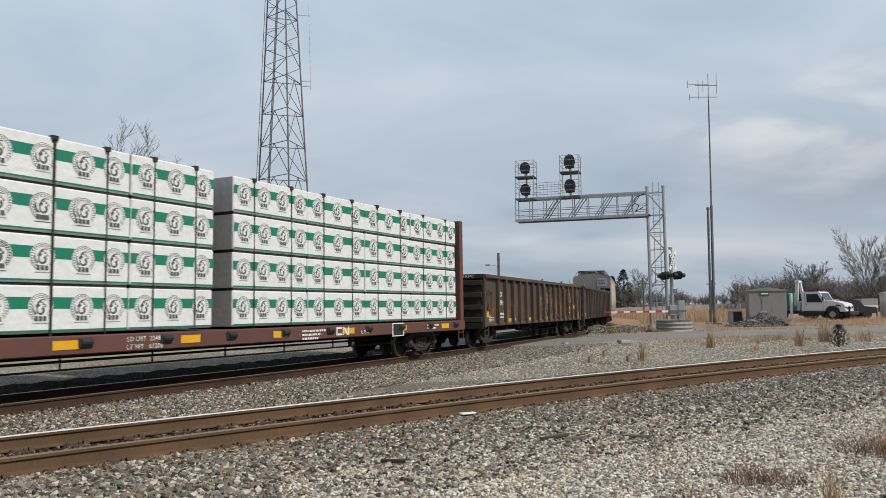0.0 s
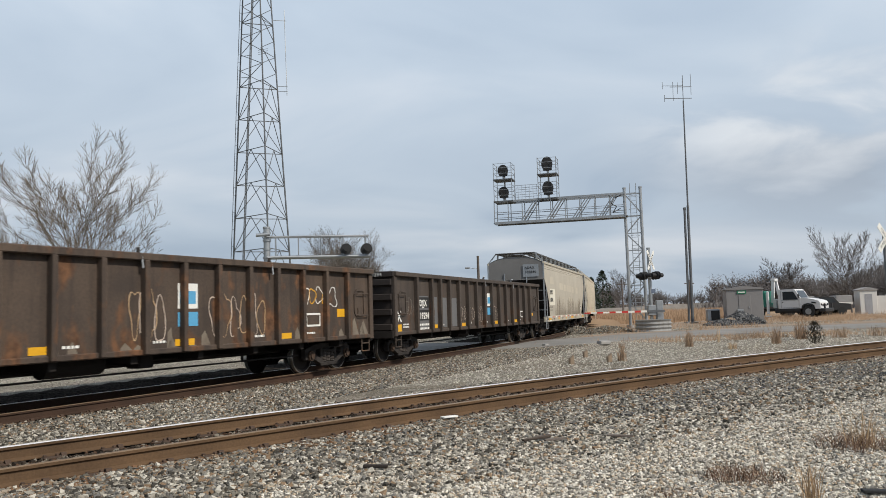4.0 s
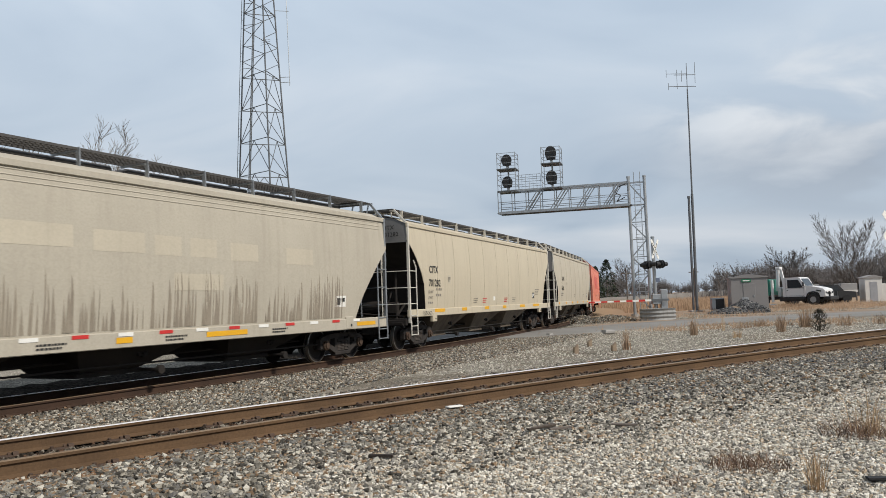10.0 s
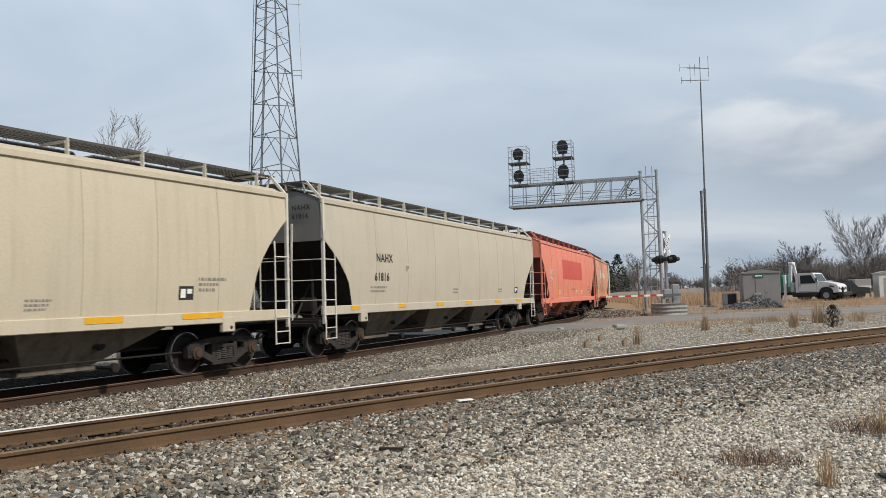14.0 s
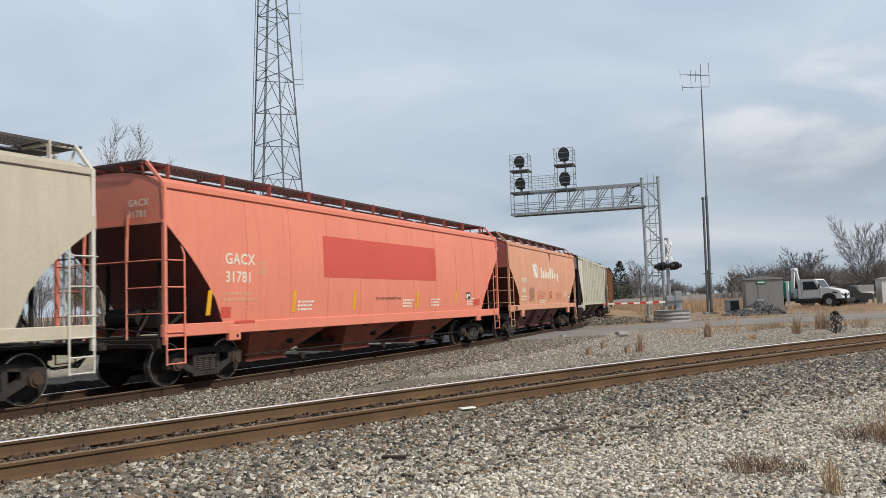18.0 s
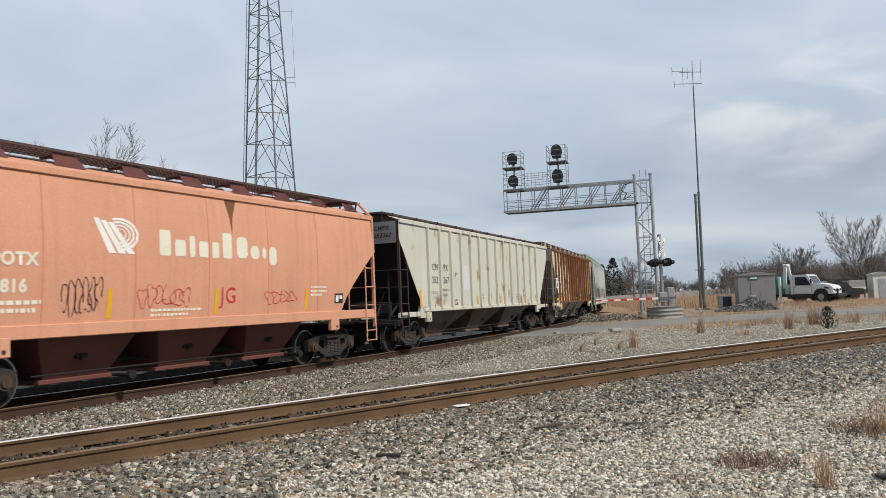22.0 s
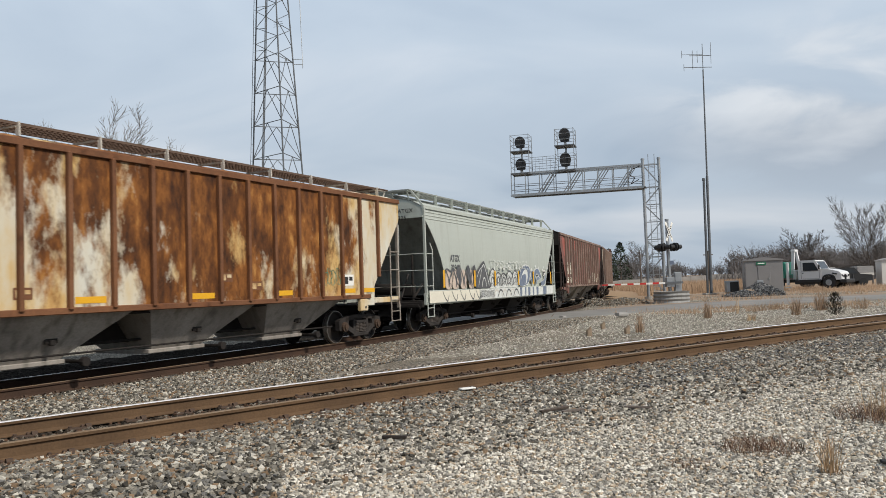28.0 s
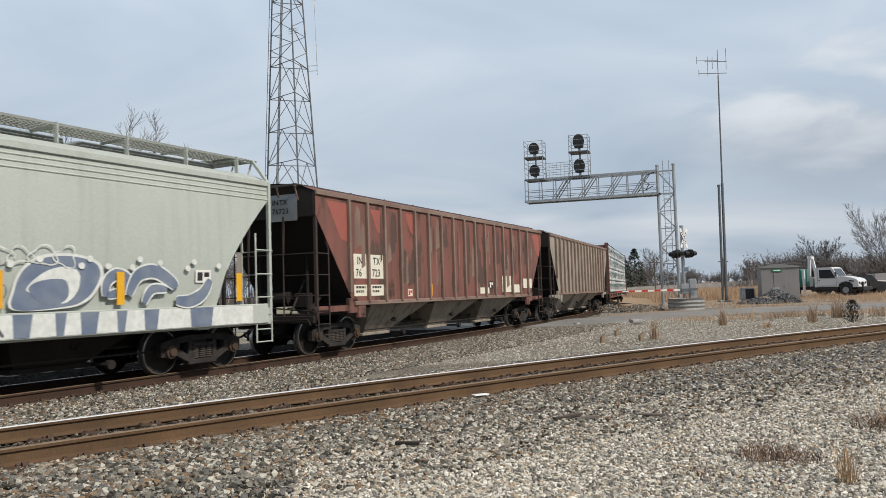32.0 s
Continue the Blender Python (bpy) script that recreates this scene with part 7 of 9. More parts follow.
for hx, hy, hr, hh, hp in HEAPS:
    ZZ += 0.85 * hh * np.clip(1 - np.hypot(XX - hx, (YY - hy) * 1.1) / hr, 0, 1)
nx = len(gx)
me = mesh_from("ground", np.stack([XX.ravel(), YY.ravel(), ZZ.ravel()], 1).tolist(),
               [(j * nx + i, j * nx + i + 1, (j + 1) * nx + i + 1, (j + 1) * nx + i) for j in range(len(gy) - 1) for i in range(nx - 1)])
ground = new("ground", me)
me.materials.append(M["gravel_bed"])
me.materials.append(M["far_field"])
me.materials.append(M["lawn"])
me.materials.append(M["oily_shaded_bed"])
me.materials.append(M["gap_bed"])
cxs, cys = (XX[:-1, :-1] + XX[1:, 1:]).ravel() / 2, (YY[:-1, :-1] + YY[1:, 1:]).ravel() / 2
side_of = np.interp(cys, TY[400:1120], TX[400:1120])
slot = np.zeros(len(cxs), int)
slot[(cys > 62) & (cxs >= side_of)] = 1
slot[(cxs < side_of - 10.5)] = 2
slot[np.hypot(cxs, cys) > 130] = 1
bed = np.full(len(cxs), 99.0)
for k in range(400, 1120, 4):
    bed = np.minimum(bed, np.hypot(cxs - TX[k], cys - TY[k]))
# dark bed between the rails, carried 4.2 m beyond as painted train shade
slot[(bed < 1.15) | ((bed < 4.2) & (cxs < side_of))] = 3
o_near = cxs * N_N[0] + cys * N_N[1] - near_off(cxs * N_T[0] + cys * N_T[1])
s_near = cxs * N_T[0] + cys * N_T[1]
slot[(o_near < 2.4) & (o_near > -2.7) & (np.hypot(cxs, cys) < 22) & (slot == 0)] = 4
slot[(np.abs(o_near) < 0.8) & (np.hypot(cxs, cys) < 45)] = 3
me.materials.append(M["dirt"])
me.materials.append(M["brown_gravel"])
yardy = np.array([noise.noise((x * 0.22, y * 0.30, 11.0)) + 0.6 * noise.noise((x * 1.1, y * 1.1, 5.0)) if -6 < x < 45 and 14 < y < 46 else -9 for x, y in zip(cxs, cys)])
slot[(yardy > 0.05) & (cxs > side_of + 2.0) & (slot == 0)] = 6
patchy = np.array([noise.noise((x * 0.16, y * 0.22, 3.0)) + 0.5 * noise.noise((x * 0.7, y * 0.9, 7.0)) if 6 < x < 60 and 46 < y < 76 else -9 for x, y in zip(cxs, cys)])
slot[(patchy > -0.12) & (cxs > side_of + 2.5) & (slot < 2)] = 5
me.polygons.foreach_set("material_index", slot.tolist())
tagged(ground, "pale crushed-stone ground with fields beyond", "ground", kind="structure")


def strip(name, pts, mat, lift, label, category):
    """A flat lane laid over the ground along pts of (x, y, half width)."""
    co, fs = [], []
    for i, (x, y, w) in enumerate(pts):
        a = Vector(pts[max(0, i - 1)][:2])
        b = Vector(pts[min(len(pts) - 1, i + 1)][:2])
        t = (b - a).normalized()
        for k in (-1, 1):
            px, py = x - t.y * w * k, y + t.x * w * k
            z = gz(px, py) + lift
            co += [(px, py, z), (px - t.y * 0.1 * k, py + t.x * 0.1 * k, z - 0.25)]
    for i in range(len(pts) - 1):
        a = 4 * i
        fs += [(a, a + 2, a + 6, a + 4), (a + 1, a, a + 4, a + 5), (a + 2, a + 3, a + 7, a + 6)]
    ob = new(name, mesh_from(name, co, fs))
    ob.data.materials.append(mat)
    return tagged(ob, label, category, kind="structure")


def dense(pts, step=1.5):
    out = []
    for a, b in zip(pts, pts[1:]):
        n = max(1, int(math.hypot(b[0] - a[0], b[1] - a[1]) / step))
        out += [tuple(a[k] + (b[k] - a[k]) * i / n for k in range(3)) for i in range(n)]
    return out + [pts[-1]]


strip("road", dense([(-70, 40, 3.6), (-30, 41, 3.6), (-8, 40.5, 3.6), (4, 39.3, 3.8), (12, 42.5, 3.6), (22, 44.5, 3.2), (40, 46, 3.0), (80, 47, 3.0), (200, 49, 3.0)]), M["asphalt"], 0.05, "worn grey asphalt crossing road", "road")


def track(name, at, s0, s1, tie_s, tie_step, top, label, tie_lo, wave):
    tr = thing(name, Matrix(), label, "railway track", kind="structure")
    for side in (-0.7525, 0.7525):
        rail = part("rail", rail_mesh("rail", at, side, s0, s1, 1.0), [M["rail_rust"] if name == "near_track" else M["rail_dark"], top if side > 0 else M["rail_top_dull"]], tr)
    tie_me = plate_me = clip_me = None
    rnd = random.Random(2)
    s = tie_s[0]
    while s < tie_s[1]:
        x, y, z, h = at(s)
        m = Matrix.Translation((x, y, z)) @ Matrix.Rotation(math.pi / 2 - h + rnd.uniform(-0.02, 0.02), 4, "Z")
        if tie_me is None:
            bm = bmesh.new()
            box(bm, -0.115, 0.115, -1.3, 1.3, -0.37, -0.192, bevel=0.012)
            t = part("tie", bm, M["tie_wood"], tr)
            tie_me = t.data
            bm = bmesh.new()
            box(bm, -0.10, 0.10, -0.20, 0.20, -0.194, -0.172, bevel=0.006)
            for a in (-0.07, 0.07):
                for b in (-0.10, 0.10):
                    box(bm, a - 0.018, a + 0.018, b - 0.022, b + 0.022, -0.18, -0.148, bevel=0.006)
            p = part("tie_plate", bm, M["plate_rust"], tr)
            plate_me = p.data
            bm = bmesh.new()
            for k in (-1, 1):
                extrude(bm, ((0.0, -0.215), (k * 0.15, -0.215), (k * 0.16, -0.185), (k * 0.125, -0.142), (k * 0.085, -0.142), (k * 0.06, -0.160), (0.0, -0.165)), "x", 0.105, 0.165)
            c = part("rail_anchor", bm, M["plate_rust"], tr)
            clip_me = c.data
        else:
            t, p, c = part("tie", tie_me, [], tr), part("tie_plate", plate_me, [], tr), part("rail_anchor", clip_me, [], tr)
        t.matrix_basis = m
        p.matrix_basis, c.matrix_basis = m @ Matrix.Translation((0, -0.7525, 0)), m @ Matrix.Translation((0, -0.7525, 0))
        p, c = part("tie_plate", plate_me, [], tr), part("rail_anchor", clip_me, [], tr)
        p.matrix_basis, c.matrix_basis = m @ Matrix.Translation((0, 0.7525, 0)), m @ Matrix.Translation((0, 0.7525, 0))
        s += tie_step + rnd.uniform(-wave, wave)
    return tr


track("near_track", near_at, -30, 60, (-1.5, 36), 0.61, M["rail_top"], "straight track with rusty rails, bright railhead and wooden ties", 0, 0.05)
track("far_track", train_at, -60, 130, (14, 62), 0.61, M["rail_top"], "curving track with rusty rails under the train", 0, 0.03)


def stones(name, n, place, size, mat, label):
    """A scatter of crushed stones as one mesh."""
    rng = np.random.default_rng(11 + n)
    x, y = place(rng, n)
    n = len(x)
    z = ground_z(x, y) + heap_z(x, y)
    # an irregular octahedral chip: three corners below, three above, and no underside
    k3 = np.arange(3) * 2 * np.pi / 3
    base = np.concatenate([np.stack([1.05 * np.cos(k3), 1.05 * np.sin(k3), -0.8 + 0 * k3], 1), np.stack([0.92 * np.cos(k3 + np.pi / 3), 0.92 * np.sin(k3 + np.pi / 3), 0.8 + 0 * k3], 1)])
    faces = np.array([(3, 4, 5), (0, 3, 5), (0, 1, 3), (1, 4, 3), (1, 2, 4), (2, 5, 4), (2, 0, 5)])
    s = size * rng.uniform(0.5, 1.35, (n, 1, 1)) * rng.uniform(0.6, 1.25, (n, 1, 3)) * np.array((0.66, 0.58, 0.46))
    v = base[None] * (1 + rng.uniform(-0.4, 0.25, (n, 6, 3))) * s
    a, b = rng.uniform(0, 2 * np.pi, n), rng.uniform(-0.8, 0.8, n)
    ca, sa, cb, sb = np.cos(a)[:, None], np.sin(a)[:, None], np.cos(b)[:, None], np.sin(b)[:, None]
    vy, vz = v[:, :, 1] * cb - v[:, :, 2] * sb, v[:, :, 1] * sb + v[:, :, 2] * cb
    vx = v[:, :, 0]
    out = np.stack([vx * ca - vy * sa + x[:, None], vx * sa + vy * ca + y[:, None], vz + z[:, None] + size * rng.uniform(0.0, 0.45, (n, 1))], 2).reshape(-1, 3)
    fs = (faces[None] + 6 * np.arange(n)[:, None, None]).reshape(-1, 3)
    me = bpy.data.meshes.new(name)
    me.vertices.add(len(out))
    me.vertices.foreach_set("co", out.ravel())
    me.loops.add(fs.size)
    me.loops.foreach_set("vertex_index", fs.ravel().astype(np.int32))
    me.polygons.add(len(fs))
    me.polygons.foreach_set("loop_start", np.arange(0, fs.size, 3, dtype=np.int32))
    me.update()
    me.validate()
    me.shade_flat()
    ob = new(name, me)
    me.materials.append(mat)
    return tagged(ob, label, "gravel", kind="stuff")


def off_track(x, y):
    s = x * N_T[0] + y * N_T[1]
    return x * N_N[0] + y * N_N[1] - near_off(s), s


def near_ballast(rng, n):
    s, o = rng.uniform(-2, 26, n), rng.uniform(-4.2, 2.6, n)
    o = np.where(rng.random(n) < 0.45, rng.uniform(-2.6, -0.5, n), o)
    x = s * N_T[0] + (near_off(s) + o) * N_N[0]
    y = s * N_T[1] + (near_off(s) + o) * N_N[1]
    keep = (y > 4) & (np.abs(o) > 0.87)
    return x[keep], y[keep]


def rail_side(rng, n):
    s, o = rng.uniform(-2, 24, n), -0.85 - np.abs(rng.normal(0, 0.28, n))
    return s * N_T[0] + (near_off(s) + o) * N_N[0], s * N_T[1] + (near_off(s) + o) * N_N[1]


def between_rails(rng, n):
    s, o = rng.uniform(-2, 32, n), rng.uniform(-0.64, 0.64, n)
    return s * N_T[0] + (near_off(s) + o) * N_N[0], s * N_T[1] + (near_off(s) + o) * N_N[1]


def open_gravel(rng, n):
    d, a = 4.2 + 13 * rng.random(n) ** 1.3, np.radians(rng.uniform(-12, 34, n))
    x, y = d * np.sin(a), d * np.cos(a)
    o, s = off_track(x, y)
    keep = o < -1.5 - 1.5 * rng.random(len(o))
    return x[keep], y[keep]


def far_ballast(rng, n):
    s, o = rng.uniform(17, 46, n), rng.uniform(-5.0, 1.9, n)
    x0, y0, hh = np.interp(s, S_ALL, TX), np.interp(s, S_ALL, TY), np.interp(s, S_ALL, heads)
    x, y = x0 - np.cos(hh) * o, y0 + np.sin(hh) * o
    q, _ = off_track(x, y)
    keep = (q > 1.0) & (np.abs(o) > 0.88)
    return x[keep], y[keep]


def oily_ballast(rng, n):
    s, o = rng.uniform(15, 50, n), rng.uniform(-0.63, 2.6, n)
    o = np.where((o > 0.63) & (o < 0.87), 0.0, o)
    x0, y0, hh = np.interp(s, S_ALL, TX), np.interp(s, S_ALL, TY), np.interp(s, S_ALL, heads)
    return x0 - np.cos(hh) * o, y0 + np.sin(hh) * o


def dark_patch(rng, n):
    s, o = rng.uniform(9, 24, n), -1.5 - np.abs(rng.normal(0, 0.75, n)) - 0.05 * rng.random(n)
    keep = (rng.random(n) < 0.35 + 0.65 * np.clip((s - 13) / 8, 0, 1)) & (o > -4.5)
    s, o = s[keep], o[keep]
    return s * N_T[0] + (near_off(s) + o) * N_N[0], s * N_T[1] + (near_off(s) + o) * N_N[1]


def yard(rng, n):
    x, y = rng.uniform(-1, 24, n), rng.uniform(17, 38, n)
    q, _ = off_track(x, y)
    keep = (q > 1.3) & (x > np.interp(y, TY[400:1120], TX[400:1120]) + 2.2)
    return x[keep], y[keep]


def heap_z(x, y):
    z = np.zeros_like(x)
    for cx, cy, r, h, p in HEAPS:
        d = np.hypot(x - cx, (y - cy) * 1.1) / r
        z = np.maximum(z, h * np.clip(1 - d, 0, 1) ** (1 / p))
    return z


def heap(rng, n):
    a, r = rng.uniform(0, 6.283, n), np.sqrt(rng.random(n))
    k = rng.integers(0, 2, n)
    H = np.array(HEAPS)
    return H[k, 0] + np.cos(a) * r * H[k, 2], H[k, 1] + np.sin(a) * r * H[k, 2]


def mound(rng, n):
    a, r = rng.uniform(0, 6.283, n), np.sqrt(rng.random(n))
    k = rng.integers(2, 4, n)
    H = np.array(HEAPS)
    return H[k, 0] + np.cos(a) * r * H[k, 2], H[k, 1] + np.sin(a) * r * H[k, 2]


stones("ballast", 100000, near_ballast, 0.050, M["stone"], "grey and tan crushed ballast stones along the near track")
stones("track_filling", 16000, between_rails, 0.045, M["mud_stone"], "muddy dark stones between the near rails")
stones("loose_gravel", 125000, open_gravel, 0.033, M["pale_stone"], "pale loose gravel in front of the tracks")
stones("far_ballast", 62000, far_ballast, 0.045, M["stone"], "grey ballast stones beside the far track")
stones("oily_ballast", 15000, oily_ballast, 0.055, M["oily_shaded_stone"], "dark ballast under the train, oil and shade in its colour")
stones("rusty_ballast", 9000, rail_side, 0.044, M["rust_stone"], "rust-stained ballast stones along the near rail")
stones("dark_ballast", 10000, dark_patch, 0.050, M["dark_stone"], "blue-grey ballast patch beside the near track")
stones("yard_stone", 18000, yard, 0.032, M["yard_stone"], "pale scattered stone between the tracks and the road")
stones("rubble_heap", 2600, heap, 0.13, M["dark_stone"], "heap of grey broken ballast by the equipment house")
stones("dirt_mound", 2600, mound, 0.085, M["stone"], "low mound of dirt and broken stone beside the crossing")


# ---------------------------------------------------------------- signals, masts and tower
def at_ground(x, y, rz=0.0, dz=0.0):
    return pose(x, y, gz(x, y) + dz, 0, 0, rz)


def lattice_tower():
    """A three-legged tapering tower: K-braced below, zigzag-braced above, with a feeder run and a ladder."""
    H = 45.0
    t = thing("lattice_radio_tower", at_ground(-15.4, 74.0, 0, -0.1), "tall three-legged steel lattice radio tower", "tower")
    feet = ((-1.0, 0.237), (0.59, -1.155), (1.0, 0.917))

    def leg(k, z):
        w = 0.866 * (3.28 - 0.0565 * z)
        return Vector((feet[k][0] * w, feet[k][1] * w, z))

    for k in range(3):
        bm = bmesh.new()
        rod(bm, leg(k, 0), leg(k, H), 0.085, 8, 0.06)
        part("tower_leg", bm, M["galv_dark"], t)
    zs = [0.0] + [1.6 + 3.14 * i for i in range(8)]
    for a, b in zip(zs, zs[1:]):
        for k in range(3):
            j = (k + 1) % 3
            bm = bmesh.new()
            top = (leg(k, b) + leg(j, b)) / 2
            rod(bm, leg(k, a), top, 0.036, 5)
            rod(bm, leg(j, a), top, 0.036, 5)
            part("brace", bm, M["galv_dark"], t)
            bm = bmesh.new()
            rod(bm, leg(k, b), leg(j, b), 0.040, 5)
            part("horizontal_brace", bm, M["galv_dark"], t)
    z = zs[-1]
    while z < H - 1:
        top = min(z + 6.28, H)
        for k in range(3):
            j = (k + 1) % 3
            bm = bmesh.new()
            zz = [z + (top - z) * q / 4 for q in range(5)]
            for q in range(4):
                p, n = (k, j) if q % 2 == 0 else (j, k)
                rod(bm, leg(p, zz[q]), leg(n, zz[q + 1]), 0.034, 5)
            part("brace", bm, M["galv_dark"], t)
            bm = bmesh.new()
            rod(bm, leg(k, top), leg(j, top), 0.040, 5)
            part("horizontal_brace", bm, M["galv_dark"], t)
        z = top
    bm = bmesh.new()
    for z in np.arange(2, H, 0.8):
        q = leg(0, z)
        rod(bm, q + Vector((-0.24, 0, 0)), q + Vector((0.02, 0, 0)), 0.015, 4)
    rod(bm, leg(0, 2) + Vector((-0.24, 0, 0)), leg(0, H) + Vector((-0.24, 0, 0)), 0.030, 5)
    part("climbing_ladder", bm, M["galv_dark"], t)
    bm = bmesh.new()
    for dx in (0.92, 1.04):
        rod(bm, leg(0, 0.5) + Vector((dx, -0.2, 0)), leg(0, H) + Vector((dx, -0.2, 0)), 0.05, 6)
    for z in np.arange(24.5, H, 2.1):
        rod(bm, leg(0, z), leg(0, z) + Vector((1.0, -0.2, 0)), 0.03, 5)
    part("feeder_cable", bm, M["galv_dark"], t)
    bm = bmesh.new()
    q = leg(2, 24)
    for z in (23.4, 23.9, 30.4):
        rod(bm, leg(2, z), Vector((q.x + 1.0, q.y, z)), 0.03, 5)
    rod(bm, (q.x + 0.95, q.y, 23.0), (q.x + 0.8, q.y, 31.5), 0.035, 6)
    part("whip_antenna", bm, M["galv"], t)
    bm = bmesh.new()
    q = leg(1, 26)
    rod(bm, q, q + Vector((-0.1, 0, 0.7)), 0.03, 5)
    for k in range(3):
        rod(bm, q + Vector((-0.35, 0, 0.2 * k)), q + Vector((0.55, 0, 0.2 * k + 0.15)), 0.018, 5)
    part("yagi_antenna", bm, M["galv_dark"], t)
    for k in range(3):
        p = leg(k, 0)
        bm = bmesh.new()
        box(bm, p.x - 0.5, p.x + 0.5, p.y - 0.5, p.y + 0.5, -0.3, 0.25, bevel=0.04)
        part("footing", bm, M["concrete"], t)
    return t


lattice_tower()


def signal_bridge():
    """The cantilever signal structure: a latticed mast, an arm with walkways and two double signal heads."""
    x0, y0 = 15.5, 60.0
    # local: -x along the arm, towards the far track; z up
    t = thing("cantilever_signal", at_ground(x0, y0, -17.0, 0.0), "galvanised cantilever railway signal with two double black heads", "railway signal")
    g = M["galv"]
    W, D, H = 1.20, 1.2, 10.75
    z0, z1 = 8.62, 10.35
    A = 10.2
    for px in (0, W):
        for py in (D / 2,):
            bm = bmesh.new()
            rod(bm, (px, py, 0), (px, py, H), 0.115, 10)
            rod(bm, (px, py, H), (px, py, H + 0.12), 0.14, 10)
            part("mast_leg", bm, g, t)
    k = 6
    for i in range(k):
        za, zb = 0.6 + (z0 - 0.6) * i / k, 0.6 + (z0 - 0.6) * (i + 1) / k
        for py in (D / 2,):
            bm = bmesh.new()
            a, b = ((0, py, za), (W, py, zb)) if i % 2 else ((W, py, za), (0, py, zb))
            beam(bm, a, b, 0.07, 0.09)
            beam(bm, (0, py, zb), (W, py, zb), 0.06, 0.07)
            part("mast_brace", bm, g, t)
    bm = bmesh.new()
    beam(bm, (0, D / 2, z1), (W, D / 2, z0 + 0.2), 0.07, 0.09)
    for z in (z0, z1):
        beam(bm, (0, 0, z), (0, D, z), 0.1, 0.14)
        beam(bm, (0, D / 2, z), (W, D / 2, z), 0.08, 0.1)
    part("mast_brace", bm, g, t)
    bm = bmesh.new()
    for u in (0.45, 0.9):
        rod(bm, (u, -0.25, 0.5), (u, -0.25, H + 0.3), 0.025, 6)
    for i in range(32):
        z = 0.7 + i * 0.31
        rod(bm, (0.45, -0.25, z), (0.9, -0.25, z), 0.016, 5)
    for i in range(8):
        z = 3.0 + i * 1.0
        pts = [(0.675 + 0.36 * math.cos(a), -0.25 - 0.7 * math.sin(a), z) for a in [math.pi * j / 6 for j in range(7)]]
        for p, q in zip(pts, pts[1:]):
            rod(bm, p, q, 0.014, 4)
    part("caged_ladder", bm, g, t)
    # arm
    for py in (0, D):
        for z, r in ((z0, 0.10), (z1, 0.075)):
            bm = bmesh.new()
            beam(bm, (0, py, z), (-A, py, z), 0.11, r * 2)
            part("arm_chord", bm, g, t)
        n = 9
        for i in range(n + 1):
            x = -A * i / n
            bm = bmesh.new()
            rod(bm, (x, py, z0), (x, py, z1), 0.035, 6)
            part("arm_post", bm, g, t)
        for i in range(4):
            x = -0.55 - 2.05 * i
            bm = bmesh.new()
            for dx in (0, 0.22):
                rod(bm, (x - dx, py, z1), (x - 1.2 - dx, py, z0), 0.04, 6)
            part("arm_brace", bm, g, t)
        bm = bmesh.new()
        for z in (z0 + 0.42, z0 + 0.85):
            rod(bm, (0, py, z), (-A, py, z), 0.024, 5)
        part("hand_rail", bm, g, t)
    bm = bmesh.new()
    box(bm, -A - 0.1, 0.2, 0.05, D - 0.05, z0 - 0.03, z0 + 0.03)
    part("arm_walkway", bm, M["galv_dark"], t)
    bm = bmesh.new()
    for i in range(10):
        rod(bm, (-A * i / 9, 0, z1), (-A * i / 9, D, z1), 0.03, 5)
    part("arm_tie", bm, g, t)

    def head(cx, zb, r, tall):
        bm = bmesh.new()
        prof = [(math.cos(a) * r, math.sin(a) * r * tall) for a in [2 * math.pi * j / 20 for j in range(20)]]
        extrude(bm, prof, "y", -0.03, 0.03)
        box(bm, -r * 0.8, r * 0.8, 0.03, 0.30, -r * 0.85 * tall, r * 0.7 * tall, bevel=0.06)
        ob = part("signal_head", bm, M["black"], t, "black oval signal head")
        ob.location = (cx, 0.15, zb)
        for k in range(3):
            dz = (k - 1) * r * 0.62 * tall
            bm = bmesh.new()
            lathe(bm, ((0.30, 0.13), (0.62, 0.12)), 14)
            bmesh.ops.translate(bm, verts=bm.verts[:], vec=(0, 0, dz))
            part("visor", bm, M["black"], ob)
        bm = bmesh.new()
        rod(bm, (0, 0.05, -r * tall - 0.22), (0, 0.05, -r * tall + 0.05), 0.05, 8)
        part("head_bracket", bm, g, ob)

    for cx, base in ((-A + 0.78, z1), (-A + 4.35, z1)):
        tall = 3.9 if cx > -A + 2 else 3.55
        w = 0.73
        for level, zz in ((0, z1), (1, z1 + tall * 0.5)):
            bm = bmesh.new()
            box(bm, cx - w - 0.05, cx + w + 0.05, -0.15, D + 0.15, zz - 0.03, zz + 0.05)
            part("platform", bm, M["galv_dark"], t)
            head(cx, zz + 0.74 + (0.1 if cx > -A + 2 else 0.0), 0.43 if cx < -A + 2 else 0.45, 1.12 if cx < -A + 2 else 1.3)
        for px in (cx - w, cx + w):
            for py in (-0.1, D + 0.1):
                bm = bmesh.new()
                rod(bm, (px, py, z1), (px, py, z1 + tall * 0.5 + 1.35), 0.028, 6)
                part("cage_post", bm, g, t)
        for lv in (0, 1):
            for hh in (0.5, 0.95, 1.3):
                bm = bmesh.new()
                z = z1 + lv * tall * 0.5 + hh
                for a, b in (((cx - w, -0.1), (cx + w, -0.1)), ((cx + w, -0.1), (cx + w, D + 0.1)), ((cx + w, D + 0.1), (cx - w, D + 0.1)), ((cx - w, D + 0.1), (cx - w, -0.1))):
                    rod(bm, (*a, z), (*b, z), 0.018, 5)
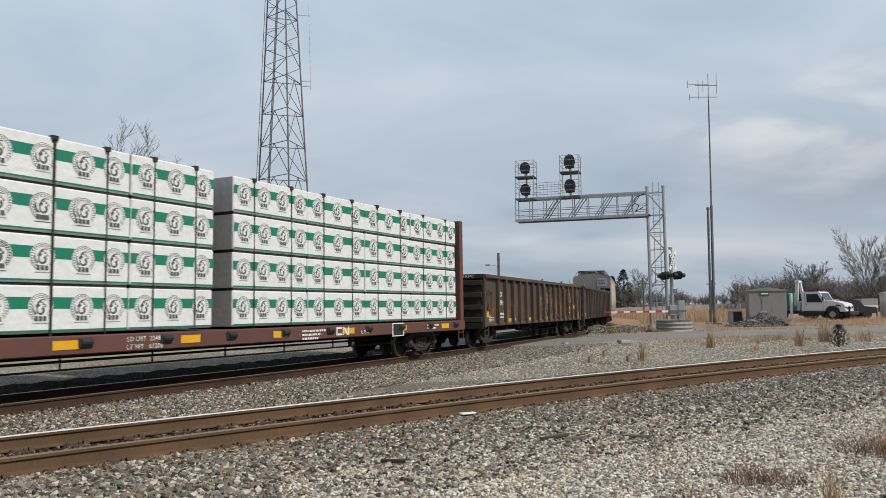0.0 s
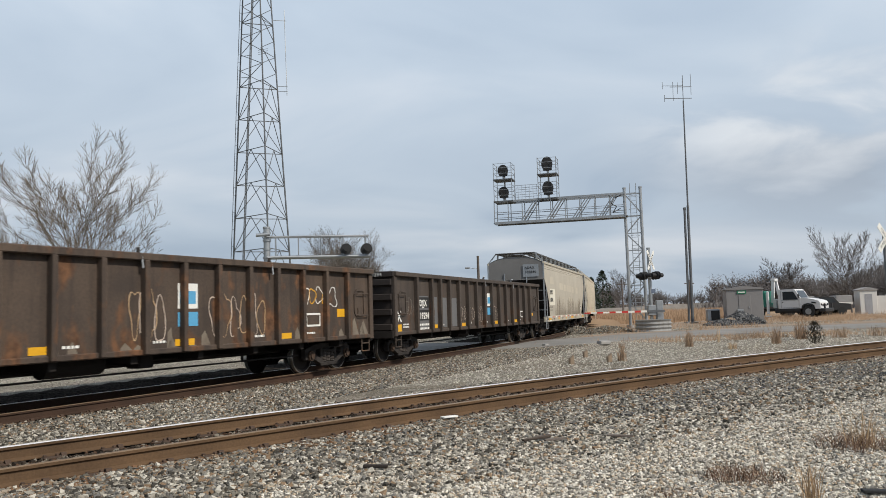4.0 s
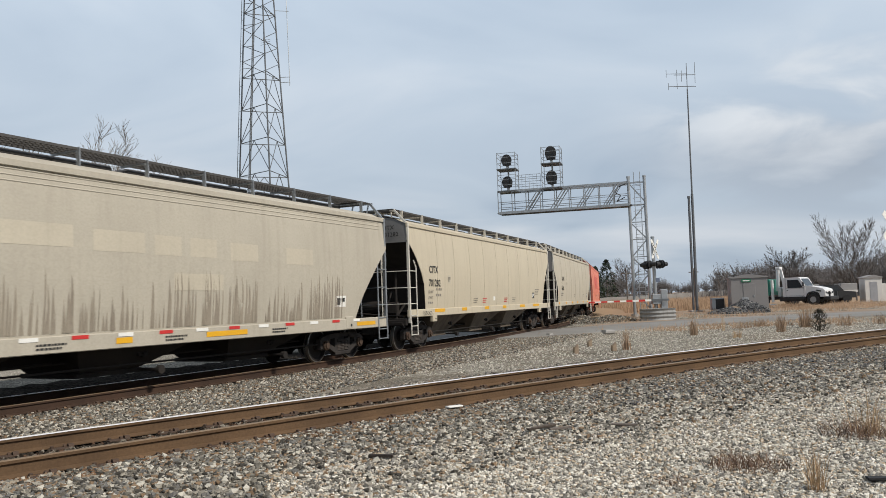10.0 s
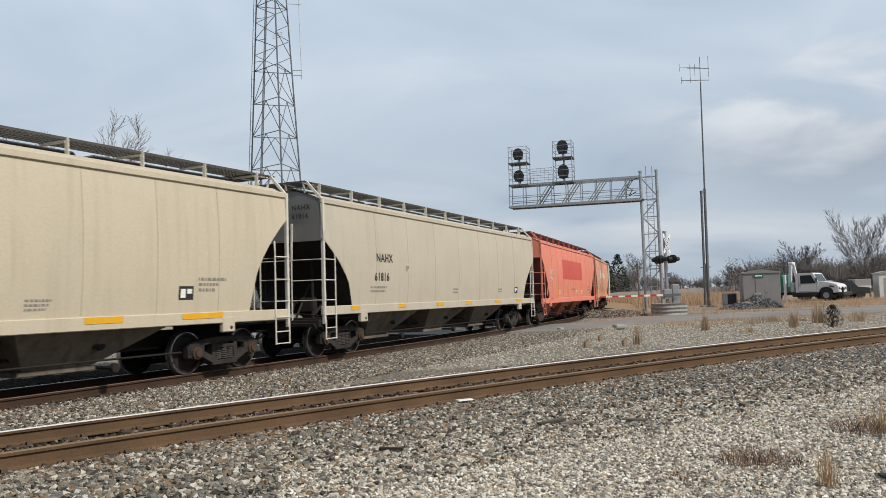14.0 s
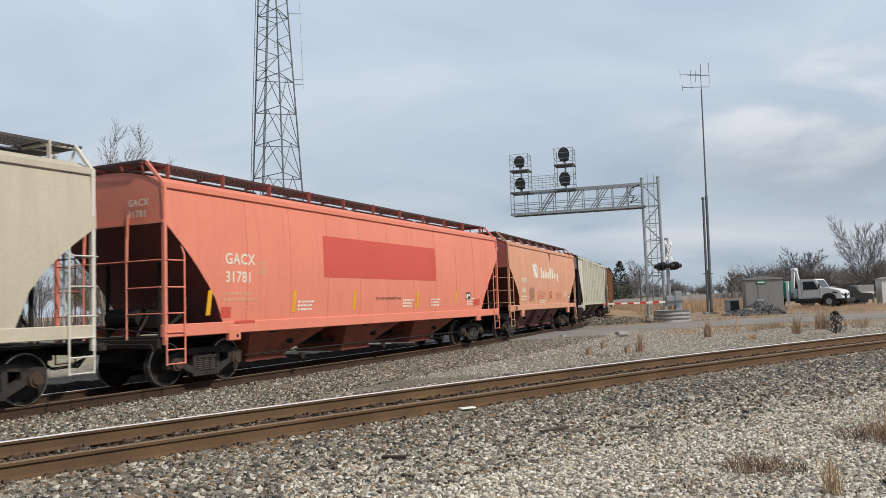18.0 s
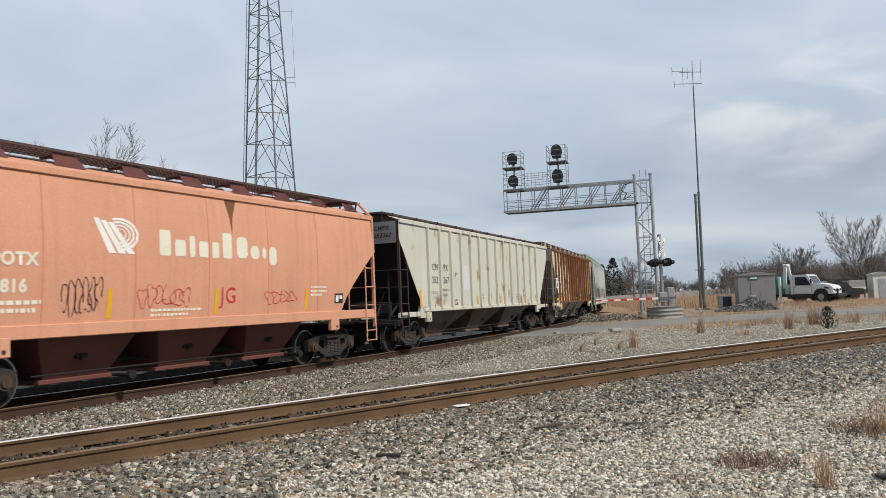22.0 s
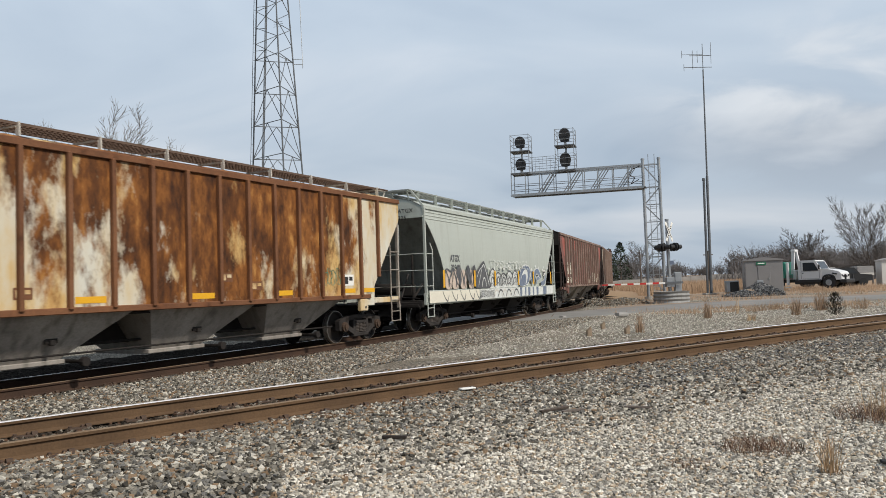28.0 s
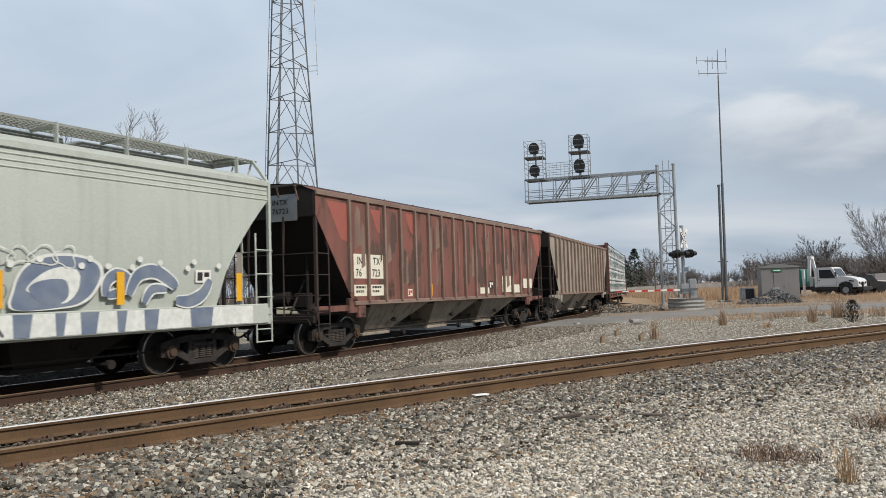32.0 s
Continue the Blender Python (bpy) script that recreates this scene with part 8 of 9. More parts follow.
                part("cage_rail", bm, g, t)
        bm = bmesh.new()
        rod(bm, (cx, 0.8, z1), (cx, 0.8, z1 + tall * 0.5 + 0.9), 0.07, 8)
        part("head_post", bm, g, t)
    bm = bmesh.new()
    for z in (0.45, 0.85, 1.2):
        for py in (-0.05, D + 0.05):
            rod(bm, (-A + 1.6, py, z1 + z), (-A + 3.5, py, z1 + z), 0.018, 5)
    for i in range(7):
        rod(bm, (-A + 1.7 + 0.3 * i, -0.05, z1), (-A + 1.7 + 0.3 * i, -0.05, z1 + 1.2), 0.014, 5)
    part("walkway_railing", bm, g, t)
    bm = bmesh.new()
    pts = [(-0.2, 0.1, z1 - 0.1), (-0.75, 0.1, z1 - 0.3), (-1.0, 0.1, z0 + 1.0), (-0.6, 0.1, z0 + 0.75), (-0.9, 0.1, z0 + 0.3), (-0.3, 0.1, z0 + 0.6)]
    for p, q in zip(pts, pts[1:]):
        rod(bm, p, q, 0.035, 6)
    part("cable", bm, M["black"], t)
    for px in (0, W):
        bm = bmesh.new()
        rod(bm, (px, D / 2, -0.3), (px, D / 2, 0.25), 0.3, 12)
        part("footing", bm, M["concrete"], t)
    return t


signal_bridge()


def crossing_gate(x, y, rz, arm_len, label, sign_turn=65):
    t = thing("crossing_gate", at_ground(x, y, rz), label, "crossing gate", "railway crossing gates")
    bm = bmesh.new()
    rod(bm, (0, 0, 0), (0, 0, 5.85), 0.13, 10)
    rod(bm, (0, 0, 5.85), (0, 0, 5.95), 0.15, 10)
    part("post", bm, M["galv"], t)
    bm = bmesh.new()
    box(bm, -0.3, 0.3, -0.35, 0.25, 0.9, 1.65, bevel=0.04)
    part("gate_mechanism", bm, M["galv"], t)
    bm = bmesh.new()
    box(bm, -0.25, 0.25, -0.25, 0.25, 0, 0.45, bevel=0.03)
    part("base", bm, M["galv_dark"], t)
    k = int(arm_len / 0.42)
    for i in range(k):
        bm = bmesh.new()
        h = 0.075 - 0.03 * i / k
        box(bm, -0.4 - arm_len * (i + 1) / k, -0.4 - arm_len * i / k, -0.42, -0.38, 1.22 - h, 1.22 + h)
        part("gate_arm_segment", bm, M["red_paint"] if i % 2 else M["white_paint"], t)
    bm = bmesh.new()
    beam(bm, (0.9, -0.4, 1.22), (-0.4, -0.4, 1.22), 0.06, 0.16)
    part("counterweight_arm", bm, M["galv_dark"], t)
    turn = Matrix.Rotation(radians(sign_turn), 4, "Z")
    for k, a in enumerate((55, -55)):
        bm = bmesh.new()
        box(bm, -0.85, 0.85, -0.16 - 0.02 * k, -0.145 - 0.02 * k, -0.115, 0.115, Matrix.Translation((0, 0, 5.0)) @ turn @ Matrix.Rotation(radians(a), 4, "Y"))
        part("crossbuck_blade", bm, M["white_paint"], t)
        bm = bmesh.new()
        for q in range(7):
            u = -0.5 + q * 0.16
            box(bm, u - 0.045, u + 0.045, -0.168 - 0.02 * k, -0.164 - 0.02 * k, -0.06, 0.06, Matrix.Translation((0, 0, 5.0)) @ turn @ Matrix.Rotation(radians(a), 4, "Y"))
        part("blade_bar", bm, M["ink"], t)
    for ang in (sign_turn, sign_turn + 75):
        tr = Matrix.Translation((0, 0, 3.85)) @ Matrix.Rotation(radians(ang), 4, "Z")
        bm = bmesh.new()
        rod(bm, tr @ Vector((-0.75, 0, 0)), tr @ Vector((0.75, 0, 0)), 0.045, 8)
        part("light_bar", bm, M["galv"], t)
        for sx in (-0.72, 0.72):
            for out in (-1, 1):
                bm = bmesh.new()
                lathe(bm, ((-0.02, 0.30), (0.02, 0.30)), 20)
                lathe(bm, ((0.02, 0.13), (0.12, 0.15), (0.45, 0.16)) if out > 0 else ((-0.45, 0.16), (-0.12, 0.15), (-0.02, 0.13)), 14)
                bmesh.ops.translate(bm, verts=bm.verts[:], vec=(sx, out * 0.1, 0))
                bmesh.ops.transform(bm, matrix=tr, verts=bm.verts[:])
                part("flashing_light", bm, M["black"], t)
    bm = bmesh.new()
    box(bm, 0.05, 0.35, -0.14, -0.12, 2.55, 2.85)
    part("small_sign", bm, M["graf_blue"], t)
    bm = bmesh.new()
    box(bm, 0.35, 0.85, -0.2, 0.25, 0.35, 2.0, bevel=0.05)
    part("control_case", bm, M["galv"], t)
    return t


crossing_gate(16.75, 58.6, -4, 4.6, "crossing gate with lowered red and white arm", 50)


def steel_ring():
    t = thing("corrugated_ring", at_ground(14.6, 50.8), "corrugated galvanised steel ring around the gate base", "culvert ring")
    bm = bmesh.new()
    prof = [(0.0, 1.13)]
    for i in range(13):
        prof.append((0.06 * i, 1.12 + 0.035 * math.cos(math.pi * i * 0.5)))
    out = prof + [(z, r - 0.05) for z, r in prof[::-1]]
    rings = []
    n = 40
    for z, r in out:
        rings.append([bm.verts.new((math.cos(2 * math.pi * i / n) * r, math.sin(2 * math.pi * i / n) * r, z)) for i in range(n)])
    for p, q in zip(rings, rings[1:]):
        for i in range(n):
            bm.faces.new((p[i], p[(i + 1) % n], q[(i + 1) % n], q[i]))
    part("ring_wall", bm, M["dull_zinc"], t)


steel_ring()


def antenna_mast():
    t = thing("antenna_mast", at_ground(22.3, 66.0) @ pose(0, 0, 0, 0, 0.75, 0), "slender grey antenna mast with dipole array", "antenna mast")
    H = 20.35
    bm = bmesh.new()
    rod(bm, (0, 0, 0), (0, 0, 9.9), 0.13, 10, 0.11)
    rod(bm, (0, 0, 9.9), (0, 0, H - 1.4), 0.075, 8, 0.055)
    rod(bm, (0, 0, H - 1.4), (0, 0, H + 0.8), 0.03, 6)
    part("mast_tube", bm, M["galv_dark"], t)
    bm = bmesh.new()
    rod(bm, (-0.26, 0.1, 0), (-0.26, 0.1, 9.75), 0.10, 10)
    rod(bm, (-0.26, 0.1, 9.75), (-0.26, 0.1, 9.55), 0.13, 10)
    part("support_pole", bm, M["galv_dark"], t)
    for z in (H - 1.2, H - 0.2):
        bm = bmesh.new()
        rod(bm, (-1.1 if z > H - 0.5 else -1.6, 0, z), (0.75, 0, z), 0.028, 6)
        part("cross_arm", bm, M["galv_dark"], t)
    for x, za, zb in ((-1.6, H - 1.5, H - 0.9), (-0.85, H - 1.4, H + 0.25), (-0.45, H - 0.8, H + 0.2), (0.7, H - 0.9, H + 0.9), (-1.75, H - 0.4, H + 0.25)):
        bm = bmesh.new()
        rod(bm, (x, 0, za), (x, 0, zb), 0.02, 5)
        part("dipole", bm, M["galv_dark"], t)
    bm = bmesh.new()
    rod(bm, (-1.75, 0, H - 0.1), (0, 0, H - 0.1), 0.02, 5)
    part("cross_arm", bm, M["galv_dark"], t)
    bm = bmesh.new()
    box(bm, -0.6, 0.4, -0.4, 0.5, -0.05, 0.12, bevel=0.03)
    part("footing", bm, M["concrete"], t)


antenna_mast()


def equipment_house():
    t = thing("equipment_house", at_ground(25.4, 63.0, -14), "grey metal railway equipment house with low gable", "equipment house")
    w, d, h = 2.75, 2.2, 2.6
    bm = bmesh.new()
    box(bm, -w / 2, w / 2, -d / 2, d / 2, 0.12, h, bevel=0.02)
    part("wall", bm, M["shed_grey"], t)
    bm = bmesh.new()
    extrude(bm, ((-w / 2 - 0.08, h - 0.02), (w / 2 + 0.08, h - 0.02), (w / 2 + 0.08, h + 0.06), (0, h + 0.28), (-w / 2 - 0.08, h + 0.06)), "y", -d / 2 - 0.08, d / 2 + 0.08)
    part("roof", bm, M["shed_grey"], t)
    bm = bmesh.new()
    box(bm, -0.45, 0.45, -d / 2 - 0.03, -d / 2, 0.2, 2.15, bevel=0.01)
    part("door", bm, M["shed_grey"], t)
    bm = bmesh.new()
    box(bm, 0.30, 0.36, -d / 2 - 0.07, -d / 2 - 0.03, 1.1, 1.25)
    part("door_handle", bm, M["galv"], t)
    bm = bmesh.new()
    box(bm, -0.55, 0.15, -d / 2 - 0.05, -d / 2 - 0.02, 2.25, 2.5)
    part("name_board", bm, M["sign_green"], t)
    bm = bmesh.new()
    box(bm, -0.45, 0.05, -d / 2 - 0.06, -d / 2 - 0.05, 2.33, 2.42)
    part("board_bar", bm, M["white_paint"], t)
    bm = bmesh.new()
    box(bm, -0.6, -0.1, -d / 2 - 0.12, -d / 2 - 0.03, 0.5, 1.05, bevel=0.02)
    part("vent_box", bm, M["galv"], t)
    bm = bmesh.new()
    box(bm, -w / 2 - 0.1, w / 2 + 0.1, -d / 2 - 0.1, d / 2 + 0.1, -0.1, 0.12)
    part("foundation", bm, M["concrete"], t)
    c = thing("relay_cabinet", at_ground(23.3, 64.0, -10), "small grey relay cabinet with dark open side", "cabinet")
    bm = bmesh.new()
    box(bm, -0.5, 0.5, -0.4, 0.4, 0.15, 1.1, bevel=0.03)
    part("body", bm, M["galv"], c)
    bm = bmesh.new()
    box(bm, -0.2, 0.45, -0.43, -0.40, 0.2, 1.0)
    part("door", bm, M["black"], c)
    bm = bmesh.new()
    box(bm, -0.45, -0.35, -0.3, 0.3, -0.05, 0.16)
    box(bm, 0.35, 0.45, -0.3, 0.3, -0.05, 0.16)
    part("foot", bm, M["galv_dark"], c)


equipment_house()


def utility_truck():
    """A white crew truck with a knuckle crane and a green dump body, side-on."""
    t = thing("utility_truck", at_ground(31.8, 68.0, -44, 0.12), "white conventional-cab utility truck with crane and green body", "truck")
    W = M["truck_white"]
    y0, y1 = -1.1, 1.1
    bm = bmesh.new()
    extrude(bm, ((-0.85, 0.75), (-0.85, 2.30), (-0.70, 2.42), (0.45, 2.42), (0.60, 2.36), (1.02, 1.62), (1.02, 0.75)), "y", y0, y1)
    part("cab", bm, W, t)
    bm = bmesh.new()
    extrude(bm, ((1.0, 0.80), (1.0, 1.66), (1.5, 1.62), (2.05, 1.50), (2.42, 1.38), (2.55, 1.22), (2.58, 0.72), (2.15, 0.70), (2.10, 0.95), (1.95, 1.12), (1.6, 1.18), (1.25, 1.12), (1.10, 0.95), (1.05, 0.80)), "y", y0 + 0.04, y1 - 0.04)
    part("bonnet", bm, W, t)
    for yy in (y0 - 0.005, y1 + 0.005):
        bm = bmesh.new()
        extrude(bm, ((-0.45, 1.52), (-0.45, 2.22), (0.45, 2.22), (0.80, 1.58), (0.80, 1.52)), "y", yy - 0.006, yy + 0.006)
        part("side_window", bm, M["glass"], t)
        bm = bmesh.new()
        box(bm, -0.52, -0.42, yy - 0.03, yy + 0.03, 1.30, 1.36)
        part("door_handle", bm, M["black"], t)
        bm = bmesh.new()
        box(bm, 0.85, 0.95, yy - 0.22 if yy < 0 else yy, yy if yy < 0 else yy + 0.22, 1.65, 2.0, bevel=0.02)
        part("mirror", bm, M["black"], t)
    bm = bmesh.new()
    beam(bm, (0.63, 0, 2.30), (1.0, 0, 1.66), 1.9, 0.02)
    part("windscreen", bm, M["glass"], t)
    bm = bmesh.new()
    box(bm, 2.45, 3.0, y0, y1, 0.42, 0.74, bevel=0.06)
    for yy in (-0.9, 0.9):
        box(bm, 2.78, 2.92, yy - 0.06, yy + 0.06, 0.42, 1.15, bevel=0.02)
    part("bumper", bm, M["black"], t)
    for yy in (-0.8, 0.8):
        bm = bmesh.new()
        box(bm, 2.5, 2.585, yy - 0.15, yy + 0.15, 0.95, 1.15, bevel=0.03)
        part("headlight", bm, M["glass"], t)
    bm = bmesh.new()
    box(bm, 2.54, 2.57, -0.55, 0.55, 0.78, 1.08, bevel=0.01)
    part("grille", bm, M["black"], t)
    for yy in (y0 + 0.03, y1 - 0.03):
        bm = bmesh.new()
        extrude(bm, ((1.02, 0.72), (1.10, 0.98), (1.27, 1.14), (1.6, 1.20), (1.93, 1.14), (2.10, 0.98), (2.16, 0.72), (2.05, 0.72), (1.98, 0.95), (1.6, 1.08), (1.22, 0.95), (1.13, 0.72)), "y", yy - 0.03, yy + 0.03)
        part("wheel_arch", bm, M["black"], t)
        bm = bmesh.new()
        for p, q in (((-0.60, 0.85), (-0.60, 2.30)), ((-0.60, 0.85), (0.88, 0.85)), ((0.88, 0.85), (0.88, 1.60)), ((-0.60, 1.48), (0.88, 1.48))):
            beam(bm, (p[0], yy * 1.041, p[1]), (q[0], yy * 1.041, q[1]), 0.012, 0.018)
        part("door_seam", bm, M["galv_dark"], t)
        bm = bmesh.new()
        extrude(bm, ((1.85, 1.22), (2.25, 1.14), (2.25, 1.24), (1.90, 1.32)), "y", yy * 1.0 - 0.045, yy * 1.0 + 0.045)
        part("bonnet_vent", bm, M["black"], t)
        bm = bmesh.new()
        box(bm, -0.82, 0.98, yy - 0.06, yy + 0.06, 0.52, 0.78, bevel=0.02)
        part("side_step", bm, M["black"], t)
    bm = bmesh.new()
    box(bm, -4.4, 2.4, -0.45, 0.45, 0.55, 0.80)
    part("chassis_rail", bm, M["black"], t)
    for x in (1.6, -3.3):
        for sy in (-1, 1):
            bm = bmesh.new()
            lathe(bm, ((-0.14, 0.30), (-0.15, 0.46), (-0.10, 0.50), (0.10, 0.50), (0.15, 0.46), (0.14, 0.30)), 24)
            wh = part("wheel", bm, M["rubber"], t)
            wh.location = (x, sy * 0.98, 0.50)
            bm = bmesh.new()
            lathe(bm, ((-0.155, 0.25), (-0.10, 0.23), (0.10, 0.23), (0.155, 0.25)), 20)
            part("rim", bm, M["galv"], wh)
    # crane behind the cab
    bm = bmesh.new()
    box(bm, -1.55, -1.25, -0.4, 0.4, 0.8, 1.6, bevel=0.04)
    beam(bm, (-1.62, -0.2, 1.3), (-1.50, -0.2, 3.30), 0.2, 0.24)
    beam(bm, (-1.42, 0.15, 3.32), (-1.05, 0.15, 1.3), 0.2, 0.22)
    box(bm, -1.68, -1.28, -0.35, 0.35, 3.18, 3.42, bevel=0.05)
    part("crane", bm, W, t)
    bm = bmesh.new()
    box(bm, -1.85, -1.65, -1.15, -0.95, 0.35, 2.3, bevel=0.03)
    box(bm, -1.95, -1.55, -1.2, -0.9, 0.1, 0.2)
    part("outrigger", bm, W, t)
    bm = bmesh.new()
    box(bm, -4.4, -1.95, -1.15, 1.15, 0.95, 2.35, bevel=0.03)
    part("dump_body", bm, M["truck_green"], t)
    for i in range(4):
        bm = bmesh.new()
        x = -4.3 + 0.72 * i
        box(bm, x, x + 0.1, -1.19, -1.14, 0.95, 2.35)
        part("body_rib", bm, M["truck_green"], t)
    bm = bmesh.new()
    box(bm, -1.2, 0.9, -1.05, -0.6, 0.40, 0.75, bevel=0.05)
    part("fuel_tank", bm, M["black"], t)


utility_truck()


def marker_posts():
    for x, y, hh in ((3.99, 22.0, 0.22), (5.08, 25.5, 0.20), (5.08, 22.15, 0.2)):
        t = thing("wooden_stub", at_ground(x, y, 15), "short weathered wooden stub in gravel", "post", "broken post stubs beside the track")
        bm = bmesh.new()
        box(bm, -0.07, 0.07, -0.06, 0.06, -0.1, hh, bevel=0.02)
        for v in bm.verts:
            if v.co.z > 0.1:
                v.co.z += 0.05 * math.sin(v.co.x * 40)
        part("post", bm, M["dirt"], t)


marker_posts()


# ---------------------------------------------------------------- plants
def bare_tree(x, y, height, seed, label, mat="twig", stems=1, spread=0.55, depth=5, trunk=0.16, name="bare_tree", dense_k=3):
    """A leafless tree: a tapered trunk, limbs and twigs."""
    t = thing(name, at_ground(x, y), label, "tree")
    rnd = random.Random(seed)
    wood, fine = bmesh.new(), []

    def grow(p, d, length, r, level):
        q = p
        for i in range(3):
            d = (d + Vector((rnd.uniform(-1, 1), rnd.uniform(-1, 1), rnd.uniform(-0.2, 0.5))) * 0.13).normalized()
            n = q + d * length / 3
            r2 = r * 0.82
            if level < 3:
                rod(wood, q, n, r, 5 if level else 7, r2)
            else:
                fine.append((q, n, r, r2))
            q, r = n, r2
            if level < depth and (i > 0 or level > 0):
                for k in range(rnd.choice((1, 2, dense_k)) if level < depth - 1 else dense_k):
                    a = rnd.uniform(0, 2 * math.pi)
                    side = d.orthogonal().normalized()
                    side = Matrix.Rotation(a, 3, d) @ side
                    nd = (d + side * rnd.uniform(0.45, 0.95) * spread * 1.6 + Vector((0, 0, 0.22))).normalized()
                    if rnd.random() < 0.82:
                        grow(q, nd, length * rnd.uniform(0.5, 0.78), r * 0.62, level + 1)

    for s in range(stems):
        a = 2 * math.pi * s / max(1, stems) + rnd.uniform(0, 1)
        lean = 0.0 if stems == 1 else rnd.uniform(0.2, 0.6)
        d = Vector((math.cos(a) * lean, math.sin(a) * lean, 1)).normalized()
        base = Vector((math.cos(a) * 0.4, math.sin(a) * 0.4, -0.1)) if stems > 1 else Vector((0, 0, -0.1))
        grow(base, d, height * rnd.uniform(0.36, 0.46), trunk * rnd.uniform(0.7, 1.0), 0)
    part("trunk", wood, M["bark"], t)
    co, fs = [], []
    for p, q, r, r2 in fine:
        d = (q - p)
        u = d.orthogonal().normalized()
        v = d.normalized().cross(u)
        n = len(co)
        r, r2 = max(r, 0.008), max(r2, 0.006)
        for c, rr in ((p, r), (q, r2)):
            for k in range(3):
                a = 2 * math.pi * k / 3
                co.append(tuple(c + (u * math.cos(a) + v * math.sin(a)) * rr))
        fs += [(n, n + 1, n + 4, n + 3), (n + 1, n + 2, n + 5, n + 4), (n + 2, n, n + 3, n + 5)]
    part("crown", mesh_from("crown", co, fs), M[mat], t)
    return t


bare_tree(-28.3, 48.0, 8.6, 8, "leafless multi-stemmed tree with grey twigs", stems=6, trunk=0.13, depth=5, dense_k=2, spread=0.42)
bare_tree(-14.6, 45.0, 5.0, 21, "low leafless scrub tree with thin twigs", stems=5, trunk=0.07, depth=4, dense_k=2, spread=0.55)
bare_tree(-8.7, 80.0, 8.8, 31, "rounded grey leafless tree behind the crossing", mat="twig", stems=6, trunk=0.12, depth=5, spread=0.6, dense_k=3)


def crown_tree(x, y, height, seed, label, width=0.42, low=0.18, limbs=20, mat="dark_twig", twigs=3):
    """A leafless tree with a straight leader and rising limbs that fill an egg-shaped crown."""
    t = thing("bare_tree", at_ground(x, y), label, "tree")
    rnd = random.Random(seed)
    wood, fine = bmesh.new(), []
    H = height

    def bend(p, d, length, r, steps, rise):
        """A limb: its points, bending upwards as it thins."""
        pts = [Vector(p)]
        d = d.normalized()
        for i in range(steps):
            d = (d + Vector((rnd.uniform(-1, 1), rnd.uniform(-1, 1), rise + rnd.uniform(-0.4, 0.4))) * 0.16).normalized()
            pts.append(pts[-1] + d * length / steps)
        return pts

    leader = bend((0, 0, -0.1), Vector((0, 0, 1)), H, 0.2, 9, 0.6)
    r0 = H * 0.018
    for i in range(9):
        rod(wood, leader[i], leader[i + 1], r0 * (1 - i / 9.5), 7, r0 * (1 - (i + 1) / 9.5))
    for k in range(limbs):
        u = low + (0.93 - low) * (k + rnd.random()) / limbs
        i = min(8, int(u * 9))
        p = leader[i].lerp(leader[i + 1], u * 9 - i)
        a = k * 2.4 + rnd.uniform(-0.4, 0.4)
        reach = H * width * math.sin(math.pi * min(1.0, 0.30 + 0.66 * (1 - u))) ** 0.8 * rnd.uniform(0.85, 1.15)
        d = Vector((math.cos(a), math.sin(a), 0.35 + 0.7 * u))
        r = r0 * (1 - u) * 0.26 + 0.010
        limb = bend(p, d, reach * 1.1, r, 6, 0.35)
        for q in range(6):
            rod(wood, limb[q], limb[q + 1], r * (1 - q / 7), 5, r * (1 - (q + 1) / 7))
        for q in range(1, 7):
            for _ in range(3):
                v = limb[q] - limb[q - 1]
                side = v.orthogonal().normalized()
                side = Matrix.Rotation(rnd.uniform(0, 6.283), 3, v.normalized()) @ side
                w = v.normalized() + side * rnd.uniform(0.5, 1.1) + Vector((0, 0, 0.3))
                branch = bend(limb[q], w, reach * rnd.uniform(0.28, 0.5) * (1.15 - q / 9), 0.02, 4, 0.4)
                for e in range(4):
                    fine.append((branch[e], branch[e + 1], 0.013 * (1 - e / 5), 0.013 * (1 - (e + 1) / 5)))
                    for _ in range(twigs):
                        b = branch[e + 1]
                        z = (branch[e + 1] - branch[e]).normalized() + Vector((rnd.uniform(-1, 1), rnd.uniform(-1, 1), rnd.uniform(-0.4, 1))) * 0.9
                        tip = b + z.normalized() * H * rnd.uniform(0.04, 0.085)
                        fine.append((b, tip, 0.009, 0.005))
    part("trunk", wood, M[mat], t)
    co, fs = [], []
    for p, q, r, r2 in fine:
        d = q - p
        u = d.orthogonal().normalized()
        v = d.normalized().cross(u)
        n = len(co)
        for c, rr in ((p, r), (q, r2)):
            for k in range(3):
                a = 2 * math.pi * k / 3
                co.append(tuple(c + (u * math.cos(a) + v * math.sin(a)) * max(rr, 0.006)))
        fs += [(n, n + 1, n + 4, n + 3), (n + 1, n + 2, n + 5, n + 4), (n + 2, n, n + 3, n + 5)]
    part("crown", mesh_from("crown", co, fs), M[mat], t)
    return t


crown_tree(-19.6, 46.0, 7.9, 3, "spreading leafless tree with many tan twigs", 0.68, 0.12, 36, "tan_twig", 3)
crown_tree(45.6, 84.0, 6.0, 12, "bare deciduous tree with a rounded grey crown", 0.66, 0.16, 26)
crown_tree(56.8, 126.0, 4.7, 15, "leafless tree with a fine rounded crown at the field edge", 0.85, 0.12, 40, twigs=5)
crown_tree(37.6, 150.0, 6.2, 19, "tall bare tree standing over the far woods", 0.48)


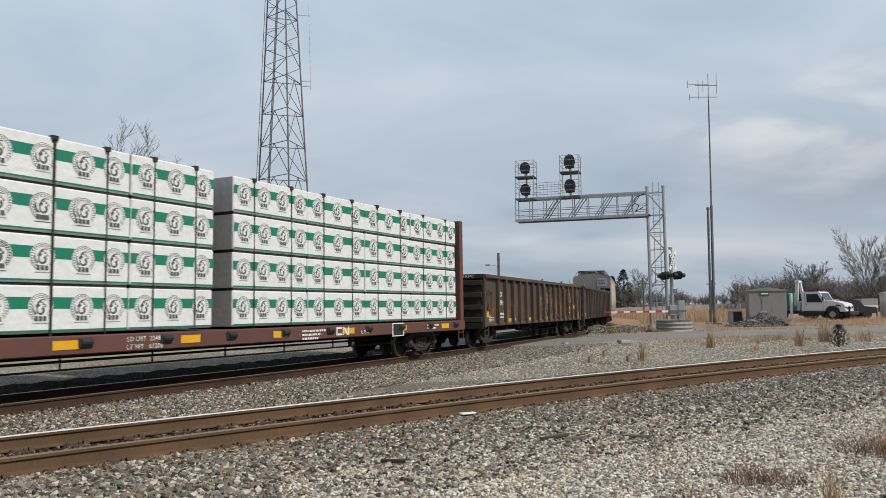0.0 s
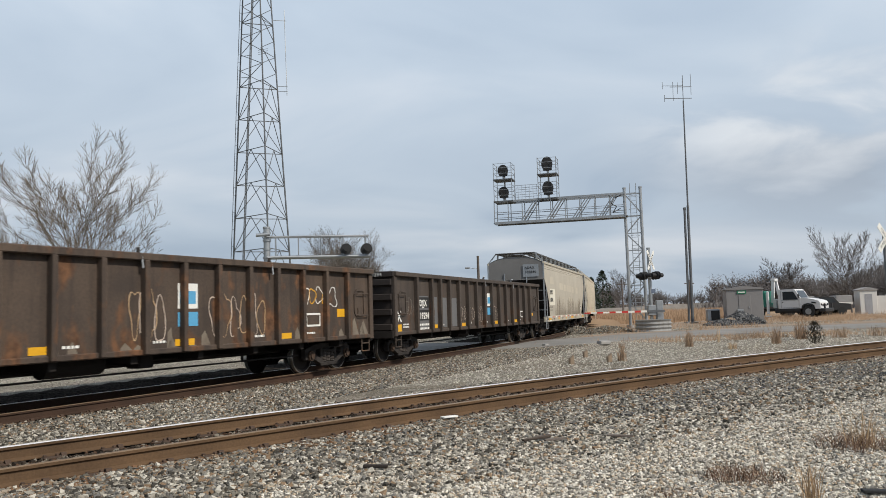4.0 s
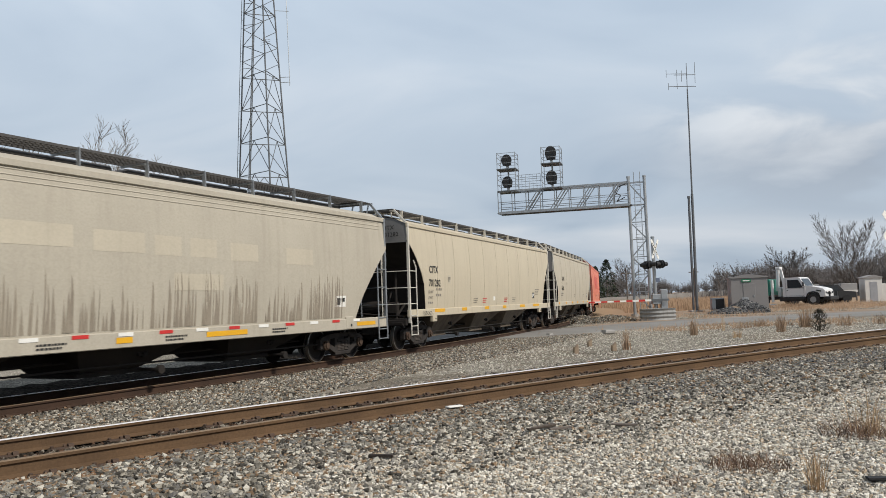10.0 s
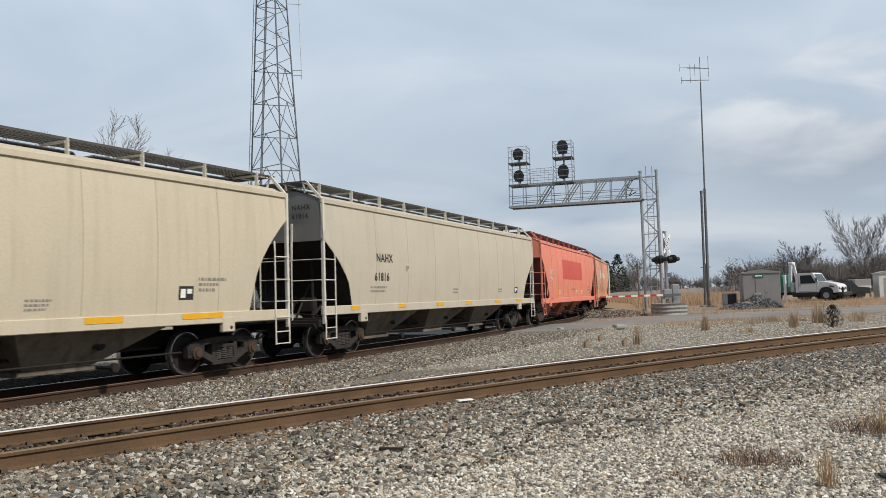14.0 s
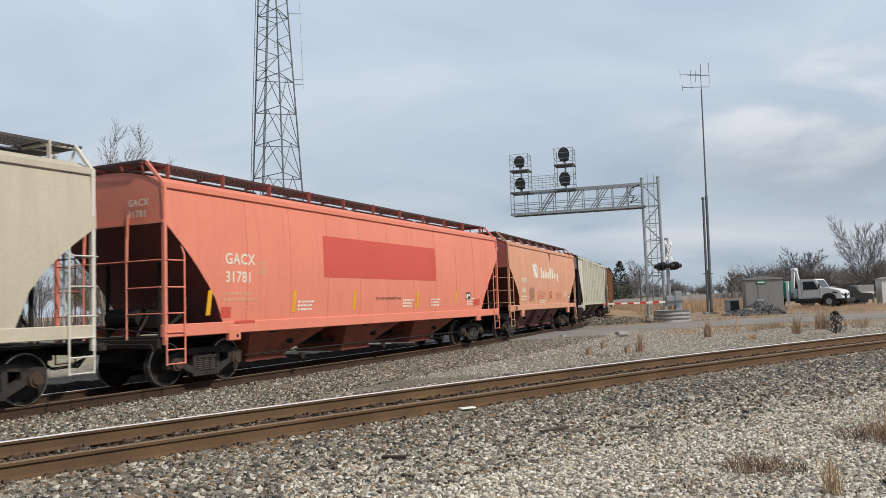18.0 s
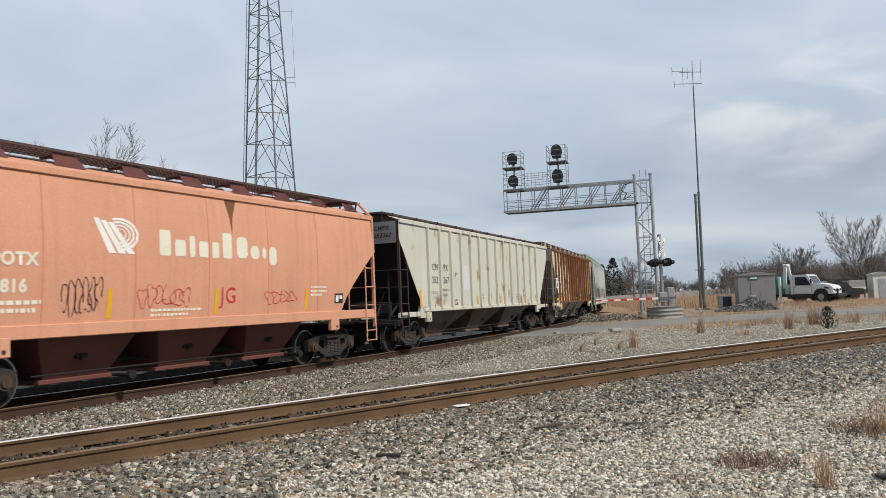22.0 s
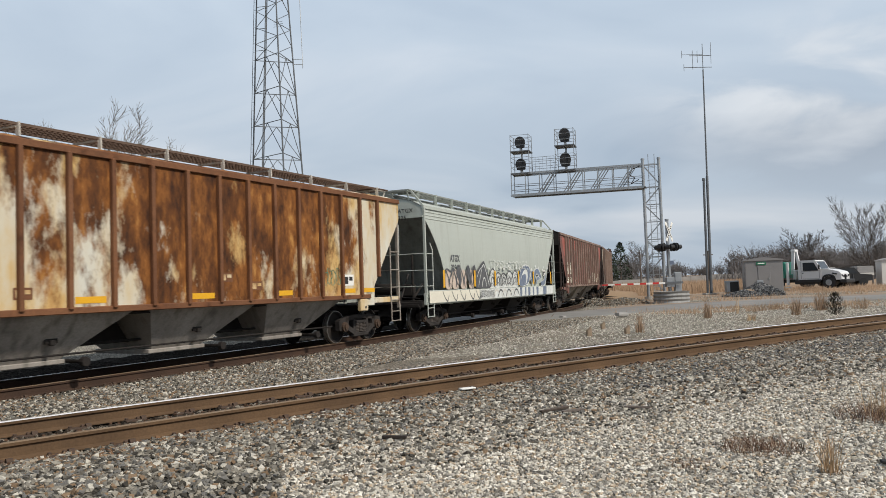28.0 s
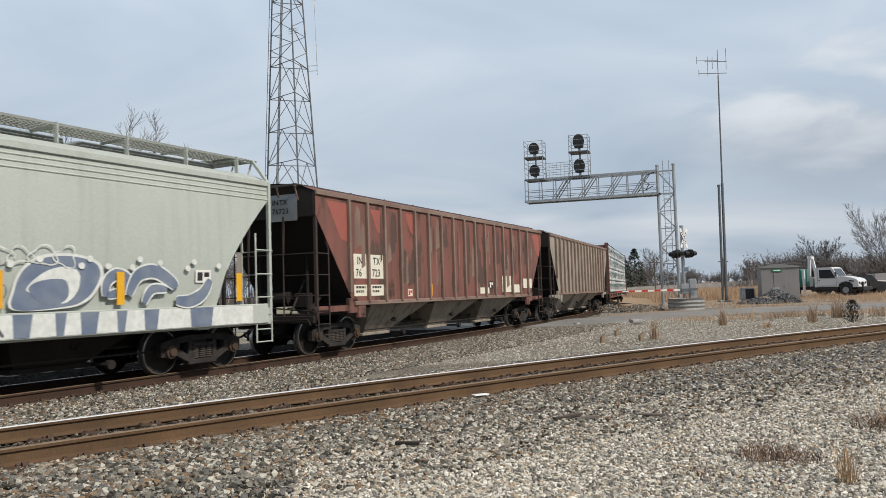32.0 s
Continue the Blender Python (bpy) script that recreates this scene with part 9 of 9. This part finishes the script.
def tree_line(name, x0, y0, x1, y1, n, h0, h1, seed, label, mat="hazed_twig"):
    """A far belt of leafless woods: trunks with fanned limbs and fine twigs."""
    rng = np.random.default_rng(seed)
    co, fs = [], []

    def sliver(p, q, w):
        m = len(co)
        co.extend([(p[0] - w, p[1], p[2]), (p[0] + w, p[1], p[2]), tuple(q)])
        fs.append((m, m + 1, m + 2))

    for i in range(n):
        u = rng.random()
        x, y = x0 + (x1 - x0) * u + rng.normal() * 3, y0 + (y1 - y0) * u + rng.normal() * 8
        hh = rng.uniform(h0, h1) * (0.82 + 0.28 * math.sin(u * 17 + seed) * math.sin(u * 5))
        w = hh * rng.uniform(0.36, 0.52)
        sliver((x, y, -1), (x, y, hh * 0.9), 0.13)
        for k in range(34):
            bx = x + rng.normal() * 2.4
            sliver((bx, y + rng.normal(), -0.5), (bx + rng.normal() * 0.5, y, rng.uniform(0.8, 0.40 * hh)), 0.09)
        for k in range(40):
            # limbs that end on the shell of a rounded crown
            a, el = rng.uniform(0, 2 * math.pi), math.asin(rng.uniform(-0.35, 1.0))
            p = np.array((x, y, hh * rng.uniform(0.15, 0.6)))
            f = rng.uniform(0.55, 1.0)
            q = np.array((x + math.cos(a) * math.cos(el) * w * f, y + math.sin(a) * math.cos(el) * w * f, hh * 0.56 + math.sin(el) * hh * 0.42 * f))
            sliver(p, q, 0.035)
            for t in (0.45, 0.6, 0.72, 0.85, 1.0):
                b = p + (q - p) * t
                for e in range(4):
                    sliver(b, b + np.array((rng.normal() * 0.55, rng.normal() * 0.55, rng.normal() * 0.35 + 0.35)) * hh / 10, 0.032)
    ob = new(name, mesh_from(name, co, fs))
    ob.data.materials.append(M[mat])
    return tagged(ob, label, "woodland", kind="stuff")


tree_line("far_woods", -20, 250, 190, 200, 380, 5.0, 8.8, 3, "distant belt of brown leafless woods")
tree_line("left_woods", -130, 120, -8, 130, 120, 8, 12.5, 5, "grey leafless woods behind the railway")
tree_line("right_woods", 52, 132, 150, 112, 290, 5.6, 8.8, 9, "brown leafless woods at the field edge")


def evergreens():
    for x, y, hh in ((37.5, 178, 8.0), (40.5, 180, 9.5), (32.5, 170, 5.0)):
        t = thing("evergreen_tree", at_ground(x, y), "dark evergreen tree at the edge of the woods", "tree", "dark evergreens")
        rng = random.Random(int(x))
        bm = bmesh.new()
        rod(bm, (0, 0, -0.5), (0, 0, hh * 0.8), 0.2, 6, 0.05)
        part("trunk", bm, M["bark"], t)
        co, fs = [], []
        for k in range(900):
            z = hh * (0.08 + 0.92 * rng.random())
            r = hh * 0.33 * (1 - z / hh) ** 0.6 * rng.uniform(0.6, 1.05)
            a = rng.uniform(0, 6.283)
            c = Vector((math.cos(a) * r, math.sin(a) * r, z))
            n = len(co)
            for q in range(3):
                co.append(tuple(c + Vector((rng.uniform(-1, 1), rng.uniform(-1, 1), rng.uniform(-0.7, 0.7))) * 0.42))
            fs.append((n, n + 1, n + 2))
        part("crown", mesh_from("crown", co, fs), M["evergreen"], t)


evergreens()


def blades(n, radius, height, seed, flat=0.3, width=0.006):
    rng = np.random.default_rng(seed)
    co, fs = [], []
    for i in range(n):
        a, r = rng.uniform(0, 6.283), radius * rng.random() ** 0.7
        x, y = math.cos(a) * r, math.sin(a) * r
        h = height * rng.uniform(0.4, 1.0)
        dx, dy = rng.normal() * flat * h, rng.normal() * flat * h
        w = width * rng.uniform(0.6, 1.4)
        b = rng.uniform(0, 3.14)
        ux, uy = math.cos(b) * w, math.sin(b) * w
        m = len(co)
        co += [(x - ux, y - uy, -0.02), (x + ux, y + uy, -0.02), (x + dx * 0.4 + ux * 0.7, y + dy * 0.4 + uy * 0.7, h * 0.6), (x + dx * 0.4 - ux * 0.7, y + dy * 0.4 - uy * 0.7, h * 0.6), (x + dx, y + dy, h)]
        fs += [(m, m + 1, m + 2, m + 3), (m + 3, m + 2, m + 4)]
    return mesh_from("blades", co, fs)


def tuft(x, y, n, radius, height, seed, mat, label, flat=0.3, width=0.006):
    t = thing("grass_tuft", at_ground(x, y), label, "grass", "dry tufts on the gravel")
    part("tuft", blades(n, radius, height, seed, flat, width), M[mat], t)


TUFTS = ((2.76, 7.05, 480, 0.34, 0.15, 1, "dead_weed", 0.9), (4.46, 8.28, 420, 0.42, 0.20, 2, "dead_weed", 0.8), (1.98, 6.6, 140, 0.22, 0.07, 3, "dead_weed", 1.0), (2.92, 6.15, 60, 0.07, 0.42, 4, "pale_straw", 0.25),
         (4.5, 8.3, 60, 0.16, 0.55, 14, "pale_straw", 0.3), (5.51, 22.42, 90, 0.13, 0.55, 5, "dry_grass", 0.18),
         (9.79, 29.52, 110, 0.16, 0.75, 6, "dry_grass", 0.14),
         (10.02, 25.9, 60, 0.13, 0.3, 7, "pale_straw", 0.4),
         (12.71, 28.68, 90, 0.2, 0.85, 8, "dry_grass", 0.16),
         (15.08, 31.75, 130, 0.25, 1.05, 9, "dry_grass", 0.16),
         (16.59, 31.59, 90, 0.35, 0.6, 10, "dry_grass", 0.3),
         (14.4, 34.56, 110, 0.5, 0.5, 11, "dry_grass", 0.4),
         (13.2, 33.6, 80, 0.4, 0.45, 12, "dry_grass", 0.4),
         (18.2, 31.8, 90, 0.5, 0.55, 13, "dry_grass", 0.3),
         (7.6, 31.0, 30, 0.1, 0.3, 15, "dry_grass", 0.25),
         (11.9, 32.2, 14, 0.05, 0.9, 16, "pale_straw", 0.05),
         (20.5, 33.2, 80, 0.5, 0.6, 17, "dry_grass", 0.3))
for x, y, n, r, hh, sd, mt, fl in TUFTS:
    tuft(x, y, n, r, hh, sd, mt, "dry straw-coloured grass tuft" if mt != "dead_weed" else "low dead brown weed mat", fl, 0.003 if y < 12 else 0.007)


def field_grass():
    rng = np.random.default_rng(4)
    co, fs = [], []
    for i in range(14000):
        x, y = rng.uniform(10, 60), rng.uniform(71, 118)
        if x < np.interp(y, TY[400:1120], TX[400:1120]) + 4 or x > 0.41 * y:
            continue
        h = rng.uniform(0.35, 0.95)
        w = rng.uniform(0.03, 0.09)
        m = len(co)
        lean = rng.normal() * 0.2
        co += [(x - w, y, -0.2), (x + w, y, -0.2), (x + lean, y, h)]
        fs.append((m, m + 1, m + 2))
    ob = new("tall_dry_grass", mesh_from("tall_dry_grass", co, fs))
    ob.data.materials.append(M["dry_grass"])
    tagged(ob, "tall russet dry grass beyond the crossing", "grass", kind="stuff")


field_grass()


def low_grass():
    """Thin dry grass in clumps on the stony ground by the road and round the equipment."""
    rng = np.random.default_rng(14)
    co, fs = [], []
    for x0, x1, y0, y1, clumps, tall in ((11, 46, 48.5, 66, 150, 0.34), (9, 30, 33, 38.5, 60, 0.26), (26, 50, 60, 76, 120, 0.42), (2, 12, 46, 60, 50, 0.3)):
        for c in range(clumps):
            cx, cy, r = rng.uniform(x0, x1), rng.uniform(y0, y1), rng.uniform(0.25, 1.1)
            if cx < np.interp(cy, TY[400:1120], TX[400:1120]) + 3.2:
                continue
            base = gz(cx, cy)
            for i in range(int(34 * r) + 8):
                x, y = cx + rng.normal() * r, cy + rng.normal() * r * 0.6
                h, w, lean = tall * rng.uniform(0.4, 1.1), rng.uniform(0.008, 0.022), rng.normal() * 0.14
                m = len(co)
                co += [(x - w, y, base - 0.05), (x + w, y, base - 0.05), (x + lean, y + rng.normal() * 0.08, base + h)]
                fs.append((m, m + 1, m + 2))
    ob = new("low_dry_grass", mesh_from("low_dry_grass", co, fs))
    ob.data.materials.append(M["dry_grass"])
    tagged(ob, "thin clumps of dry grass on stony ground", "grass", kind="stuff")


low_grass()


def cedar_bush():
    t = thing("small_evergreen_bush", at_ground(13.23, 26.85), "small dark self-sown evergreen bush", "bush")
    rng = random.Random(6)
    bm = bmesh.new()
    rod(bm, (0, 0, -0.05), (0, 0, 0.6), 0.03, 6, 0.01)
    part("stem", bm, M["bark"], t)
    co, fs = [], []
    for k in range(700):
        z = 0.72 * rng.random() ** 0.8
        r = 0.34 * math.sin(math.pi * min(1, 0.25 + 0.75 * z / 0.74)) ** 0.7 * rng.uniform(0.0, 1.15) ** 0.6
        a = rng.uniform(0, 6.283)
        c = Vector((math.cos(a) * r, math.sin(a) * r, z))
        d = Vector((math.cos(a) * 0.5, math.sin(a) * 0.5, 1)) * rng.uniform(0.05, 0.12)
        s = Vector((-math.sin(a), math.cos(a), 0)) * 0.012
        n = len(co)
        co += [tuple(c - s), tuple(c + s), tuple(c + d)]
        fs.append((n, n + 1, n + 2))
    part("foliage", mesh_from("foliage", co, fs), M["dark_needle"], t)


cedar_bush()


def road_signal():
    """The cantilever road signal beyond the track: a stout pole, a railed arm and paired lights."""
    t = thing("crossing_cantilever", at_ground(-9.1, 46.0, 8), "galvanised cantilever crossing signal with paired lights", "crossing signal")
    g = M["galv"]
    bm = bmesh.new()
    rod(bm, (0, 0, 0), (0, 0, 6.75), 0.19, 14)
    rod(bm, (0, 0, 6.75), (0, 0, 6.85), 0.21, 14)
    for z in (5.0, 5.5, 6.0, 6.45):
        rod(bm, (0, 0, z), (0, 0, z + 0.09), 0.24, 14)
    part("pole", bm, g, t)
    bm = bmesh.new()
    rod(bm, (-0.6, -0.2, 6.35), (0.2, -0.2, 6.4), 0.10, 10)
    part("counter_arm", bm, g, t)
    for z, r in ((5.05, 0.085), (6.25, 0.045)):
        bm = bmesh.new()
        rod(bm, (0, -0.25, z), (5.9, -0.25, z - 0.02), r, 8)
        rod(bm, (0, 0.35, z), (5.9, 0.35, z - 0.02), r, 8)
        part("arm_tube", bm, g, t)
    for i in range(5):
        bm = bmesh.new()
        x = 0.5 + 1.3 * i
        rod(bm, (x, -0.25, 5.05), (x, -0.25, 6.25), 0.03, 6)
        rod(bm, (x, 0.35, 5.05), (x, 0.35, 6.25), 0.03, 6)
        part("arm_post", bm, g, t)
    bm = bmesh.new()
    box(bm, 0.2, 5.9, -0.2, 0.3, 5.1, 5.14)
    part("arm_walkway", bm, M["galv_dark"], t)
    for x in (4.55, 5.75):
        for y, out in ((-0.4, -1), (0.5, 1)):
            bm = bmesh.new()
            lathe(bm, ((-0.02, 0.32), (0.02, 0.32)), 20)
            lathe(bm, ((0.02, 0.14), (0.12, 0.16), (0.5, 0.17)) if out > 0 else ((-0.5, 0.17), (-0.12, 0.16), (-0.02, 0.14)), 14)
            bmesh.ops.translate(bm, verts=bm.verts[:], vec=(x, y, 5.45))
            part("flashing_light", bm, M["black"], t)


def street_lamp():
    t = thing("street_lamp", at_ground(4.9, 72.0), "wooden pole with a small street lamp", "street lamp")
    bm = bmesh.new()
    rod(bm, (0, 0, 0), (0, 0, 6.6), 0.15, 10, 0.11)
    part("pole", bm, M["bark"], t)
    bm = bmesh.new()
    rod(bm, (0, 0, 5.4), (-0.85, 0, 5.55), 0.03, 6)
    part("arm", bm, M["galv"], t)
    bm = bmesh.new()
    box(bm, -1.2, -0.75, -0.12, 0.12, 5.45, 5.6, bevel=0.04)
    part("lamp_head", bm, M["galv"], t)


def crossbuck_sign():
    t = thing("crossbuck_sign", at_ground(19.03, 32.2, 30), "white railroad crossbuck sign on a grey post", "crossing sign")
    bm = bmesh.new()
    rod(bm, (0, 0, 0), (0, 0, 4.15), 0.06, 10)
    part("post", bm, M["galv_dark"], t)
    for k, (a, words) in enumerate(((-45, "RAIL ROAD"), (45, "CROSSING"))):
        m = Matrix.Translation((0, -0.09 - 0.025 * k, 3.98)) @ Matrix.Rotation(radians(a), 4, "Y")
        bm = bmesh.new()
        box(bm, -0.76, 0.76, -0.008, 0.008, -0.13, 0.13, m)
        bl = part("blade", bm, M["white_paint"], t)
        cu = bpy.data.curves.new("lettering", "FONT")
        cu.body, cu.size, cu.resolution_u, cu.align_x = words, 0.20, 2, "CENTER"
        tmp = bpy.data.objects.new("lettering", cu)
        scene.collection.objects.link(tmp)
        me = bpy.data.meshes.new_from_object(tmp.evaluated_get(bpy.context.evaluated_depsgraph_get()))
        bpy.data.objects.remove(tmp)
        for v in me.vertices:
            v.co = m @ Vector((v.co.x * 1.15, -0.012, v.co.y - 0.06))
        me.materials.clear()
        part("lettering", me, M["ink"], bl)


def far_buildings():
    w = new("retaining_wall", None)
    tagged(w, "long pale concrete bank behind the field", "wall", kind="structure")
    for i in range(9):
        bm = bmesh.new()
        x = 28 + 4.4 * i
        box(bm, x, x + 4.38, 146, 146.6, -1, 0.9 + 0.1 * i, bevel=0.02)
        part("wall_panel", bm, M["concrete"], w)
    t = thing("white_shed", at_ground(43.7, 77.0, -12), "small white metal shed beside the field", "shed")
    bm = bmesh.new()
    box(bm, -1.2, 0.35, -0.9, 0.9, 0, 2.35, bevel=0.02)
    part("wall", bm, M["building_wall"], t)
    bm = bmesh.new()
    extrude(bm, ((-1.3, 2.33), (0.45, 2.33), (0.45, 2.4), (-0.42, 2.62), (-1.3, 2.4)), "y", -1, 1)
    part("roof", bm, M["far_grey"], t)
    bm = bmesh.new()
    box(bm, 0.37, 1.3, -0.7, 0.7, 0, 1.75, bevel=0.02)
    part("lean_to", bm, M["building_wall"], t)
    bm = bmesh.new()
    box(bm, -0.75, -0.1, -0.93, -0.9, 0.05, 1.95)
    part("door", bm, M["wrap_grey"], t)
    t = thing("flatbed_trailer", at_ground(38.6, 78.0, -10), "pale flat trailer parked behind the truck", "trailer")
    bm = bmesh.new()
    box(bm, -3.6, 3.2, -1.2, 1.2, 1.0, 1.25, bevel=0.03)
    part("deck", bm, M["building_wall"], t)
    for k in range(4):
        bm = bmesh.new()
        box(bm, -3.5 + 1.75 * k, -2.0 + 1.75 * k, -1.0, 1.0, 1.26, 1.75 + 0.15 * (k % 2), bevel=0.04)
        part("load_box", bm, M["far_grey"] if k % 2 else M["building_wall"], t)
    for x in (-2.6, 1.2, 2.2):
        for sy in (-1, 1):
            bm = bmesh.new()
            lathe(bm, ((-0.12, 0.46), (0.12, 0.46)), 18)
            wh = part("wheel", bm, M["rubber"], t)
            wh.location = (x, sy * 1.0, 0.46)
    t = thing("parked_pickup", at_ground(37.2, 74.0, -10, 0.1), "dark parked pickup beyond the truck", "car")
    bm = bmesh.new()
    extrude(bm, ((-2.4, 0.45), (-2.4, 1.05), (-0.7, 1.1), (-0.35, 1.7), (0.9, 1.7), (1.4, 1.12), (2.4, 1.0), (2.45, 0.45)), "y", -0.9, 0.9)
    part("body", bm, M["black"], t)
    for x in (-1.5, 1.6):
        for sy in (-1, 1):
            bm = bmesh.new()
            lathe(bm, ((-0.1, 0.36), (0.1, 0.36)), 18)
            wh = part("wheel", bm, M["rubber"], t)
            wh.location = (x, sy * 0.85, 0.36)
    bm = bmesh.new()
    extrude(bm, ((-0.3, 1.15), (-0.1, 1.6), (0.8, 1.6), (1.15, 1.15)), "y", -0.915, 0.915)
    part("side_window", bm, M["glass"], t)
    for x, y in ((30, 120), (43, 128), (58, 140)):
        t = thing("utility_pole", at_ground(x, y), "distant wooden utility pole with cross-arm", "utility pole", "distant utility poles")
        bm = bmesh.new()
        rod(bm, (0, 0, -0.5), (0, 0, 5.4), 0.13, 8, 0.09)
        part("pole", bm, M["bark"], t)
        bm = bmesh.new()
        box(bm, -0.8, 0.8, -0.05, 0.05, 4.7, 4.85)
        part("cross_arm", bm, M["bark"], t)


def debris():
    def slab(name, label, cat, x, y, rz, l, w, h, mat, dz=0.03):
        t = thing(name, at_ground(x, y, rz, dz), label, cat)
        bm = bmesh.new()
        box(bm, -l / 2, l / 2, -w / 2, w / 2, 0, h, bevel=min(w, h) * 0.2)
        rr = random.Random(int(x * 100))
        for v in bm.verts:
            v.co += Vector((rr.uniform(-1, 1) * l * 0.03, rr.uniform(-1, 1) * w * 0.15, rr.uniform(0, 1) * h * 0.3))
        part("piece", bm, mat, t)
    slab("white_scrap", "scrap of white plastic lying by the rail", "litter", 0.29, 11.3, 30, 0.24, 0.09, 0.02, M["white_paint"], 0.05)
    slab("wood_splinter", "weathered grey splinter of old tie", "timber", 1.25, 9.35, 35, 0.42, 0.05, 0.035, M["tie_wood"])
    slab("wood_splinter", "weathered grey splinter of old tie", "timber", 1.45, 9.25, 20, 0.28, 0.04, 0.03, M["bark"])
    slab("dark_splinter", "dark splinter of old tie", "timber", 2.22, 9.32, -15, 0.3, 0.04, 0.03, M["bark"])
    slab("dark_splinter", "dark splinter of old tie", "timber", -0.55, 8.1, -10, 0.25, 0.05, 0.03, M["tie_wood"])
    slab("rubber_strip", "black rubber strip lying on the gravel", "litter", 3.56, 6.3, -12, 0.3, 0.07, 0.025, M["rubber"])
    slab("white_boulder", "pale rock at the road edge", "rock", 7.55, 33.8, 20, 0.5, 0.3, 0.15, M["concrete"])
    slab("white_boulder", "pale rock at the road edge", "rock", 5.4, 36.2, 50, 0.3, 0.22, 0.1, M["concrete"])


road_signal()
street_lamp()
crossbuck_sign()
far_buildings()
debris()


# ---------------------------------------------------------------- the train's run
def run_length(t):
    """How far the train has come by t seconds."""
    K = np.array([0, 4, 8, 12, 16, 20, 24, 28, 32.0])
    V = np.array([0.0, 24.896, 49.782, 75.006, 100.087, 125.148, 149.51, 172.768, 197.291])
    m = np.gradient(V, K)
    i = int(np.clip(np.searchsorted(K, t) - 1, 0, 7))
    u, hh = (t - K[i]) / 4.0, 4.0
    return float((2 * u**3 - 3 * u**2 + 1) * V[i] + (u**3 - 2 * u**2 + u) * hh * m[i] + (-2 * u**3 + 3 * u**2) * V[i + 1] + (u**3 - u**2) * hh * m[i + 1])


def motions():
    ticks = [0.5 * i for i in range(65)]
    spins = [0.1 * i for i in range(321)]
    for car, s0, s1, a, bogies, wheelsets in CARS:
        rows, turn = [], ([], [])
        for t in ticks:
            mid = (s0 + s1) / 2 - run_length(t)
            fx, fy, fz, fh = train_at(mid - a)
            rx, ry, rz, rh = train_at(mid + a)
            yaw = math.atan2(ry - fy, rx - fx)
            tilt = -math.asin((rz - fz) / (2 * a))
            rows.append((t, Matrix.Translation(((fx + rx) / 2, (fy + ry) / 2, (fz + rz) / 2)) @ Euler((0, tilt, yaw)).to_matrix().to_4x4()))
            for k, hd in enumerate((fh, rh)):
                turn[k].append((t, Matrix.Translation((-a if k == 0 else a, 0, 0)) @ Matrix.Rotation(math.pi / 2 - hd - yaw, 4, "Z")))
        walk(car, rows)
        for b, r in zip(bogies, turn):
            walk(b, r[::4])
        for w in wheelsets:
            at = Matrix.Translation(w.location)
            walk(w, [(t, at @ Matrix.Rotation(-run_length(t) / 0.457, 4, "Y")) for t in spins])


motions()
